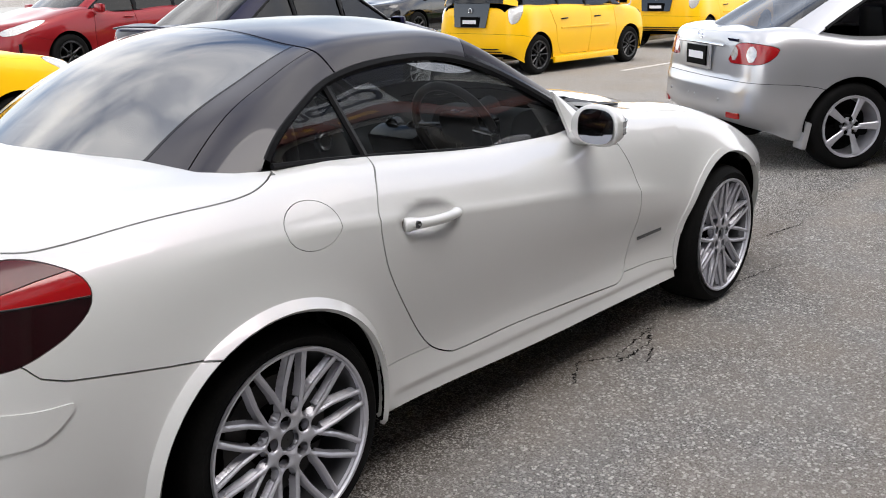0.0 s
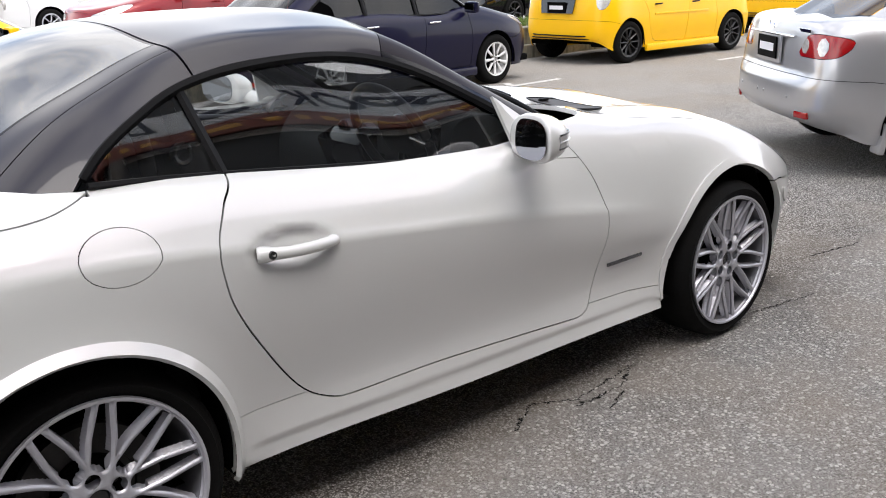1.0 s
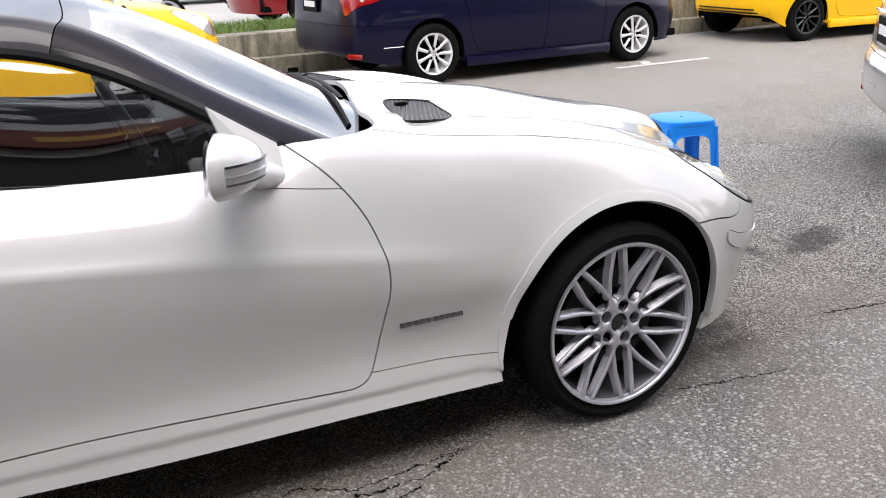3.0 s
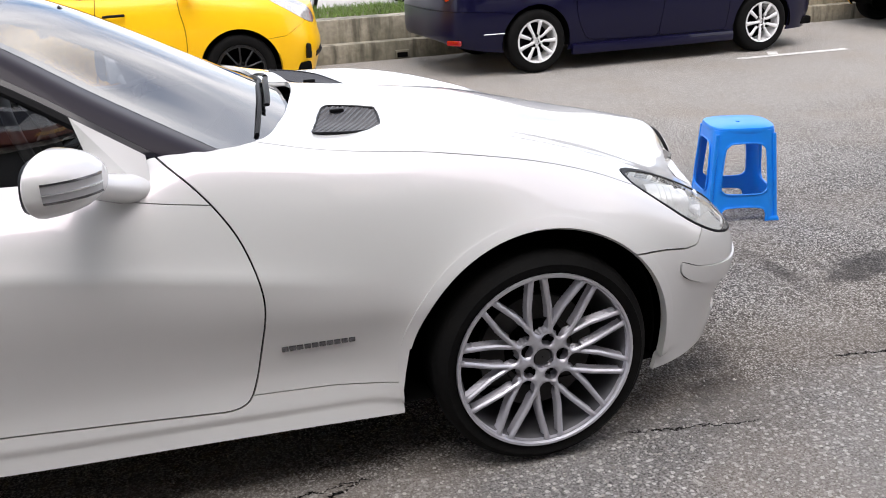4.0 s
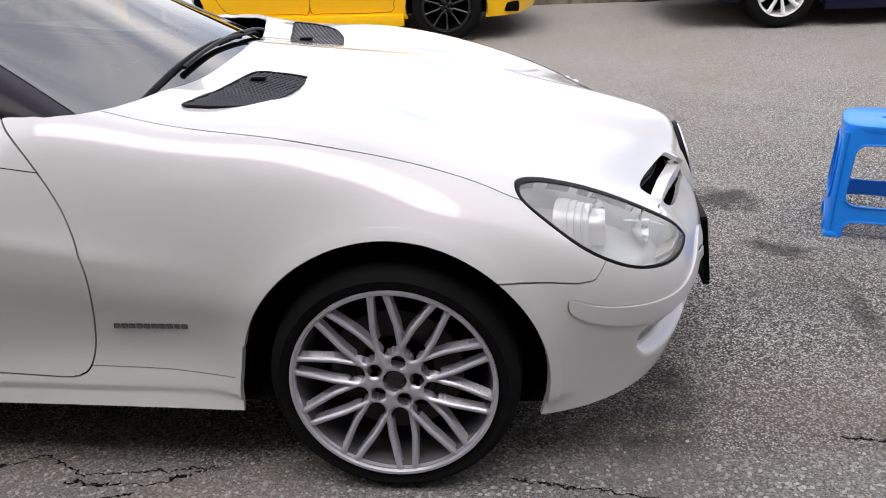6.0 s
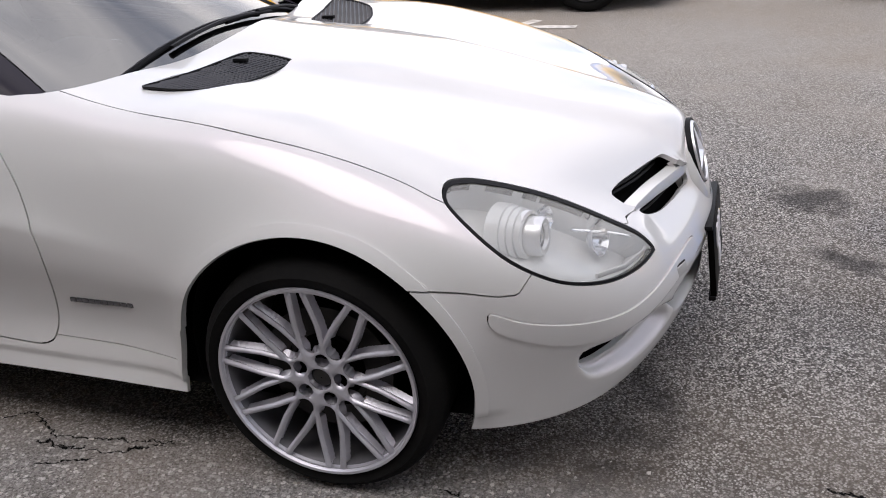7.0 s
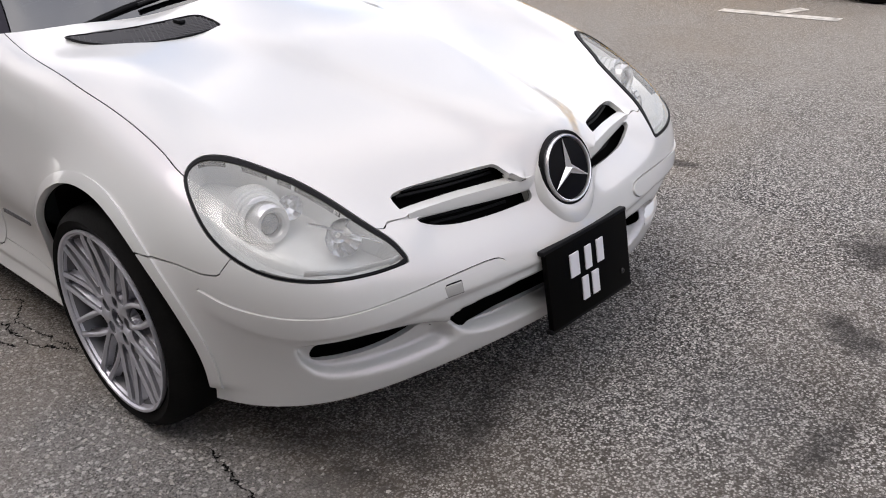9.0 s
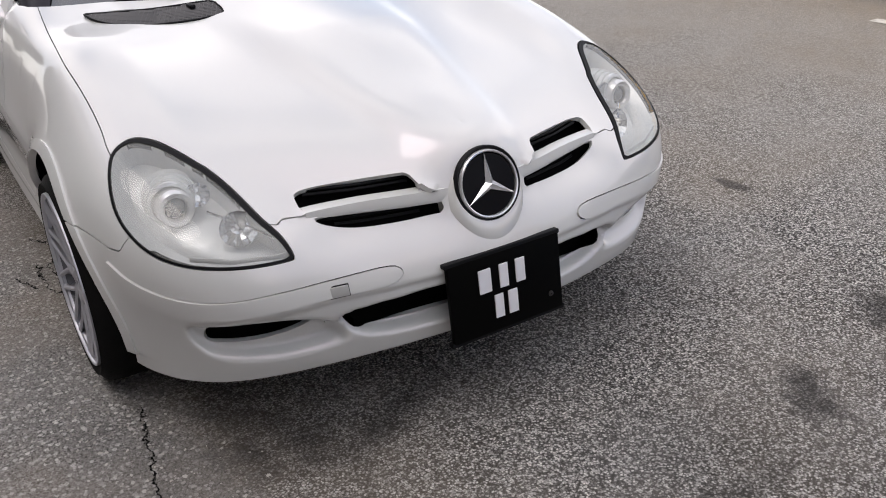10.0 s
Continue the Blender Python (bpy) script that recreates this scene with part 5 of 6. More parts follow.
    doors_xz = [rounded([(.33, 1.2), (.31, .90), (.40, .70), (.42, .52), (.50, .33), (.62, .27), (wb * .52 - .06, .26), (wb * .52, .29), (wb * .52, 1.2)], 3),
                rounded([(wb * .52 + .008, 1.2), (wb * .52 + .008, .29), (wb * .52 + .06, .26), (wb - .50, .26), (wb - .44, .32), (wb - .42, .60), (wb - .45, .80), (wb - .55, 1.2)], 3)]
    for poly in doors_xz:
        fn = lambda k, poly=poly: np.where(k.rows[:, 1] > hw * .5, inside(xz(k), poly), -1)
        d = s.cut(fn(s), .003)
        s = s.cut(-fn(s), .003)
        hx = poly[:, 0].min() + .16 if poly[:, 0].min() > wb * .4 else .52
        for sgn, t in ((-1, d.flipped()), (1, d)):
            leaf = part("door", mesh_of(t, .012), paint, car)
            part("door_handle", tube([(hx, sgn * (hw - .004), .795), (hx + .03, sgn * (hw + .022), .80), (hx + .13, sgn * (hw + .022), .802), (hx + .16, sgn * (hw - .004), .80)], .011, 8), handle or paint, leaf, "", 50)
    line = lambda k: np.interp(k.rows[:, 0], [-ro, cx3, -.3, 0], [.62 + seam, .60 + seam, .58 + seam, .5 + seam]) - k.rows[:, 2]
    bump = lambda k: np.where(k.rows[:, 0] < -.2, line(k), -1)
    part("rear_bumper", mesh_of(both(s.cut(bump(s), .002)), .012), paint, car)
    s = s.cut(-bump(s), .002)
    fline = lambda k: np.where(k.rows[:, 0] > wb + .2, np.interp(k.rows[:, 0], [wb, wb + .4, wb + fo], [.52, .55, nose_z - .03]) - k.rows[:, 2], -1)
    part("front_bumper", mesh_of(both(s.cut(fline(s), .002)), .012), paint, car)
    s = s.cut(-fline(s), .002)
    bonnet = lambda k: np.where((k.rows[:, 0] > wb - .5) & (k.rows[:, 7] > 4.05), 1.0, -1.0) * np.minimum(np.abs(k.rows[:, 7] - 4.05), .1)
    part("bonnet", mesh_of(both(s.cut(bonnet(s), .004)), .012), paint, car)
    s = s.cut(-bonnet(s), .004)
    for t in (s.flipped(), s):
        part("body_side", mesh_of(t, .012), paint, car)
    # roof and glass
    hb, ht = hw * .90 - .012, hw * .70
    f = lambda a, b, t: tuple(np.array(a) * (1 - t) + np.array(b) * t)
    w0, w3, w5, w8 = (x0 + .16, hb, belt_z + .01), (x1 + .10, ht, roof_z - .075), (x2 - .05, ht, roof_z - .085), (x3 - .06, hb, belt_z - .045)
    e0, e3, e5, e8 = (x0 + .02, hb - .15, belt_z + .05), (x1 + .02, ht - .10, roof_z - .022), (x2, ht - .09, roof_z - .030), (x3 + .01, hb - .11, belt_z - .01)
    c0, c3, c5, c8 = (x0 - .05, 0, belt_z + .06), (x1 - .02, 0, roof_z - .01), (x2 + .05, 0, roof_z - .02), (x3 + .11, 0, belt_z + .03)
    up = lambda p, dz: (p[0], p[1], p[2] + dz)
    rows = []
    for a, b, c, d in ((w0, w3, w5, w8), (e0, e3, e5, e8), (c0, c3, c5, c8)):
        midp = up(f(b, c, .5), .018)
        rows.append([a, up(f(a, b, .36), .02), up(f(a, b, .72), .025), b, midp, c, up(f(c, d, .34), .016), up(f(c, d, .68), .012), d])
    gw, ge, gc = rows
    gm = [tuple(c[k] + (e[k] - c[k]) * (.30 if k != 1 else .53) for k in range(3)) for c, e in zip(gc, ge)]
    top = lofted([gw, ge, gm, gc], 6, 5, (False, False))
    gl = glass_mat or TINT
    part("rear_window", both(piece(None, 2.9, 1.06, None, top)), gl, car, "tinted rear window")
    part("windscreen", both(piece(5.15, None, 1.06, None, top)), gl, car, "windscreen")
    part("roof", mesh_of(both(piece(2.92, 5.13, None, None, top)), .015), paint, car)
    for t in (piece(None, 2.9, None, 1.04, top), piece(5.15, None, None, 1.04, top)):
        for u in (t.flipped(), t):
            part("pillar", mesh_of(u, .015), paint, car)
    edge = spline(np.arange(9), gw, np.linspace(0, 8, 81))
    for sgn in (-1, 1):
        for a, b in ((x0 + quarter, max(x0 + quarter + .05, wb * .22)), (wb * .22 + .06, wb * .52 - .03), (wb * .52 + .04, x3 - .16)):
            hi = [(np.interp(x, edge[:, 0], edge[:, 0]), sgn * (np.interp(x, edge[:, 0], edge[:, 1]) - .006), np.interp(x, edge[:, 0], edge[:, 2]) - .012) for x in np.linspace(a, b, 12)]
            lo = [(x, sgn * (hb - .002), belt_z - .03 - .015 * (x / wb)) for x in np.linspace(a, b, 12)]
            part("side_window", strip(hi, lo, .004), gl, car, "", 30)
        trim = [(x, sgn * (y + .001), z - .004) for x, y, z in edge[4:78]]
        part("window_trim", tube(trim, .014, 5), BLACK, car, "", 40)
        part("waist_trim", tube([(x, sgn * (hb + .008), belt_z - .03 - .015 * (x / wb)) for x in np.linspace(x0 + .25, x3 - .14, 10)], .012, 5), BLACK, car, "", 40)
        for x in (wb * .52, wb * .22 + .03):
            part("window_pillar", tube([(x, sgn * (hb + .002), belt_z - .03), (x - .03, sgn * (np.interp(x - .03, edge[:, 0], edge[:, 1])), np.interp(x - .03, edge[:, 0], edge[:, 2]))], .028, 6, flat=.4), BLACK, car, "", 40)
        bm = box((.09, .19, .13), (x3 - .22, sgn * (hw + .06), belt_z + .02), .04)
        mir = part("door_mirror", bm, paint, car, "", 50)
        part("mirror_glass", box((.004, .15, .09), (x3 - .267, sgn * (hw + .06), belt_z + .02), .0), MIRROR, mir)
    for x in (wb * .36, wb * .66):
        for y in (-.36, .36):
            part("seat_back", box((.13, .44, .62), (x, y, .82), .05, taper=.8, m=pose(0, 0, 0, 0, -12, 0)), LEATHER, car, "", 50)
    # wheels
    wh = wheel("wheel", wheel_label, tyre_r, rim_r, .19, slots, rim_material, .016, 5, .05, .024, 0, 22, False)
    wh.parent = car
    wh.matrix_basis = pose(0, -hw + .105, tyre_r)
    for x, sgn in ((wb, -1), (0, 1), (wb, 1)):
        copy_thing(wh, pose(x, sgn * (hw - .105), tyre_r, 0, 17 * (x > 0), 0 if sgn < 0 else 180))
    for x in (0, wb):
        for sgn in (-1, 1):
            arc, rr = np.radians(np.linspace(-10, 190, 22)), tyre_r + .05
            bm = strip([(x + rr * math.cos(t), sgn * (hw - .02), tyre_r + rr * math.sin(t)) for t in arc], [(x + rr * math.cos(t), sgn * .4, tyre_r + rr * math.sin(t)) for t in arc], .003)
            bm.faces.new([bm.verts.new((x + rr * math.cos(t), sgn * .42, tyre_r + rr * math.sin(t))) for t in arc])
            part("wheel_housing", bm, LINER, car, "", 30)
    part("underbody", box((wb + ro + fo - .75, hw * 1.75, .08), ((wb + fo - ro) / 2 + .2, 0, .27), .02), LINER, car)
    # number plate with a plain bar
    pl = part("number_plate", box((.012, .36, .15), (-ro - .008 + plate_in, 0, plate_z), .004), PLATEBLACK, car, "dark number plate")
    part("plate_bar", box((.006, .27, .055), (-ro - .013 + plate_in, 0, plate_z), .001), PLATEWHITE, pl, "white bar in place of the characters")
    if skirt:
        for sgn in (-1, 1):
            part("side_skirt", box((wb - 2 * tyre_r - .12, .05, .10), (wb / 2, sgn * (hw - .012), .195), .02), skirt, car, "", 40)
    return car


TAILS = rounded([(1.214, .777), (1.161, .845), (1.092, .911), (.884, .919), (.633, .882), (.707, .798), (.833, .772), (1.046, .770)], 3)
def bumper_shelf(p, v):
    """The boot lid stands back from a rounded bumper that tucks in below."""
    q = p.copy()
    tail = np.clip((-.45 - p[:, 0]) / .2, 0, 1)
    step = np.clip((p[:, 2] - .585) / .085, 0, 1)
    q[:, 0] += tail * .045 * step * step * (3 - 2 * step) * np.clip((.80 - p[:, 1]) / .30, 0, 1)
    q[:, 0] += tail * .10 * np.clip((.43 - p[:, 2]) / .14, 0, 1) ** 1.5
    q[:, 1] -= np.where(p[:, 1] > .5, .03 * tail * np.clip((.43 - p[:, 2]) / .14, 0, 1), 0)
    return q


silver = parked("silver_saloon", "silver four-door saloon, rear bumper scuffed, parked on asphalt", SILVER, (5.66, -.30), -40, 2.60, .86, .93, .88, .93, .99, .97, .74, 1.47, (-.48, .42, 1.45, 2.32), ALLOY, wedge_slots(5, .065, .205, .019, .030), .315, .222, "silver five-spoke alloy wheel", TAILS, REDLENS, None, TINT, plate_z=.80, lenses=((.893, .842, .058), (1.12, .839, .05)), quarter=.92, seam=.03, handle=CHROME, sculpt=bumper_shelf, plate_in=.036)
part("chrome_garnish", tube([(-.80, -.42, .890), (-.828, 0, .898), (-.80, .42, .890)], .014, 8, flat=.8), CHROME, silver, "chrome garnish above the plate", 50)
part("emblem", turned([(.028, 0), (.032, -.005), (.036, 0)], 24, m=pose(-.806, 0, .955, 0, 0, -90) @ pose(0, 0, 0, 15, 0, 0)), CHROME, silver, "", 50)
for sgn in (-1, 1):
    part("reflector", box((.02, .14, .045), (-.800, sgn * .62, .40), .008, m=pose(0, 0, 0, 0, 0, -sgn * 14)), REDLENS, silver, "red reflector", 40)
    part("parking_sensor", turned([(.001, -.004), (.011, -.003), (.012, .01)], 16, m=pose(-.862, sgn * .06, .50, 0, 0, -90)), SILVER, silver)
    part("parking_sensor", turned([(.001, -.004), (.011, -.003), (.012, .01)], 16, m=pose(-.846, sgn * .45, .50, 0, 0, -90 - sgn * 6)), SILVER, silver)
    part("mud_flap", box((.045, .13, .20), (-.345, sgn * .81, .262), .018, m=pose(0, 0, 0, 0, 10, 0)), SILVER, silver, "", 40)
part("boot_lettering", box((.006, .20, .022), (-.764, -.48, .935), .001), CHROME, silver, "chrome lettering bar")
part("plate_recess", box((.012, .46, .20), (-.818, 0, .80), .005), SILVER, silver, "", 40)

NAVYTAIL = rounded([(.44, .945), (.62, .83), (.86, .785), (1.05, .70), (1.10, .80), (1.16, .90), (.90, .955), (.66, .96)], 3)
navy = parked("navy_saloon", "dark navy four-door saloon parked beside a low wall", NAVY, (4.837, 5.449), 3.7, 2.55, .92, .87, .85, .92, 1.0, .96, .76, 1.47, (-.42, .42, 1.42, 2.28), PALE, wedge_slots(9, .06, .185, .012, .020), .30, .20, "silver wheel trim with straight spokes", NAVYTAIL, REDLENS, rounded([(wb_ + .0, z_) for wb_, z_ in ((2.08, .80), (2.3, .80), (2.7, .72), (2.95, .66), (2.9, .60), (2.6, .62), (2.3, .70))], 3), TINT, plate_z=.80, skirt=NAVY, handle=CHROME, lenses=((.80, .88, .05),))
# chrome bar that stands in for the highlight along the bumper edge
part("bumper_glint", tube([(-.34, -.846, .40), (-.55, -.838, .40)], .004, 6), CHROME, navy, "bright line in place of a highlight on the bumper edge", 40)
part("reflector", box((.03, .16, .05), (-.80, -.72, .33), .01, m=pose(0, 0, 0, 0, 0, 32)), REDLENS, navy, "red reflector", 40)
part("boot_spoiler", tube([(-.86, -.55, 1.0), (-.92, -.3, 1.025), (-.93, .3, 1.025), (-.86, .55, 1.0)], .022, 8, flat=.5), NAVY, navy, "", 50)
HATCHTAIL = rounded([(.38, 1.10), (.40, .92), (.52, .78), (.68, .78), (.70, 1.0), (.62, 1.15), (.48, 1.18)], 3)
YH = rounded([(wb_ + .0, z_) for wb_, z_ in ((1.95, .86), (2.2, .87), (2.5, .78), (2.72, .68), (2.62, .62), (2.35, .66), (2.1, .76))], 3)
kit = dict(tail=HATCHTAIL, tail_mat=AMBERCLEAR, head=YH, glass_mat=TINT, plate_z=.79, plate_in=-.012, skirt=YELLOW, handle=BLACK, tyre_r=.295, rim_r=.205, wheel_label="black multi-spoke alloy wheel")
carriers = []
for carrier_hub in ((10.156, 5.758), (16.0, 5.9)):
    carriers.append(parked("yellow_people_carrier", "yellow compact people carrier with black alloy wheels", YELLOW, carrier_hub, -2.5, 2.42, .62, .78, .84, 1.0, 1.0, 1.0, .82, 1.60, (-.56, -.36, 1.35, 2.35), ALLOYDARK, wedge_slots(10, .06, .185, .008, .008), **kit))
    car = carriers[-1]
    part("plate_panel", prism([(-.37, .38), (-.31, 0), (.31, 0), (.37, .38)], .012, m=pose(-.640, 0, .71, 0, 9, 0) @ pose(0, 0, 0, 0, 0, -90)), GLOSSBLACK, car, "black panel round the number plate")
    part("emblem", turned([(.030, 0), (.034, -.005), (.040, 0)], 24, m=pose(-.622, 0, .95, 0, 0, -90)), CHROME, car, "", 50)
    for zz in (.36, .40):
        part("bumper_slot", tube([(-.50, -.70, zz), (-.625, -.42, zz), (-.632, .42, zz), (-.50, .70, zz)], .010, 6), BLACK, car, "dark slot in the bumper", 40)
    for sgn in (-1, 1):
        part("side_moulding", box((1.25, .014, .03), (1.15, sgn * .842, .66), .005), YELLOW, car, "", 40)
hatch = parked("yellow_hatchback", "yellow hatchback with black alloy wheels and a dark lower grille", YELLOW, (2.05, 5.12), 0, 2.42, .62, .78, .84, .97, .97, .97, .80, 1.50, (-.52, -.30, 1.30, 2.25), ALLOYDARK, wedge_slots(10, .06, .185, .008, .008), front_wheel=True, **kit)
red = parked("red_saloon", "red saloon with dark grille and black alloy wheels", RED, (5.09, 12.04), 186, 2.55, .92, .87, .85, .92, 1.0, .96, .76, 1.47, (-.42, .42, 1.42, 2.28), ALLOYDARK, wedge_slots(7, .065, .18, .010, .012), tail=NAVYTAIL, head=rounded([(wb_ + .0, z_) for wb_, z_ in ((2.08, .80), (2.3, .80), (2.7, .72), (2.95, .66), (2.9, .60), (2.6, .62), (2.3, .70))], 3), wheel_label="black alloy wheel", front_wheel=True, base=.2)
part("lower_grille", tube([(3.06, -.52, .36), (3.135, -.30, .37), (3.155, 0, .37), (3.135, .30, .37), (3.06, .52, .36)], .05, 8, flat=1.0), BLACK, hatch, "black lower grille", 40)
for sgn in (-1, 1):
    part("fog_surround", box((.04, .13, .13), (2.985, sgn * .675, .40), .02, m=pose(0, 0, 0, 0, 0, -sgn * 38)), BLACK, hatch, "black fog-lamp surround", 40)
    part("fog_surround", box((.04, .20, .20), (3.215, sgn * .66, .40), .02, m=pose(0, 0, 0, 0, 0, -sgn * 36)), BLACK, red, "black fog-lamp surround", 40)
part("front_grille", tube([(3.25, -.46, .46), (3.335, -.25, .46), (3.36, 0, .46), (3.335, .25, .46), (3.25, .46, .46)], .085, 8, flat=1.1), BLACK, red, "black front grille", 40)
parked("black_saloon", "black saloon parked on the far side", GLOSSBLACK, (12.6, 12.2), 186, 2.55, .92, .87, .85, .92, 1.0, .96, .76, 1.47, (-.42, .42, 1.42, 2.28), ALLOYDARK, wedge_slots(7, .065, .18, .010, .012), tail=NAVYTAIL, wheel_label="black alloy wheel", front_wheel=True, base=.2)
parked("white_saloon", "white saloon parked on the far side", PALE, (6.0, 17.3), 4, 2.55, .92, .87, .85, .92, 1.0, .96, .76, 1.47, (-.42, .42, 1.42, 2.28), ALLOY, wedge_slots(7, .065, .18, .010, .012), tail=NAVYTAIL, wheel_label="silver alloy wheel", front_wheel=True, base=.2)


# ---------------------------------------------------------------- blue stool
def ring_square(half, power, n):
    a = np.linspace(0, 2 * math.pi, n, endpoint=False)
    c, s = np.cos(a), np.sin(a)
    k = (np.abs(c) ** power + np.abs(s) ** power) ** (-1 / power)
    return np.stack([half * k * c, half * k * s], 1)


stool = thing("plastic_stool", "bright blue moulded plastic stool standing on the asphalt", "stool", pose(4.128, .902, 0, 0, 0, -15.5))
rows, faces, hs, n = [], [], np.linspace(0, .438, 40), 128
for z in hs:
    half = .178 - .032 * z / .44
    for x, y in ring_square(half, 5.5, n):
        rows.append((x, y, z, 0, 0, 0, 0, 0))
for i in range(len(hs) - 1):
    for j in range(n):
        k = (j + 1) % n
        faces.append((i * n + j, i * n + k, (i + 1) * n + k, (i + 1) * n + j))
legs = Skin(np.array(rows), faces).normals()
if (legs.rows[:, :2] * legs.rows[:, 3:5]).sum() < 0:
    legs = Skin(legs.rows, [tuple(reversed(f)) for f in legs.faces]).normals()
x, y, z = legs.p.T
across = np.where(np.abs(x) > np.abs(y), y, x)
rect = lambda cx, cz, w, h, r: r - np.hypot(np.maximum(np.abs(across) - w + r, 0), np.maximum(np.abs(z - cz) - h + r, 0)) + np.minimum(np.maximum(np.abs(across) - w + r, np.abs(z - cz) - h + r), 0) * -1 * 0
window_gap = rect(0, .256, .104 + (.265 - z) * .08, .122, .045)
arch_gap = rect(0, .0, .108, .072, .035)
legs = legs.cut(-np.maximum(window_gap, arch_gap))
back_skin = Skin(legs.pushed(-.005).rows, [tuple(reversed(f)) for f in legs.faces])
back_skin.rows[:, 3:6] *= -1
for sx in (-1, 1):
    for sy in (-1, 1):
        quarter = lambda s: s.cut(s.rows[:, 0] * sx).cut(s.cut(s.rows[:, 0] * sx).rows[:, 1] * sy)
        leg = part("leg", mesh_of(quarter(legs), .005), BLUE, stool, "moulded leg with a cross rail")
        part("leg_lining", mesh_of(quarter(back_skin)), BLUE, leg)
        # raised rib along the corner of the leg
        part("leg_rib", tube([(sx * (.178 - .032 * z / .44) * .90, sy * (.178 - .032 * z / .44) * .90, z) for z in (.02, .15, .30, .42)], .010, 8), BLUE, leg, "", 50)
# raised lips round the openings of each side
def side_line(points, turn):
    c, s_ = math.cos(turn), math.sin(turn)
    out = []
    for a, h in points:
        half = .178 - .032 * h / .44 + .001
        out.append((half * c - a * s_, half * s_ + a * c, h))
    return out


for k in range(4):
    corners = [(sa * (.059 + .045 * math.cos(q)), .256 + sz * (.077 + .045 * math.sin(q))) for sa, sz, qs in ((1, 1, (0, 45, 90)), (-1, 1, (90, 45, 0)), (-1, -1, (0, 45, 90)), (1, -1, (90, 45, 0))) for q in np.radians(qs)]
    corners = [(a * (1 + (.265 - h) * .85), h) for a, h in corners]
    part("opening_lip", tube(side_line(rounded(corners, 4), k * math.pi / 2), .0042, 6, closed=True), BLUE, stool, "", 50)
    arch = [(-.108, .012), (-.106, .045), (-.082, .068), (0, .073), (.082, .068), (.106, .045), (.108, .012)]
    part("opening_lip", tube(side_line(rounded(arch, 5, False), k * math.pi / 2), .0042, 6), BLUE, stool, "", 50)
topbm = bmesh.new()
levels = [(.147, .422), (.153, .440), (.149, .450), (.132, .455), (.02, .452), (.010, .452), (.010, .430)]
rings = [[topbm.verts.new((x, y, z)) for x, y in ring_square(h, 3.4 if h > .05 else 2, 64)] for h, z in levels]
for a, b in zip(rings, rings[1:]):
    for i in range(64):
        topbm.faces.new((a[i], a[(i + 1) % 64], b[(i + 1) % 64], b[i]))
part("seat", topbm, BLUE, stool, "", 50)
for sx in (-1, 1):
    for sy in (-1, 1):
        part("foot", box((.055, .055, .022), (sx * .150, sy * .150, .011), .008, taper=.8), BLUE, stool, "", 40)

# ---------------------------------------------------------------- low wall, grass bed
CONCRETE = mat("stained_concrete", (.30, .275, .215), .9, grain=.45, scale=22, bump=1.0, dirt=(.07, .07, .045), dirt_scale=1.8, dirt_amount=.8)
tn, tl_ = CONCRETE.node_tree.nodes, CONCRETE.node_tree.links
tco, tmap, tno, trm, tmx = (tn.new(k) for k in ("ShaderNodeTexCoord", "ShaderNodeMapping", "ShaderNodeTexNoise", "ShaderNodeMapRange", "ShaderNodeMix"))
tmap.inputs["Scale"].default_value, tno.inputs["Scale"].default_value, tno.inputs["Detail"].default_value = (9, 9, 1.2), 1.0, 6
trm.inputs["From Min"].default_value, trm.inputs["From Max"].default_value, trm.inputs["To Max"].default_value = .48, .66, .75
tmx.data_type = "RGBA"
tmx.inputs["B"].default_value = (.045, .043, .03, 1)
tl_.new(tco.outputs["Object"], tmap.inputs["Vector"])
tl_.new(tmap.outputs["Vector"], tno.inputs["Vector"])
tl_.new(tno.outputs["Fac"], trm.inputs["Value"])
tl_.new(trm.outputs["Result"], tmx.inputs["Factor"])
base_in = tn["Principled BSDF"].inputs["Base Color"]
tl_.new(base_in.links[0].from_socket, tmx.inputs["A"])
tl_.new(tmx.outputs["Result"], base_in)
wall = thing("low_wall", "stained concrete retaining wall with a projecting ledge", "wall", None, "", "structure")
wm = pose(2.9, 7.07, 0, 0, 0, 3.5)
bm = box((40, .30, .50), (10, .26, .20), .015)
bmesh.ops.transform(bm, matrix=wm, verts=bm.verts)
part("wall_block", bm, CONCRETE, wall, "", 40)
bm = box((40, .22, .30), (10, .06, .05), .02)
bmesh.ops.transform(bm, matrix=wm, verts=bm.verts)
part("ledge", bm, CONCRETE, wall, "", 40)
bm = box((.16, .03, .09), (1.0, -.055, .05), .012)
bmesh.ops.transform(bm, matrix=wm, verts=bm.verts)
part("drain_mouth", bm, CONCRETE, wall, "weep hole block", 40)
bm = box((.12, .012, .055), (1.0, -.072, .045), .006)
bmesh.ops.transform(bm, matrix=wm, verts=bm.verts)
part("drain_hole", bm, LINER, wall, "dark weep hole")
LOT = mat("pale_lot", (.36, .35, .33), .9, grain=.25, scale=30, bump=.3, dirt=(.22, .21, .2), dirt_scale=.5, dirt_amount=.5)
lot = box((140, 60, .6), (20, 31.6, -.1), .0)
bmesh.ops.transform(lot, matrix=wm, verts=lot.verts)
tagged(part("upper_lot", lot, LOT, None), "pale raised car park beyond the grass bed", "ground", "", "structure")
SOIL = mat("soil", (.06, .045, .025), .95, grain=.4, scale=30, bump=.5)
bed = box((40, 1.6, .40), (10, 1.2, .22), .05)
bmesh.ops.transform(bed, matrix=wm, verts=bed.verts)
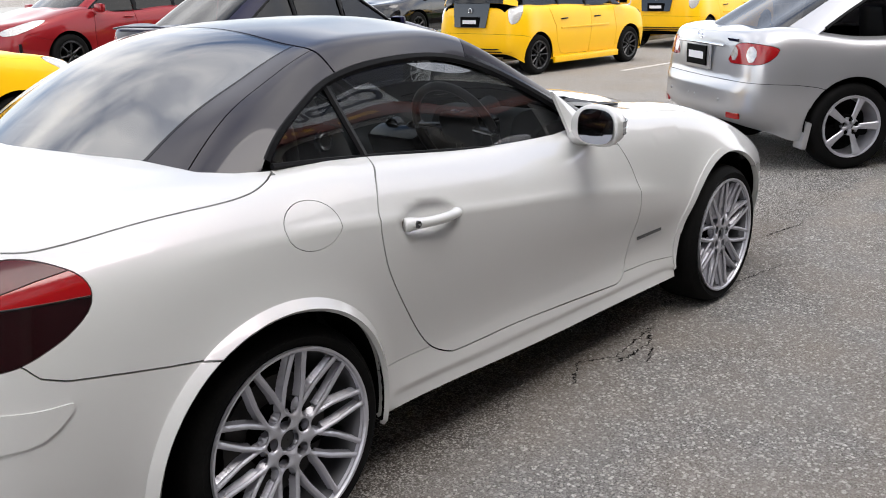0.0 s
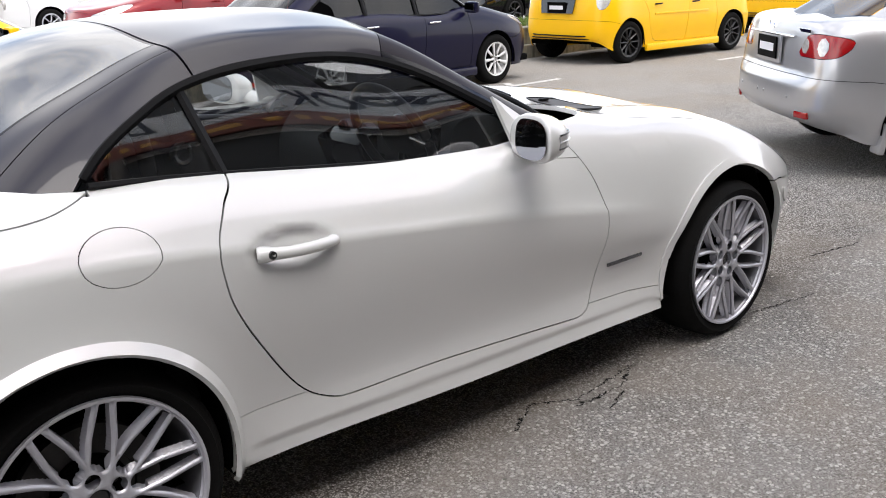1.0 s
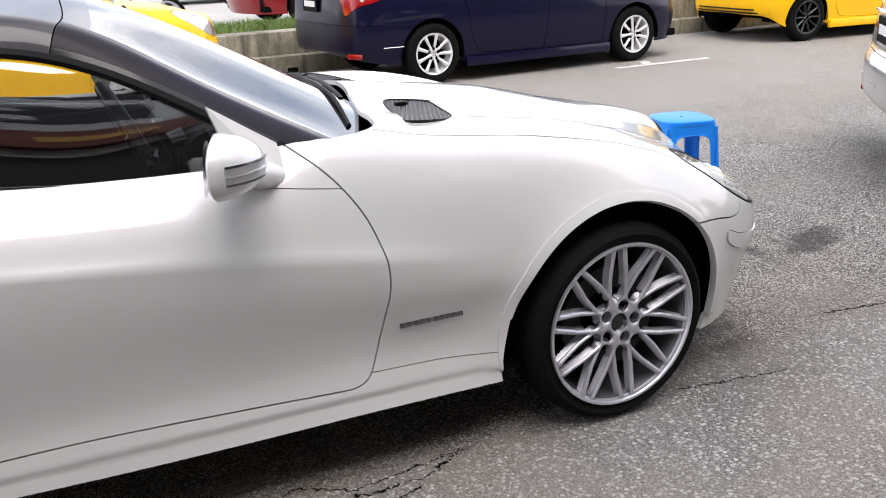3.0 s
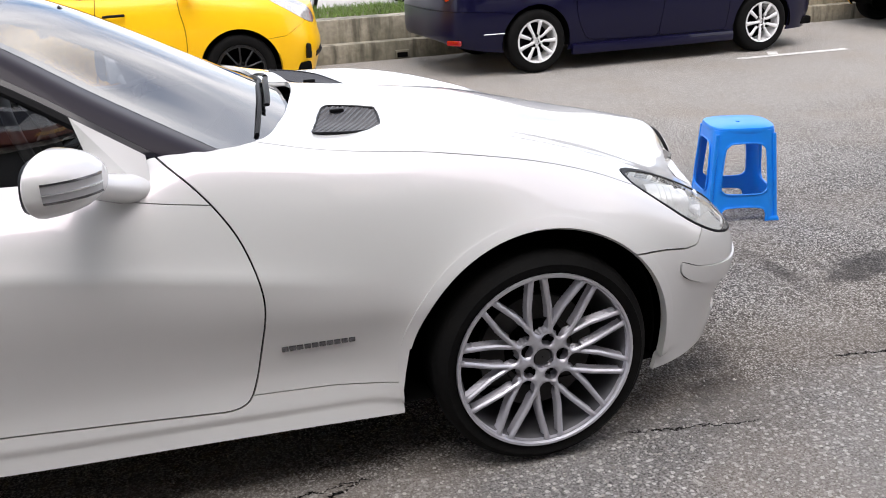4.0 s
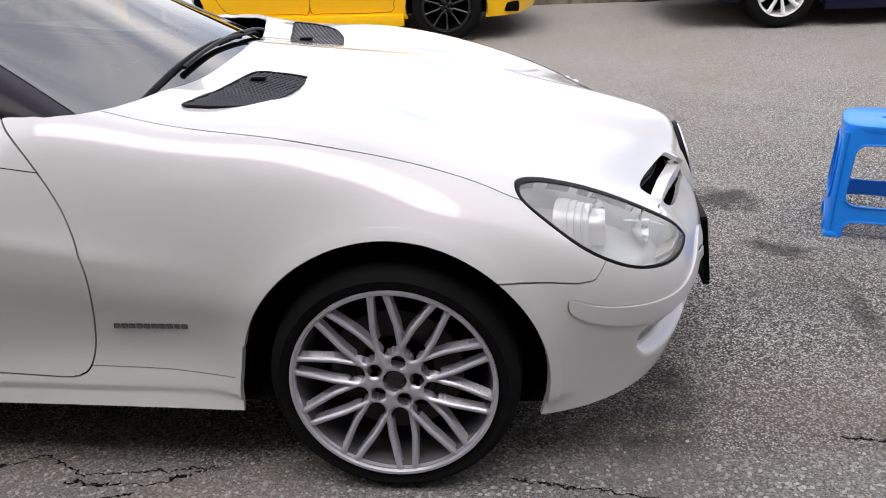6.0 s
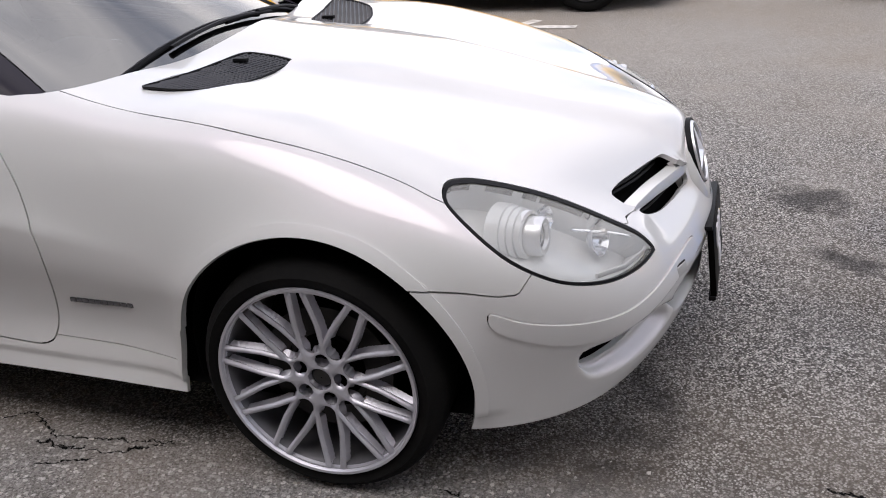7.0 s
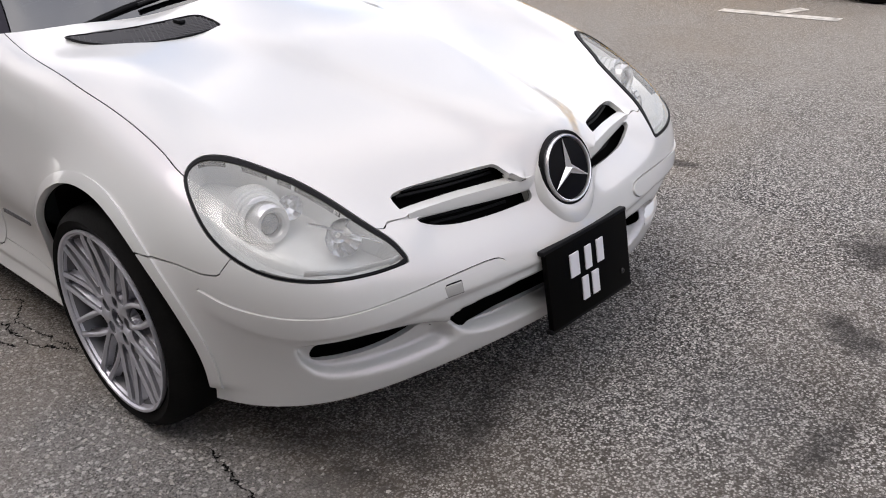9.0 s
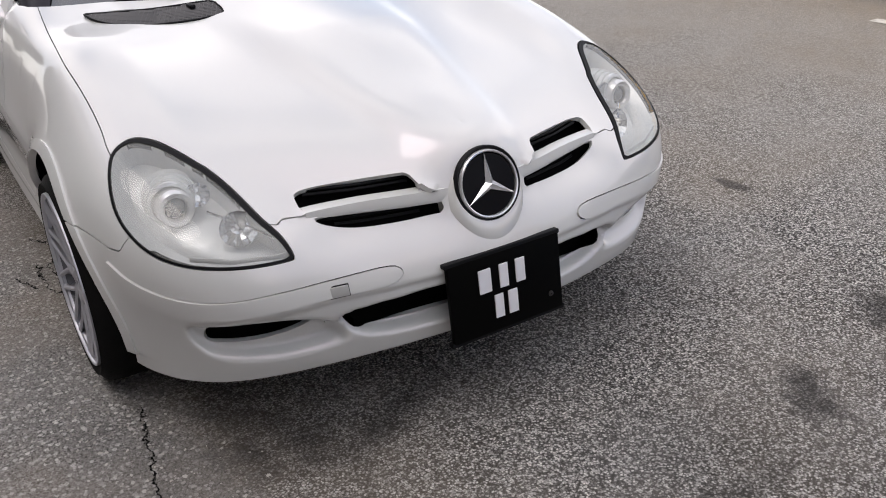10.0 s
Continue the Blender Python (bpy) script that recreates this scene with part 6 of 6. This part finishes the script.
bed_ob = part("grass_bed", bed, SOIL, None, "raised bed of soil behind the wall")
tagged(bed_ob, "raised soil bed behind the low wall", "ground", "", "structure")
GRASS = mat("grass", (.10, .17, .025), .6, grain=.5, scale=3.0)
rng = np.random.default_rng(5)
count = 26000
gx, gy = rng.uniform(-4, 16, count), rng.uniform(.42, 2.0, count)
c, s_ = math.cos(radians(3.5)), math.sin(radians(3.5))
px, py = 2.9 + gx * c - gy * s_, 7.07 + gx * s_ + gy * c
turn, high, lean = rng.uniform(0, 6.28, count), rng.uniform(.03, .09, count), rng.normal(0, .03, (count, 2))
wx, wy = .006 * np.cos(turn), .006 * np.sin(turn)
v = np.zeros((count, 3, 3))
v[:, 0] = np.stack([px - wx, py - wy, np.full(count, .42)], 1)
v[:, 1] = np.stack([px + wx, py + wy, np.full(count, .42)], 1)
v[:, 2] = np.stack([px + lean[:, 0], py + lean[:, 1], .42 + high], 1)
me = bpy.data.meshes.new("grass")
me.from_pydata(v.reshape(-1, 3).tolist(), [], np.arange(count * 3).reshape(-1, 3).tolist())
me.materials.append(GRASS)
tagged(new("grass", me), "short green grass with dry patches on the bed", "grass", "", "stuff")


# ---------------------------------------------------------------- motorcycle beyond the grass
def motorcycle(m):
    bike = thing("motorcycle", "blue and white motorcycle parked beyond the grass", "motorcycle", m)
    for x in (-.62, .62):
        hub = part("wheel", turned([(.23, -.03), (.262, -.045), (.29, -.03), (.30, 0), (.29, .03), (.262, .045), (.23, .03)], 32, True, m=pose(x, 0, .30)), RUBBER, bike, "black tyre on a spoked rim", 60)
        part("rim", turned([(.205, -.03), (.235, -.032), (.235, .032), (.205, .03)], 32, True, m=pose(x, 0, .30)), ALLOY, hub, "", 40)
        for k in range(6):
            a = math.pi * k / 3
            part("spoke", tube([(x, 0, .30), (x + .21 * math.cos(a), 0, .30 + .21 * math.sin(a))], .012, 6), ALLOY, hub, "", 40)
    part("body_panel", prism(rounded([(.45, .95), (.30, .62), (.0, .52), (-.30, .62), (-.75, .80), (-.70, .88), (-.20, .78), (.10, .76), (.30, .98)], 4), .20, m=pose(0, -.10, 0), bevel=.0), BLUE, bike, "blue bodywork", 40)
    part("leg_shield", prism(rounded([(.46, .96), (.52, .60), (.44, .40), (.30, .42), (.34, .70)], 4), .34, m=pose(0, -.17, 0)), PALE, bike, "white leg shield", 40)
    part("seat", tube(rounded([(.05, 0, .80), (-.25, 0, .84), (-.70, 0, .90)], 5, False), .10, 10, flat=.5), LEATHER, bike, "black seat", 50)
    part("fork", tube([(.62, 0, .30), (.45, 0, .95)], .035, 8), ALLOY, bike, "", 40)
    part("handlebar", tube([(.34, -.34, 1.02), (.44, -.12, 1.0), (.44, .12, 1.0), (.34, .34, 1.02)], .016, 8), BLACK, bike, "", 40)
    part("headlamp", box((.14, .20, .16), (.50, 0, .94), .05), AMBERCLEAR, bike, "", 50)
    part("engine", box((.36, .24, .22), (.05, 0, .38), .05), STEEL, bike, "", 50)
    part("exhaust", tube([(.1, -.14, .30), (-.35, -.16, .28), (-.75, -.17, .40)], .035, 8), CHROME, bike, "", 50)


motorcycle(pose(2.6, 10.6, .2, 0, 6, 8))


# ---------------------------------------------------------------- shop row across the road
def lettering(row, high, y, z, material, parent, name="sign_letter"):
    """Each character as its own raised mesh, facing +y; row: character and the x of its middle."""
    for ch, x in row:
        cu = bpy.data.curves.new("letter", "FONT")
        cu.body, cu.size, cu.extrude, cu.offset = ch, high * 1.38, .02, high * .022
        tmp = new("tmp", cu)
        bpy.context.view_layer.update()
        me = bpy.data.meshes.new_from_object(tmp)
        bpy.data.objects.remove(tmp)
        mid = (max(v.co.x for v in me.vertices) + min(v.co.x for v in me.vertices)) / 2
        me.transform(pose(x, y, z, 90, 0, 180) @ Matrix.Diagonal((.95, 1, 1, 1)) @ Matrix.Translation((-mid, 0, 0)))
        part(name, me, material, parent)


SHOPWALL = mat("shop_wall", (.085, .078, .07), .8, grain=.15, scale=6, dirt=(.16, .14, .12), dirt_scale=.8, dirt_amount=.5)
SHOPDARK = mat("dark_shopfront", (.022, .021, .02), .5, grain=.3, scale=2)
SIGNGREY = mat("sign_board", (.55, .56, .58), .5, grain=.05, scale=3)
SIGNRED = mat("red_brown_board", (.17, .04, .025), .5, grain=.1, scale=4)
SIGNINK = mat("navy_letters", (.012, .014, .03), .4)
SIGNGOLD = mat("ochre_lettering", (.55, .30, .06), .5)
UPPER = mat("pale_parapet", (.90, .90, .89), .7, grain=.05, scale=3, dirt=(.4, .4, .38), dirt_scale=1.0)
FRONT = -5.5
shops = thing("shop_building", "shop row with a dark front under a grey sign board", "building")
part("wall", box((30, 6, 4.75), (2, FRONT - 3.3, 2.375), .02), SHOPDARK, shops, "dark recessed shopfront")
for k in range(7):
    part("column", box((.45, .45, 4.75), (-12 + 4.8 * k, FRONT - .10, 2.375), .02), SHOPWALL, shops, "plastered column", 40)
part("upper_wall", box((20.6, 5.6, 2.17), (-2.7, FRONT - 3.1, 5.835), .02), UPPER, shops, "pale upper wall")
part("neighbour_wall", box((9.4, 5.6, 3.2), (12.3, FRONT - 3.1, 6.35), .02), SHOPDARK, shops, "dark upper wall of the next shop")
# white slope and upper storey are unseen, added to shape the side-glass reflections
bright_slope = prism([(0, 6.62), (0, 6.70), (-1.3, 7.90), (-1.3, 6.62)], 20.6, m=pose(-13, FRONT - .1, 0, 0, 0, 0) @ pose(0, 0, 0, 0, 0, -90) @ Matrix.Diagonal((-1, 1, 1, 1)))
part("bright_slope", bright_slope, UPPER, shops, "unseen white slope added for the bright band in the side glass", 40)
part("upper_storey", box((30, 5.4, 2.2), (2, FRONT - 4.2, 9.02), .02), SHOPDARK, shops, "unseen dark upper storey added for the dark band in the side glass")
board = part("sign_board", box((18.6, .12, 1.25), (-1.7, FRONT, 5.985), .02), SIGNGREY, shops, "grey sign board with dark letters", 40)
lettering((("O", 7.05), ("O", 6.25), ("K", 5.4), ("S", 4.1), ("D", 3.3), ("N", 2.65), (".", 2.12), ("B", 1.55)), .74, FRONT + .062, 5.62, SIGNINK, board)
for k in range(4):
    part("sign_bar", box((.42, .02, .74), (.72 - .62 * k, FRONT + .07, 5.98), .004), SIGNINK, board)
strip_board = part("lower_board", box((26, .12, .56), (2, FRONT, 5.08), .02), SIGNRED, shops, "red-brown board with ochre lettering", 40)
for k in range(16):
    part("lettering_bar", box((.26, .02, .16), (6.6 - .55 * k, FRONT + .07, 5.06), .003), SIGNGOLD, strip_board)


# ---------------------------------------------------------------- ground
def asphalt():
    """Weathered asphalt: fine dark surfacing beyond an old seam, pale coarse surfacing before it, with oil, dirt,
    cracks and shade painted by the nose.
    """
    m = bpy.data.materials.new("asphalt")
    m.use_nodes = True
    n, l = m.node_tree.nodes, m.node_tree.links
    b = n["Principled BSDF"]
    raw = n.new("ShaderNodeTexCoord").outputs["Object"]
    # break up the even cells: every place is shifted a few millimetres
    jitter, less, shift = n.new("ShaderNodeTexNoise"), n.new("ShaderNodeVectorMath"), n.new("ShaderNodeVectorMath")
    jitter.inputs["Scale"].default_value, jitter.inputs["Detail"].default_value = 150.0, 4.0
    l.new(raw, jitter.inputs["Vector"])
    less.operation, less.inputs[1].default_value = "SUBTRACT", (.5, .5, .5)
    shift.operation, shift.inputs[1].default_value = "MULTIPLY_ADD", (.006, .006, 0)
    l.new(jitter.outputs["Color"], less.inputs[0])
    l.new(less.outputs[0], shift.inputs[0])
    l.new(raw, shift.inputs[2])
    co = shift.outputs[0]

    def noise(scale, detail=4, rough=.5):
        t = n.new("ShaderNodeTexNoise")
        t.inputs["Scale"].default_value, t.inputs["Detail"].default_value, t.inputs["Roughness"].default_value = scale, detail, rough
        l.new(co, t.inputs["Vector"])
        return t.outputs["Fac"]

    def cells(scale, out="Color", feature="F1"):
        t = n.new("ShaderNodeTexVoronoi")
        t.feature = feature
        t.inputs["Scale"].default_value = scale
        l.new(co, t.inputs["Vector"])
        return t.outputs[out]

    def math_(op, a, b_=0.0, c=None):
        t = n.new("ShaderNodeMath")
        t.operation = op
        for k, v in enumerate((a, b_) if c is None else (a, b_, c)):
            if isinstance(v, (int, float)):
                t.inputs[k].default_value = v
            else:
                l.new(v, t.inputs[k])
        return t.outputs[0]

    def ramp(v, lo, hi, to0=0.0, to1=1.0):
        t = n.new("ShaderNodeMapRange")
        for name, val in (("From Min", lo), ("From Max", hi), ("To Min", to0), ("To Max", to1)):
            t.inputs[name].default_value = val
        l.new(v, t.inputs["Value"])
        return t.outputs["Result"]

    def mix(fac, a, b_):
        t = n.new("ShaderNodeMix")
        t.data_type = "RGBA"
        for name, v in (("Factor", fac), ("A", a), ("B", b_)):
            if isinstance(v, tuple):
                t.inputs[name].default_value = (*v, 1)
            elif isinstance(v, float):
                t.inputs[name].default_value = v
            else:
                l.new(v, t.inputs[name])
        return t.outputs["Result"]

    sep = n.new("ShaderNodeSeparateXYZ")
    l.new(co, sep.inputs[0])
    px, py = sep.outputs[0], sep.outputs[1]
    wander, wobble, speck = noise(2.3, 6, .6), noise(9.0, 5, .6), noise(170, 3, .7)
    # fine surfacing
    grey = lambda c: (c, c * .965, c * .92)
    def shade(scale):
        t = n.new("ShaderNodeRGBToBW")
        l.new(cells(scale), t.inputs[0])
        return t.outputs[0]

    fine = mix(ramp(shade(165), .2, .8), grey(.14), grey(.84))
    fine = mix(ramp(cells(165, "Distance"), .42, .66, 0, .85), fine, grey(.012))
    fine = mix(ramp(speck, .47, .60, 0, .55), fine, grey(.018))
    clump = noise(55, 4, .75)
    fine = mix(ramp(clump, .50, .42, 0, .50), fine, grey(.02))
    pebble = math_("MULTIPLY", ramp(cells(70, "Distance"), .36, .26), ramp(shade(70), .62, .66))
    fine = mix(math_("MULTIPLY", pebble, .6), fine, grey(.50))
    fine = mix(ramp(wander, .42, .72, 0, .25), fine, grey(.36))
    fine = mix(ramp(math_("ADD", py, math_("MULTIPLY", wander, 1.2)), 1.9, 4.2, 0, .5), fine, (.36, .335, .30))
    # coarse surfacing
    coarse = mix(ramp(noise(130, 4, .7), .36, .64), grey(.05), grey(.40))
    small = math_("MULTIPLY", ramp(cells(130, "Distance"), .48, .36), ramp(shade(130), .42, .50))
    coarse = mix(small, coarse, mix(ramp(shade(130), .45, .85), grey(.20), grey(.52)))
    stones = math_("MULTIPLY", ramp(cells(68, "Distance"), .50, .40), ramp(shade(68), .40, .46))
    coarse = mix(stones, coarse, mix(ramp(shade(68), .42, .85), grey(.22), grey(.66)))
    coarse = mix(ramp(speck, .48, .62, 0, .45), coarse, grey(.03))
    coarse = mix(ramp(wander, .40, .68, 0, .4), coarse, grey(.28))
    fine = mix(ramp(noise(.9, 4), .45, .68, 0, .35), fine, (.26, .22, .175))
    coarse = mix(ramp(noise(1.3, 5), .42, .66, 0, .4), coarse, (.30, .25, .20))
    seam = math_("ADD", math_("ADD", py, math_("MULTIPLY", px, -.065)), math_("MULTIPLY", math_("SUBTRACT", wobble, .5), .30))
    pale = ramp(seam, -.86, -.98)
    col = mix(pale, fine, coarse)
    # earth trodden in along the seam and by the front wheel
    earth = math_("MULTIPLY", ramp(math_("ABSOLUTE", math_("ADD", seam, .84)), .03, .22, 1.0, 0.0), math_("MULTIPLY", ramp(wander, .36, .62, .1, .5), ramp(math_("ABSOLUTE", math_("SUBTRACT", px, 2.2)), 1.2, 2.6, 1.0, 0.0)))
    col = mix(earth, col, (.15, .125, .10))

    def spot(x, y, rx, ry, turn=0.0, soft=.5):
        c, s = math.cos(turn), math.sin(turn)
        dx, dy = math_("SUBTRACT", px, x), math_("SUBTRACT", py, y)
        a = math_("DIVIDE", math_("ADD", math_("MULTIPLY", dx, c), math_("MULTIPLY", dy, s)), rx)
        e = math_("DIVIDE", math_("SUBTRACT", math_("MULTIPLY", dy, c), math_("MULTIPLY", dx, s)), ry)
        d = math_("SQRT", math_("ADD", math_("MULTIPLY", a, a), math_("MULTIPLY", e, e)))
        d = math_("ADD", d, math_("MULTIPLY", math_("SUBTRACT", wobble, .5), 2.2))
        return ramp(d, 1.15, 1.15 - soft * 1.3)

    # oil stains; the spots near x 3.1, y -.3 to -.64 paint bumper shade
    oil_shade = None
    for args in ((3.60, 1.22, .16, .15), (3.72, .64, .13, .08, -.6), (3.86, .10, .30, .05, 1.5, 1.0), (3.12, -.50, .22, .12, .5, .9), (3.06, -.64, .20, .10, .2, 1.0), (4.2, .05, .25, .12, .4), (2.6, 1.6, .1, .04), (3.14, -.30, .09, .22, .5, .9)):
        s_ = spot(*args)
        oil_shade = s_ if oil_shade is None else math_("MAXIMUM", oil_shade, s_)
    col = mix(math_("MULTIPLY", oil_shade, .68), col, (.018, .017, .018))
    # broad, slightly darker area round the nose
    nose_tone = math_("MULTIPLY", spot(3.5, -.2, 1.1, .9, 0, .9), .05)
    col = mix(nose_tone, col, (.03, .028, .027))
    # first spot paints soft cast shade into the colour, second is a darker patch
    shade_and_patch = math_("MULTIPLY", math_("MAXIMUM", spot(3.02, -.86, .46, .20, .1, .9), spot(3.68, .26, .40, .36, .3, .9)), .28)
    col = mix(shade_and_patch, col, (.045, .041, .038))

    # cracks along the seam
    def crack(a, b_, wide):
        ax, ay = a
        ex, ey = b_[0] - ax, b_[1] - ay
        ll = ex * ex + ey * ey
        wx = math_("ADD", px, math_("MULTIPLY", math_("SUBTRACT", noise_x, .5), .07))
        wy = math_("ADD", py, math_("MULTIPLY", math_("SUBTRACT", noise_y, .5), .07))
        dx, dy = math_("SUBTRACT", wx, ax), math_("SUBTRACT", wy, ay)
        t = n.new("ShaderNodeClamp")
        l.new(math_("DIVIDE", math_("ADD", math_("MULTIPLY", dx, ex), math_("MULTIPLY", dy, ey)), ll), t.inputs[0])
        qx = math_("SUBTRACT", dx, math_("MULTIPLY", t.outputs[0], ex))
        qy = math_("SUBTRACT", dy, math_("MULTIPLY", t.outputs[0], ey))
        return math_("DIVIDE", math_("SQRT", math_("ADD", math_("MULTIPLY", qx, qx), math_("MULTIPLY", qy, qy))), wide)

    noise_x, noise_y = noise(24, 4, .6), noise(27.5, 4, .6)
    line = [(1.28, -.86), (1.45, -.77), (1.51, -.80), (1.59, -.85), (1.75, -.83), (1.94, -.80)]
    gap = None
    for a, b_, wide in [(p, q, .0024) for p, q in zip(line, line[1:])] + [((1.55, -.88), (1.79, -.885), .0028), ((1.79, -.885), (1.91, -.815), .0028), ((2.70, -.82), (3.09, -.89), .0025), ((3.57, -.61), (3.95, -.67), .004), ((1.75, -.92), (1.62, -.97), .003)]:
        d = crack(a, b_, wide)
        gap = d if gap is None else math_("MINIMUM", gap, d)
    open_ = ramp(gap, 1.5, .7)
    col = mix(open_, col, (.006, .006, .006))
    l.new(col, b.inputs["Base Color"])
    l.new(math_("SUBTRACT", .9, math_("MULTIPLY", oil_shade, .25)), b.inputs["Roughness"])
    b.inputs["Specular IOR Level"].default_value = .06
    # relief
    stone = cells(68, "Distance")
    grit = cells(165, "Distance")
    high = math_("ADD", math_("MULTIPLY", math_("SUBTRACT", 1.0, stone), .6), math_("MULTIPLY", math_("SUBTRACT", 1.0, grit), .4))
    high = math_("ADD", high, math_("MULTIPLY", speck, .5))
    high = math_("SUBTRACT", high, math_("MULTIPLY", open_, 2.5))
    high = math_("ADD", high, math_("MULTIPLY", clump, .8))
    bp = n.new("ShaderNodeBump")
    bp.inputs["Strength"].default_value, bp.inputs["Distance"].default_value = 1.0, .008
    l.new(high, bp.inputs["Height"])
    l.new(bp.outputs["Normal"], b.inputs["Normal"])
    return m


ASPHALT = asphalt()
me = bpy.data.meshes.new("ground")
me.from_pydata([(-400, -400, 0), (400, -400, 0), (400, 400, 0), (-400, 400, 0)], [], [(0, 1, 2, 3)])
me.materials.append(ASPHALT)
ground = tagged(new("ground", me), "weathered grey asphalt with worn aggregate, cracks and oil stains", "ground", "", "structure")

# pale stones standing proud of the coarse surfacing
CHIP = bpy.data.materials.new("pale_stone")
CHIP.use_nodes = True
cn, cl = CHIP.node_tree.nodes, CHIP.node_tree.links
geo, cr = cn.new("ShaderNodeNewGeometry"), cn.new("ShaderNodeValToRGB")
cr.color_ramp.elements[0].color, cr.color_ramp.elements[1].color = (.14, .13, .115, 1), (.50, .47, .43, 1)
cl.new(geo.outputs["Random Per Island"], cr.inputs["Fac"])
cl.new(cr.outputs["Color"], cn["Principled BSDF"].inputs["Base Color"])
cn["Principled BSDF"].inputs["Roughness"].default_value = .8
rng = np.random.default_rng(11)
count = 11000
sx, sy = rng.uniform(.2, 5.6, count), -.62 - 1.9 * rng.random(count) ** 1.3
keep = sy < -.90 + .065 * sx + rng.normal(0, .05, count)
sx, sy = sx[keep], sy[keep]
verts, faces = [], []
for x, y in zip(sx, sy):
    r, k, turn = rng.uniform(.0025, .0095) * rng.uniform(.7, 1.0), rng.uniform(.55, 1.0), rng.uniform(0, 6.28)
    a = np.linspace(0, 2 * math.pi, 6, endpoint=False) + rng.normal(0, .26, 6)
    rr = r * rng.uniform(.6, 1.2, 6)
    ca, sa = math.cos(turn), math.sin(turn)
    i = len(verts)
    for lift, grow in ((-.001, 1.0), (.0022 * rng.uniform(.5, 1.2), .72)):
        for t, q in zip(a, rr):
            u, w = q * grow * math.cos(t), q * grow * k * math.sin(t)
            verts.append((x + u * ca - w * sa, y + u * sa + w * ca, lift))
    faces += [(i + j, i + (j + 1) % 6, i + 6 + (j + 1) % 6, i + 6 + j) for j in range(6)] + [tuple(range(i + 6, i + 12))]
me = bpy.data.meshes.new("aggregate")
me.from_pydata(verts, [], faces)
me.materials.append(CHIP)
tagged(new("aggregate", me), "pale grey stones set in the worn asphalt", "gravel", "", "stuff")

# worn white parking marks
MARK = mat("worn_road_paint", (.62, .61, .58), .8, grain=.25, scale=60, bump=.4, dirt=(.2, .19, .18), dirt_scale=14, dirt_amount=.9)
for strokes in ([((1.21, 4.48), (2.07, 4.49), .10), ((1.62, 4.55), (1.72, 4.74), .10)], [((6.9, 5.20), (8.2, 5.24), .10), ((7.35, 5.27), (7.45, 5.45), .10)], [((11.2, 4.9), (13.4, 4.85), .10)]):
    bm = bmesh.new()
    for (ax, ay), (bx, by), w in strokes:
        d = Vector((bx - ax, by - ay, 0)).normalized()
        s_ = Vector((-d.y, d.x, 0)) * w / 2
        bm.faces.new([bm.verts.new(Vector(p) + q) for p, q in (((ax, ay, .004), -s_), ((bx, by, .004), -s_), ((bx, by, .004), s_), ((ax, ay, .004), s_))])
    part("parking_mark", bm, MARK, ground, "worn white parking line")
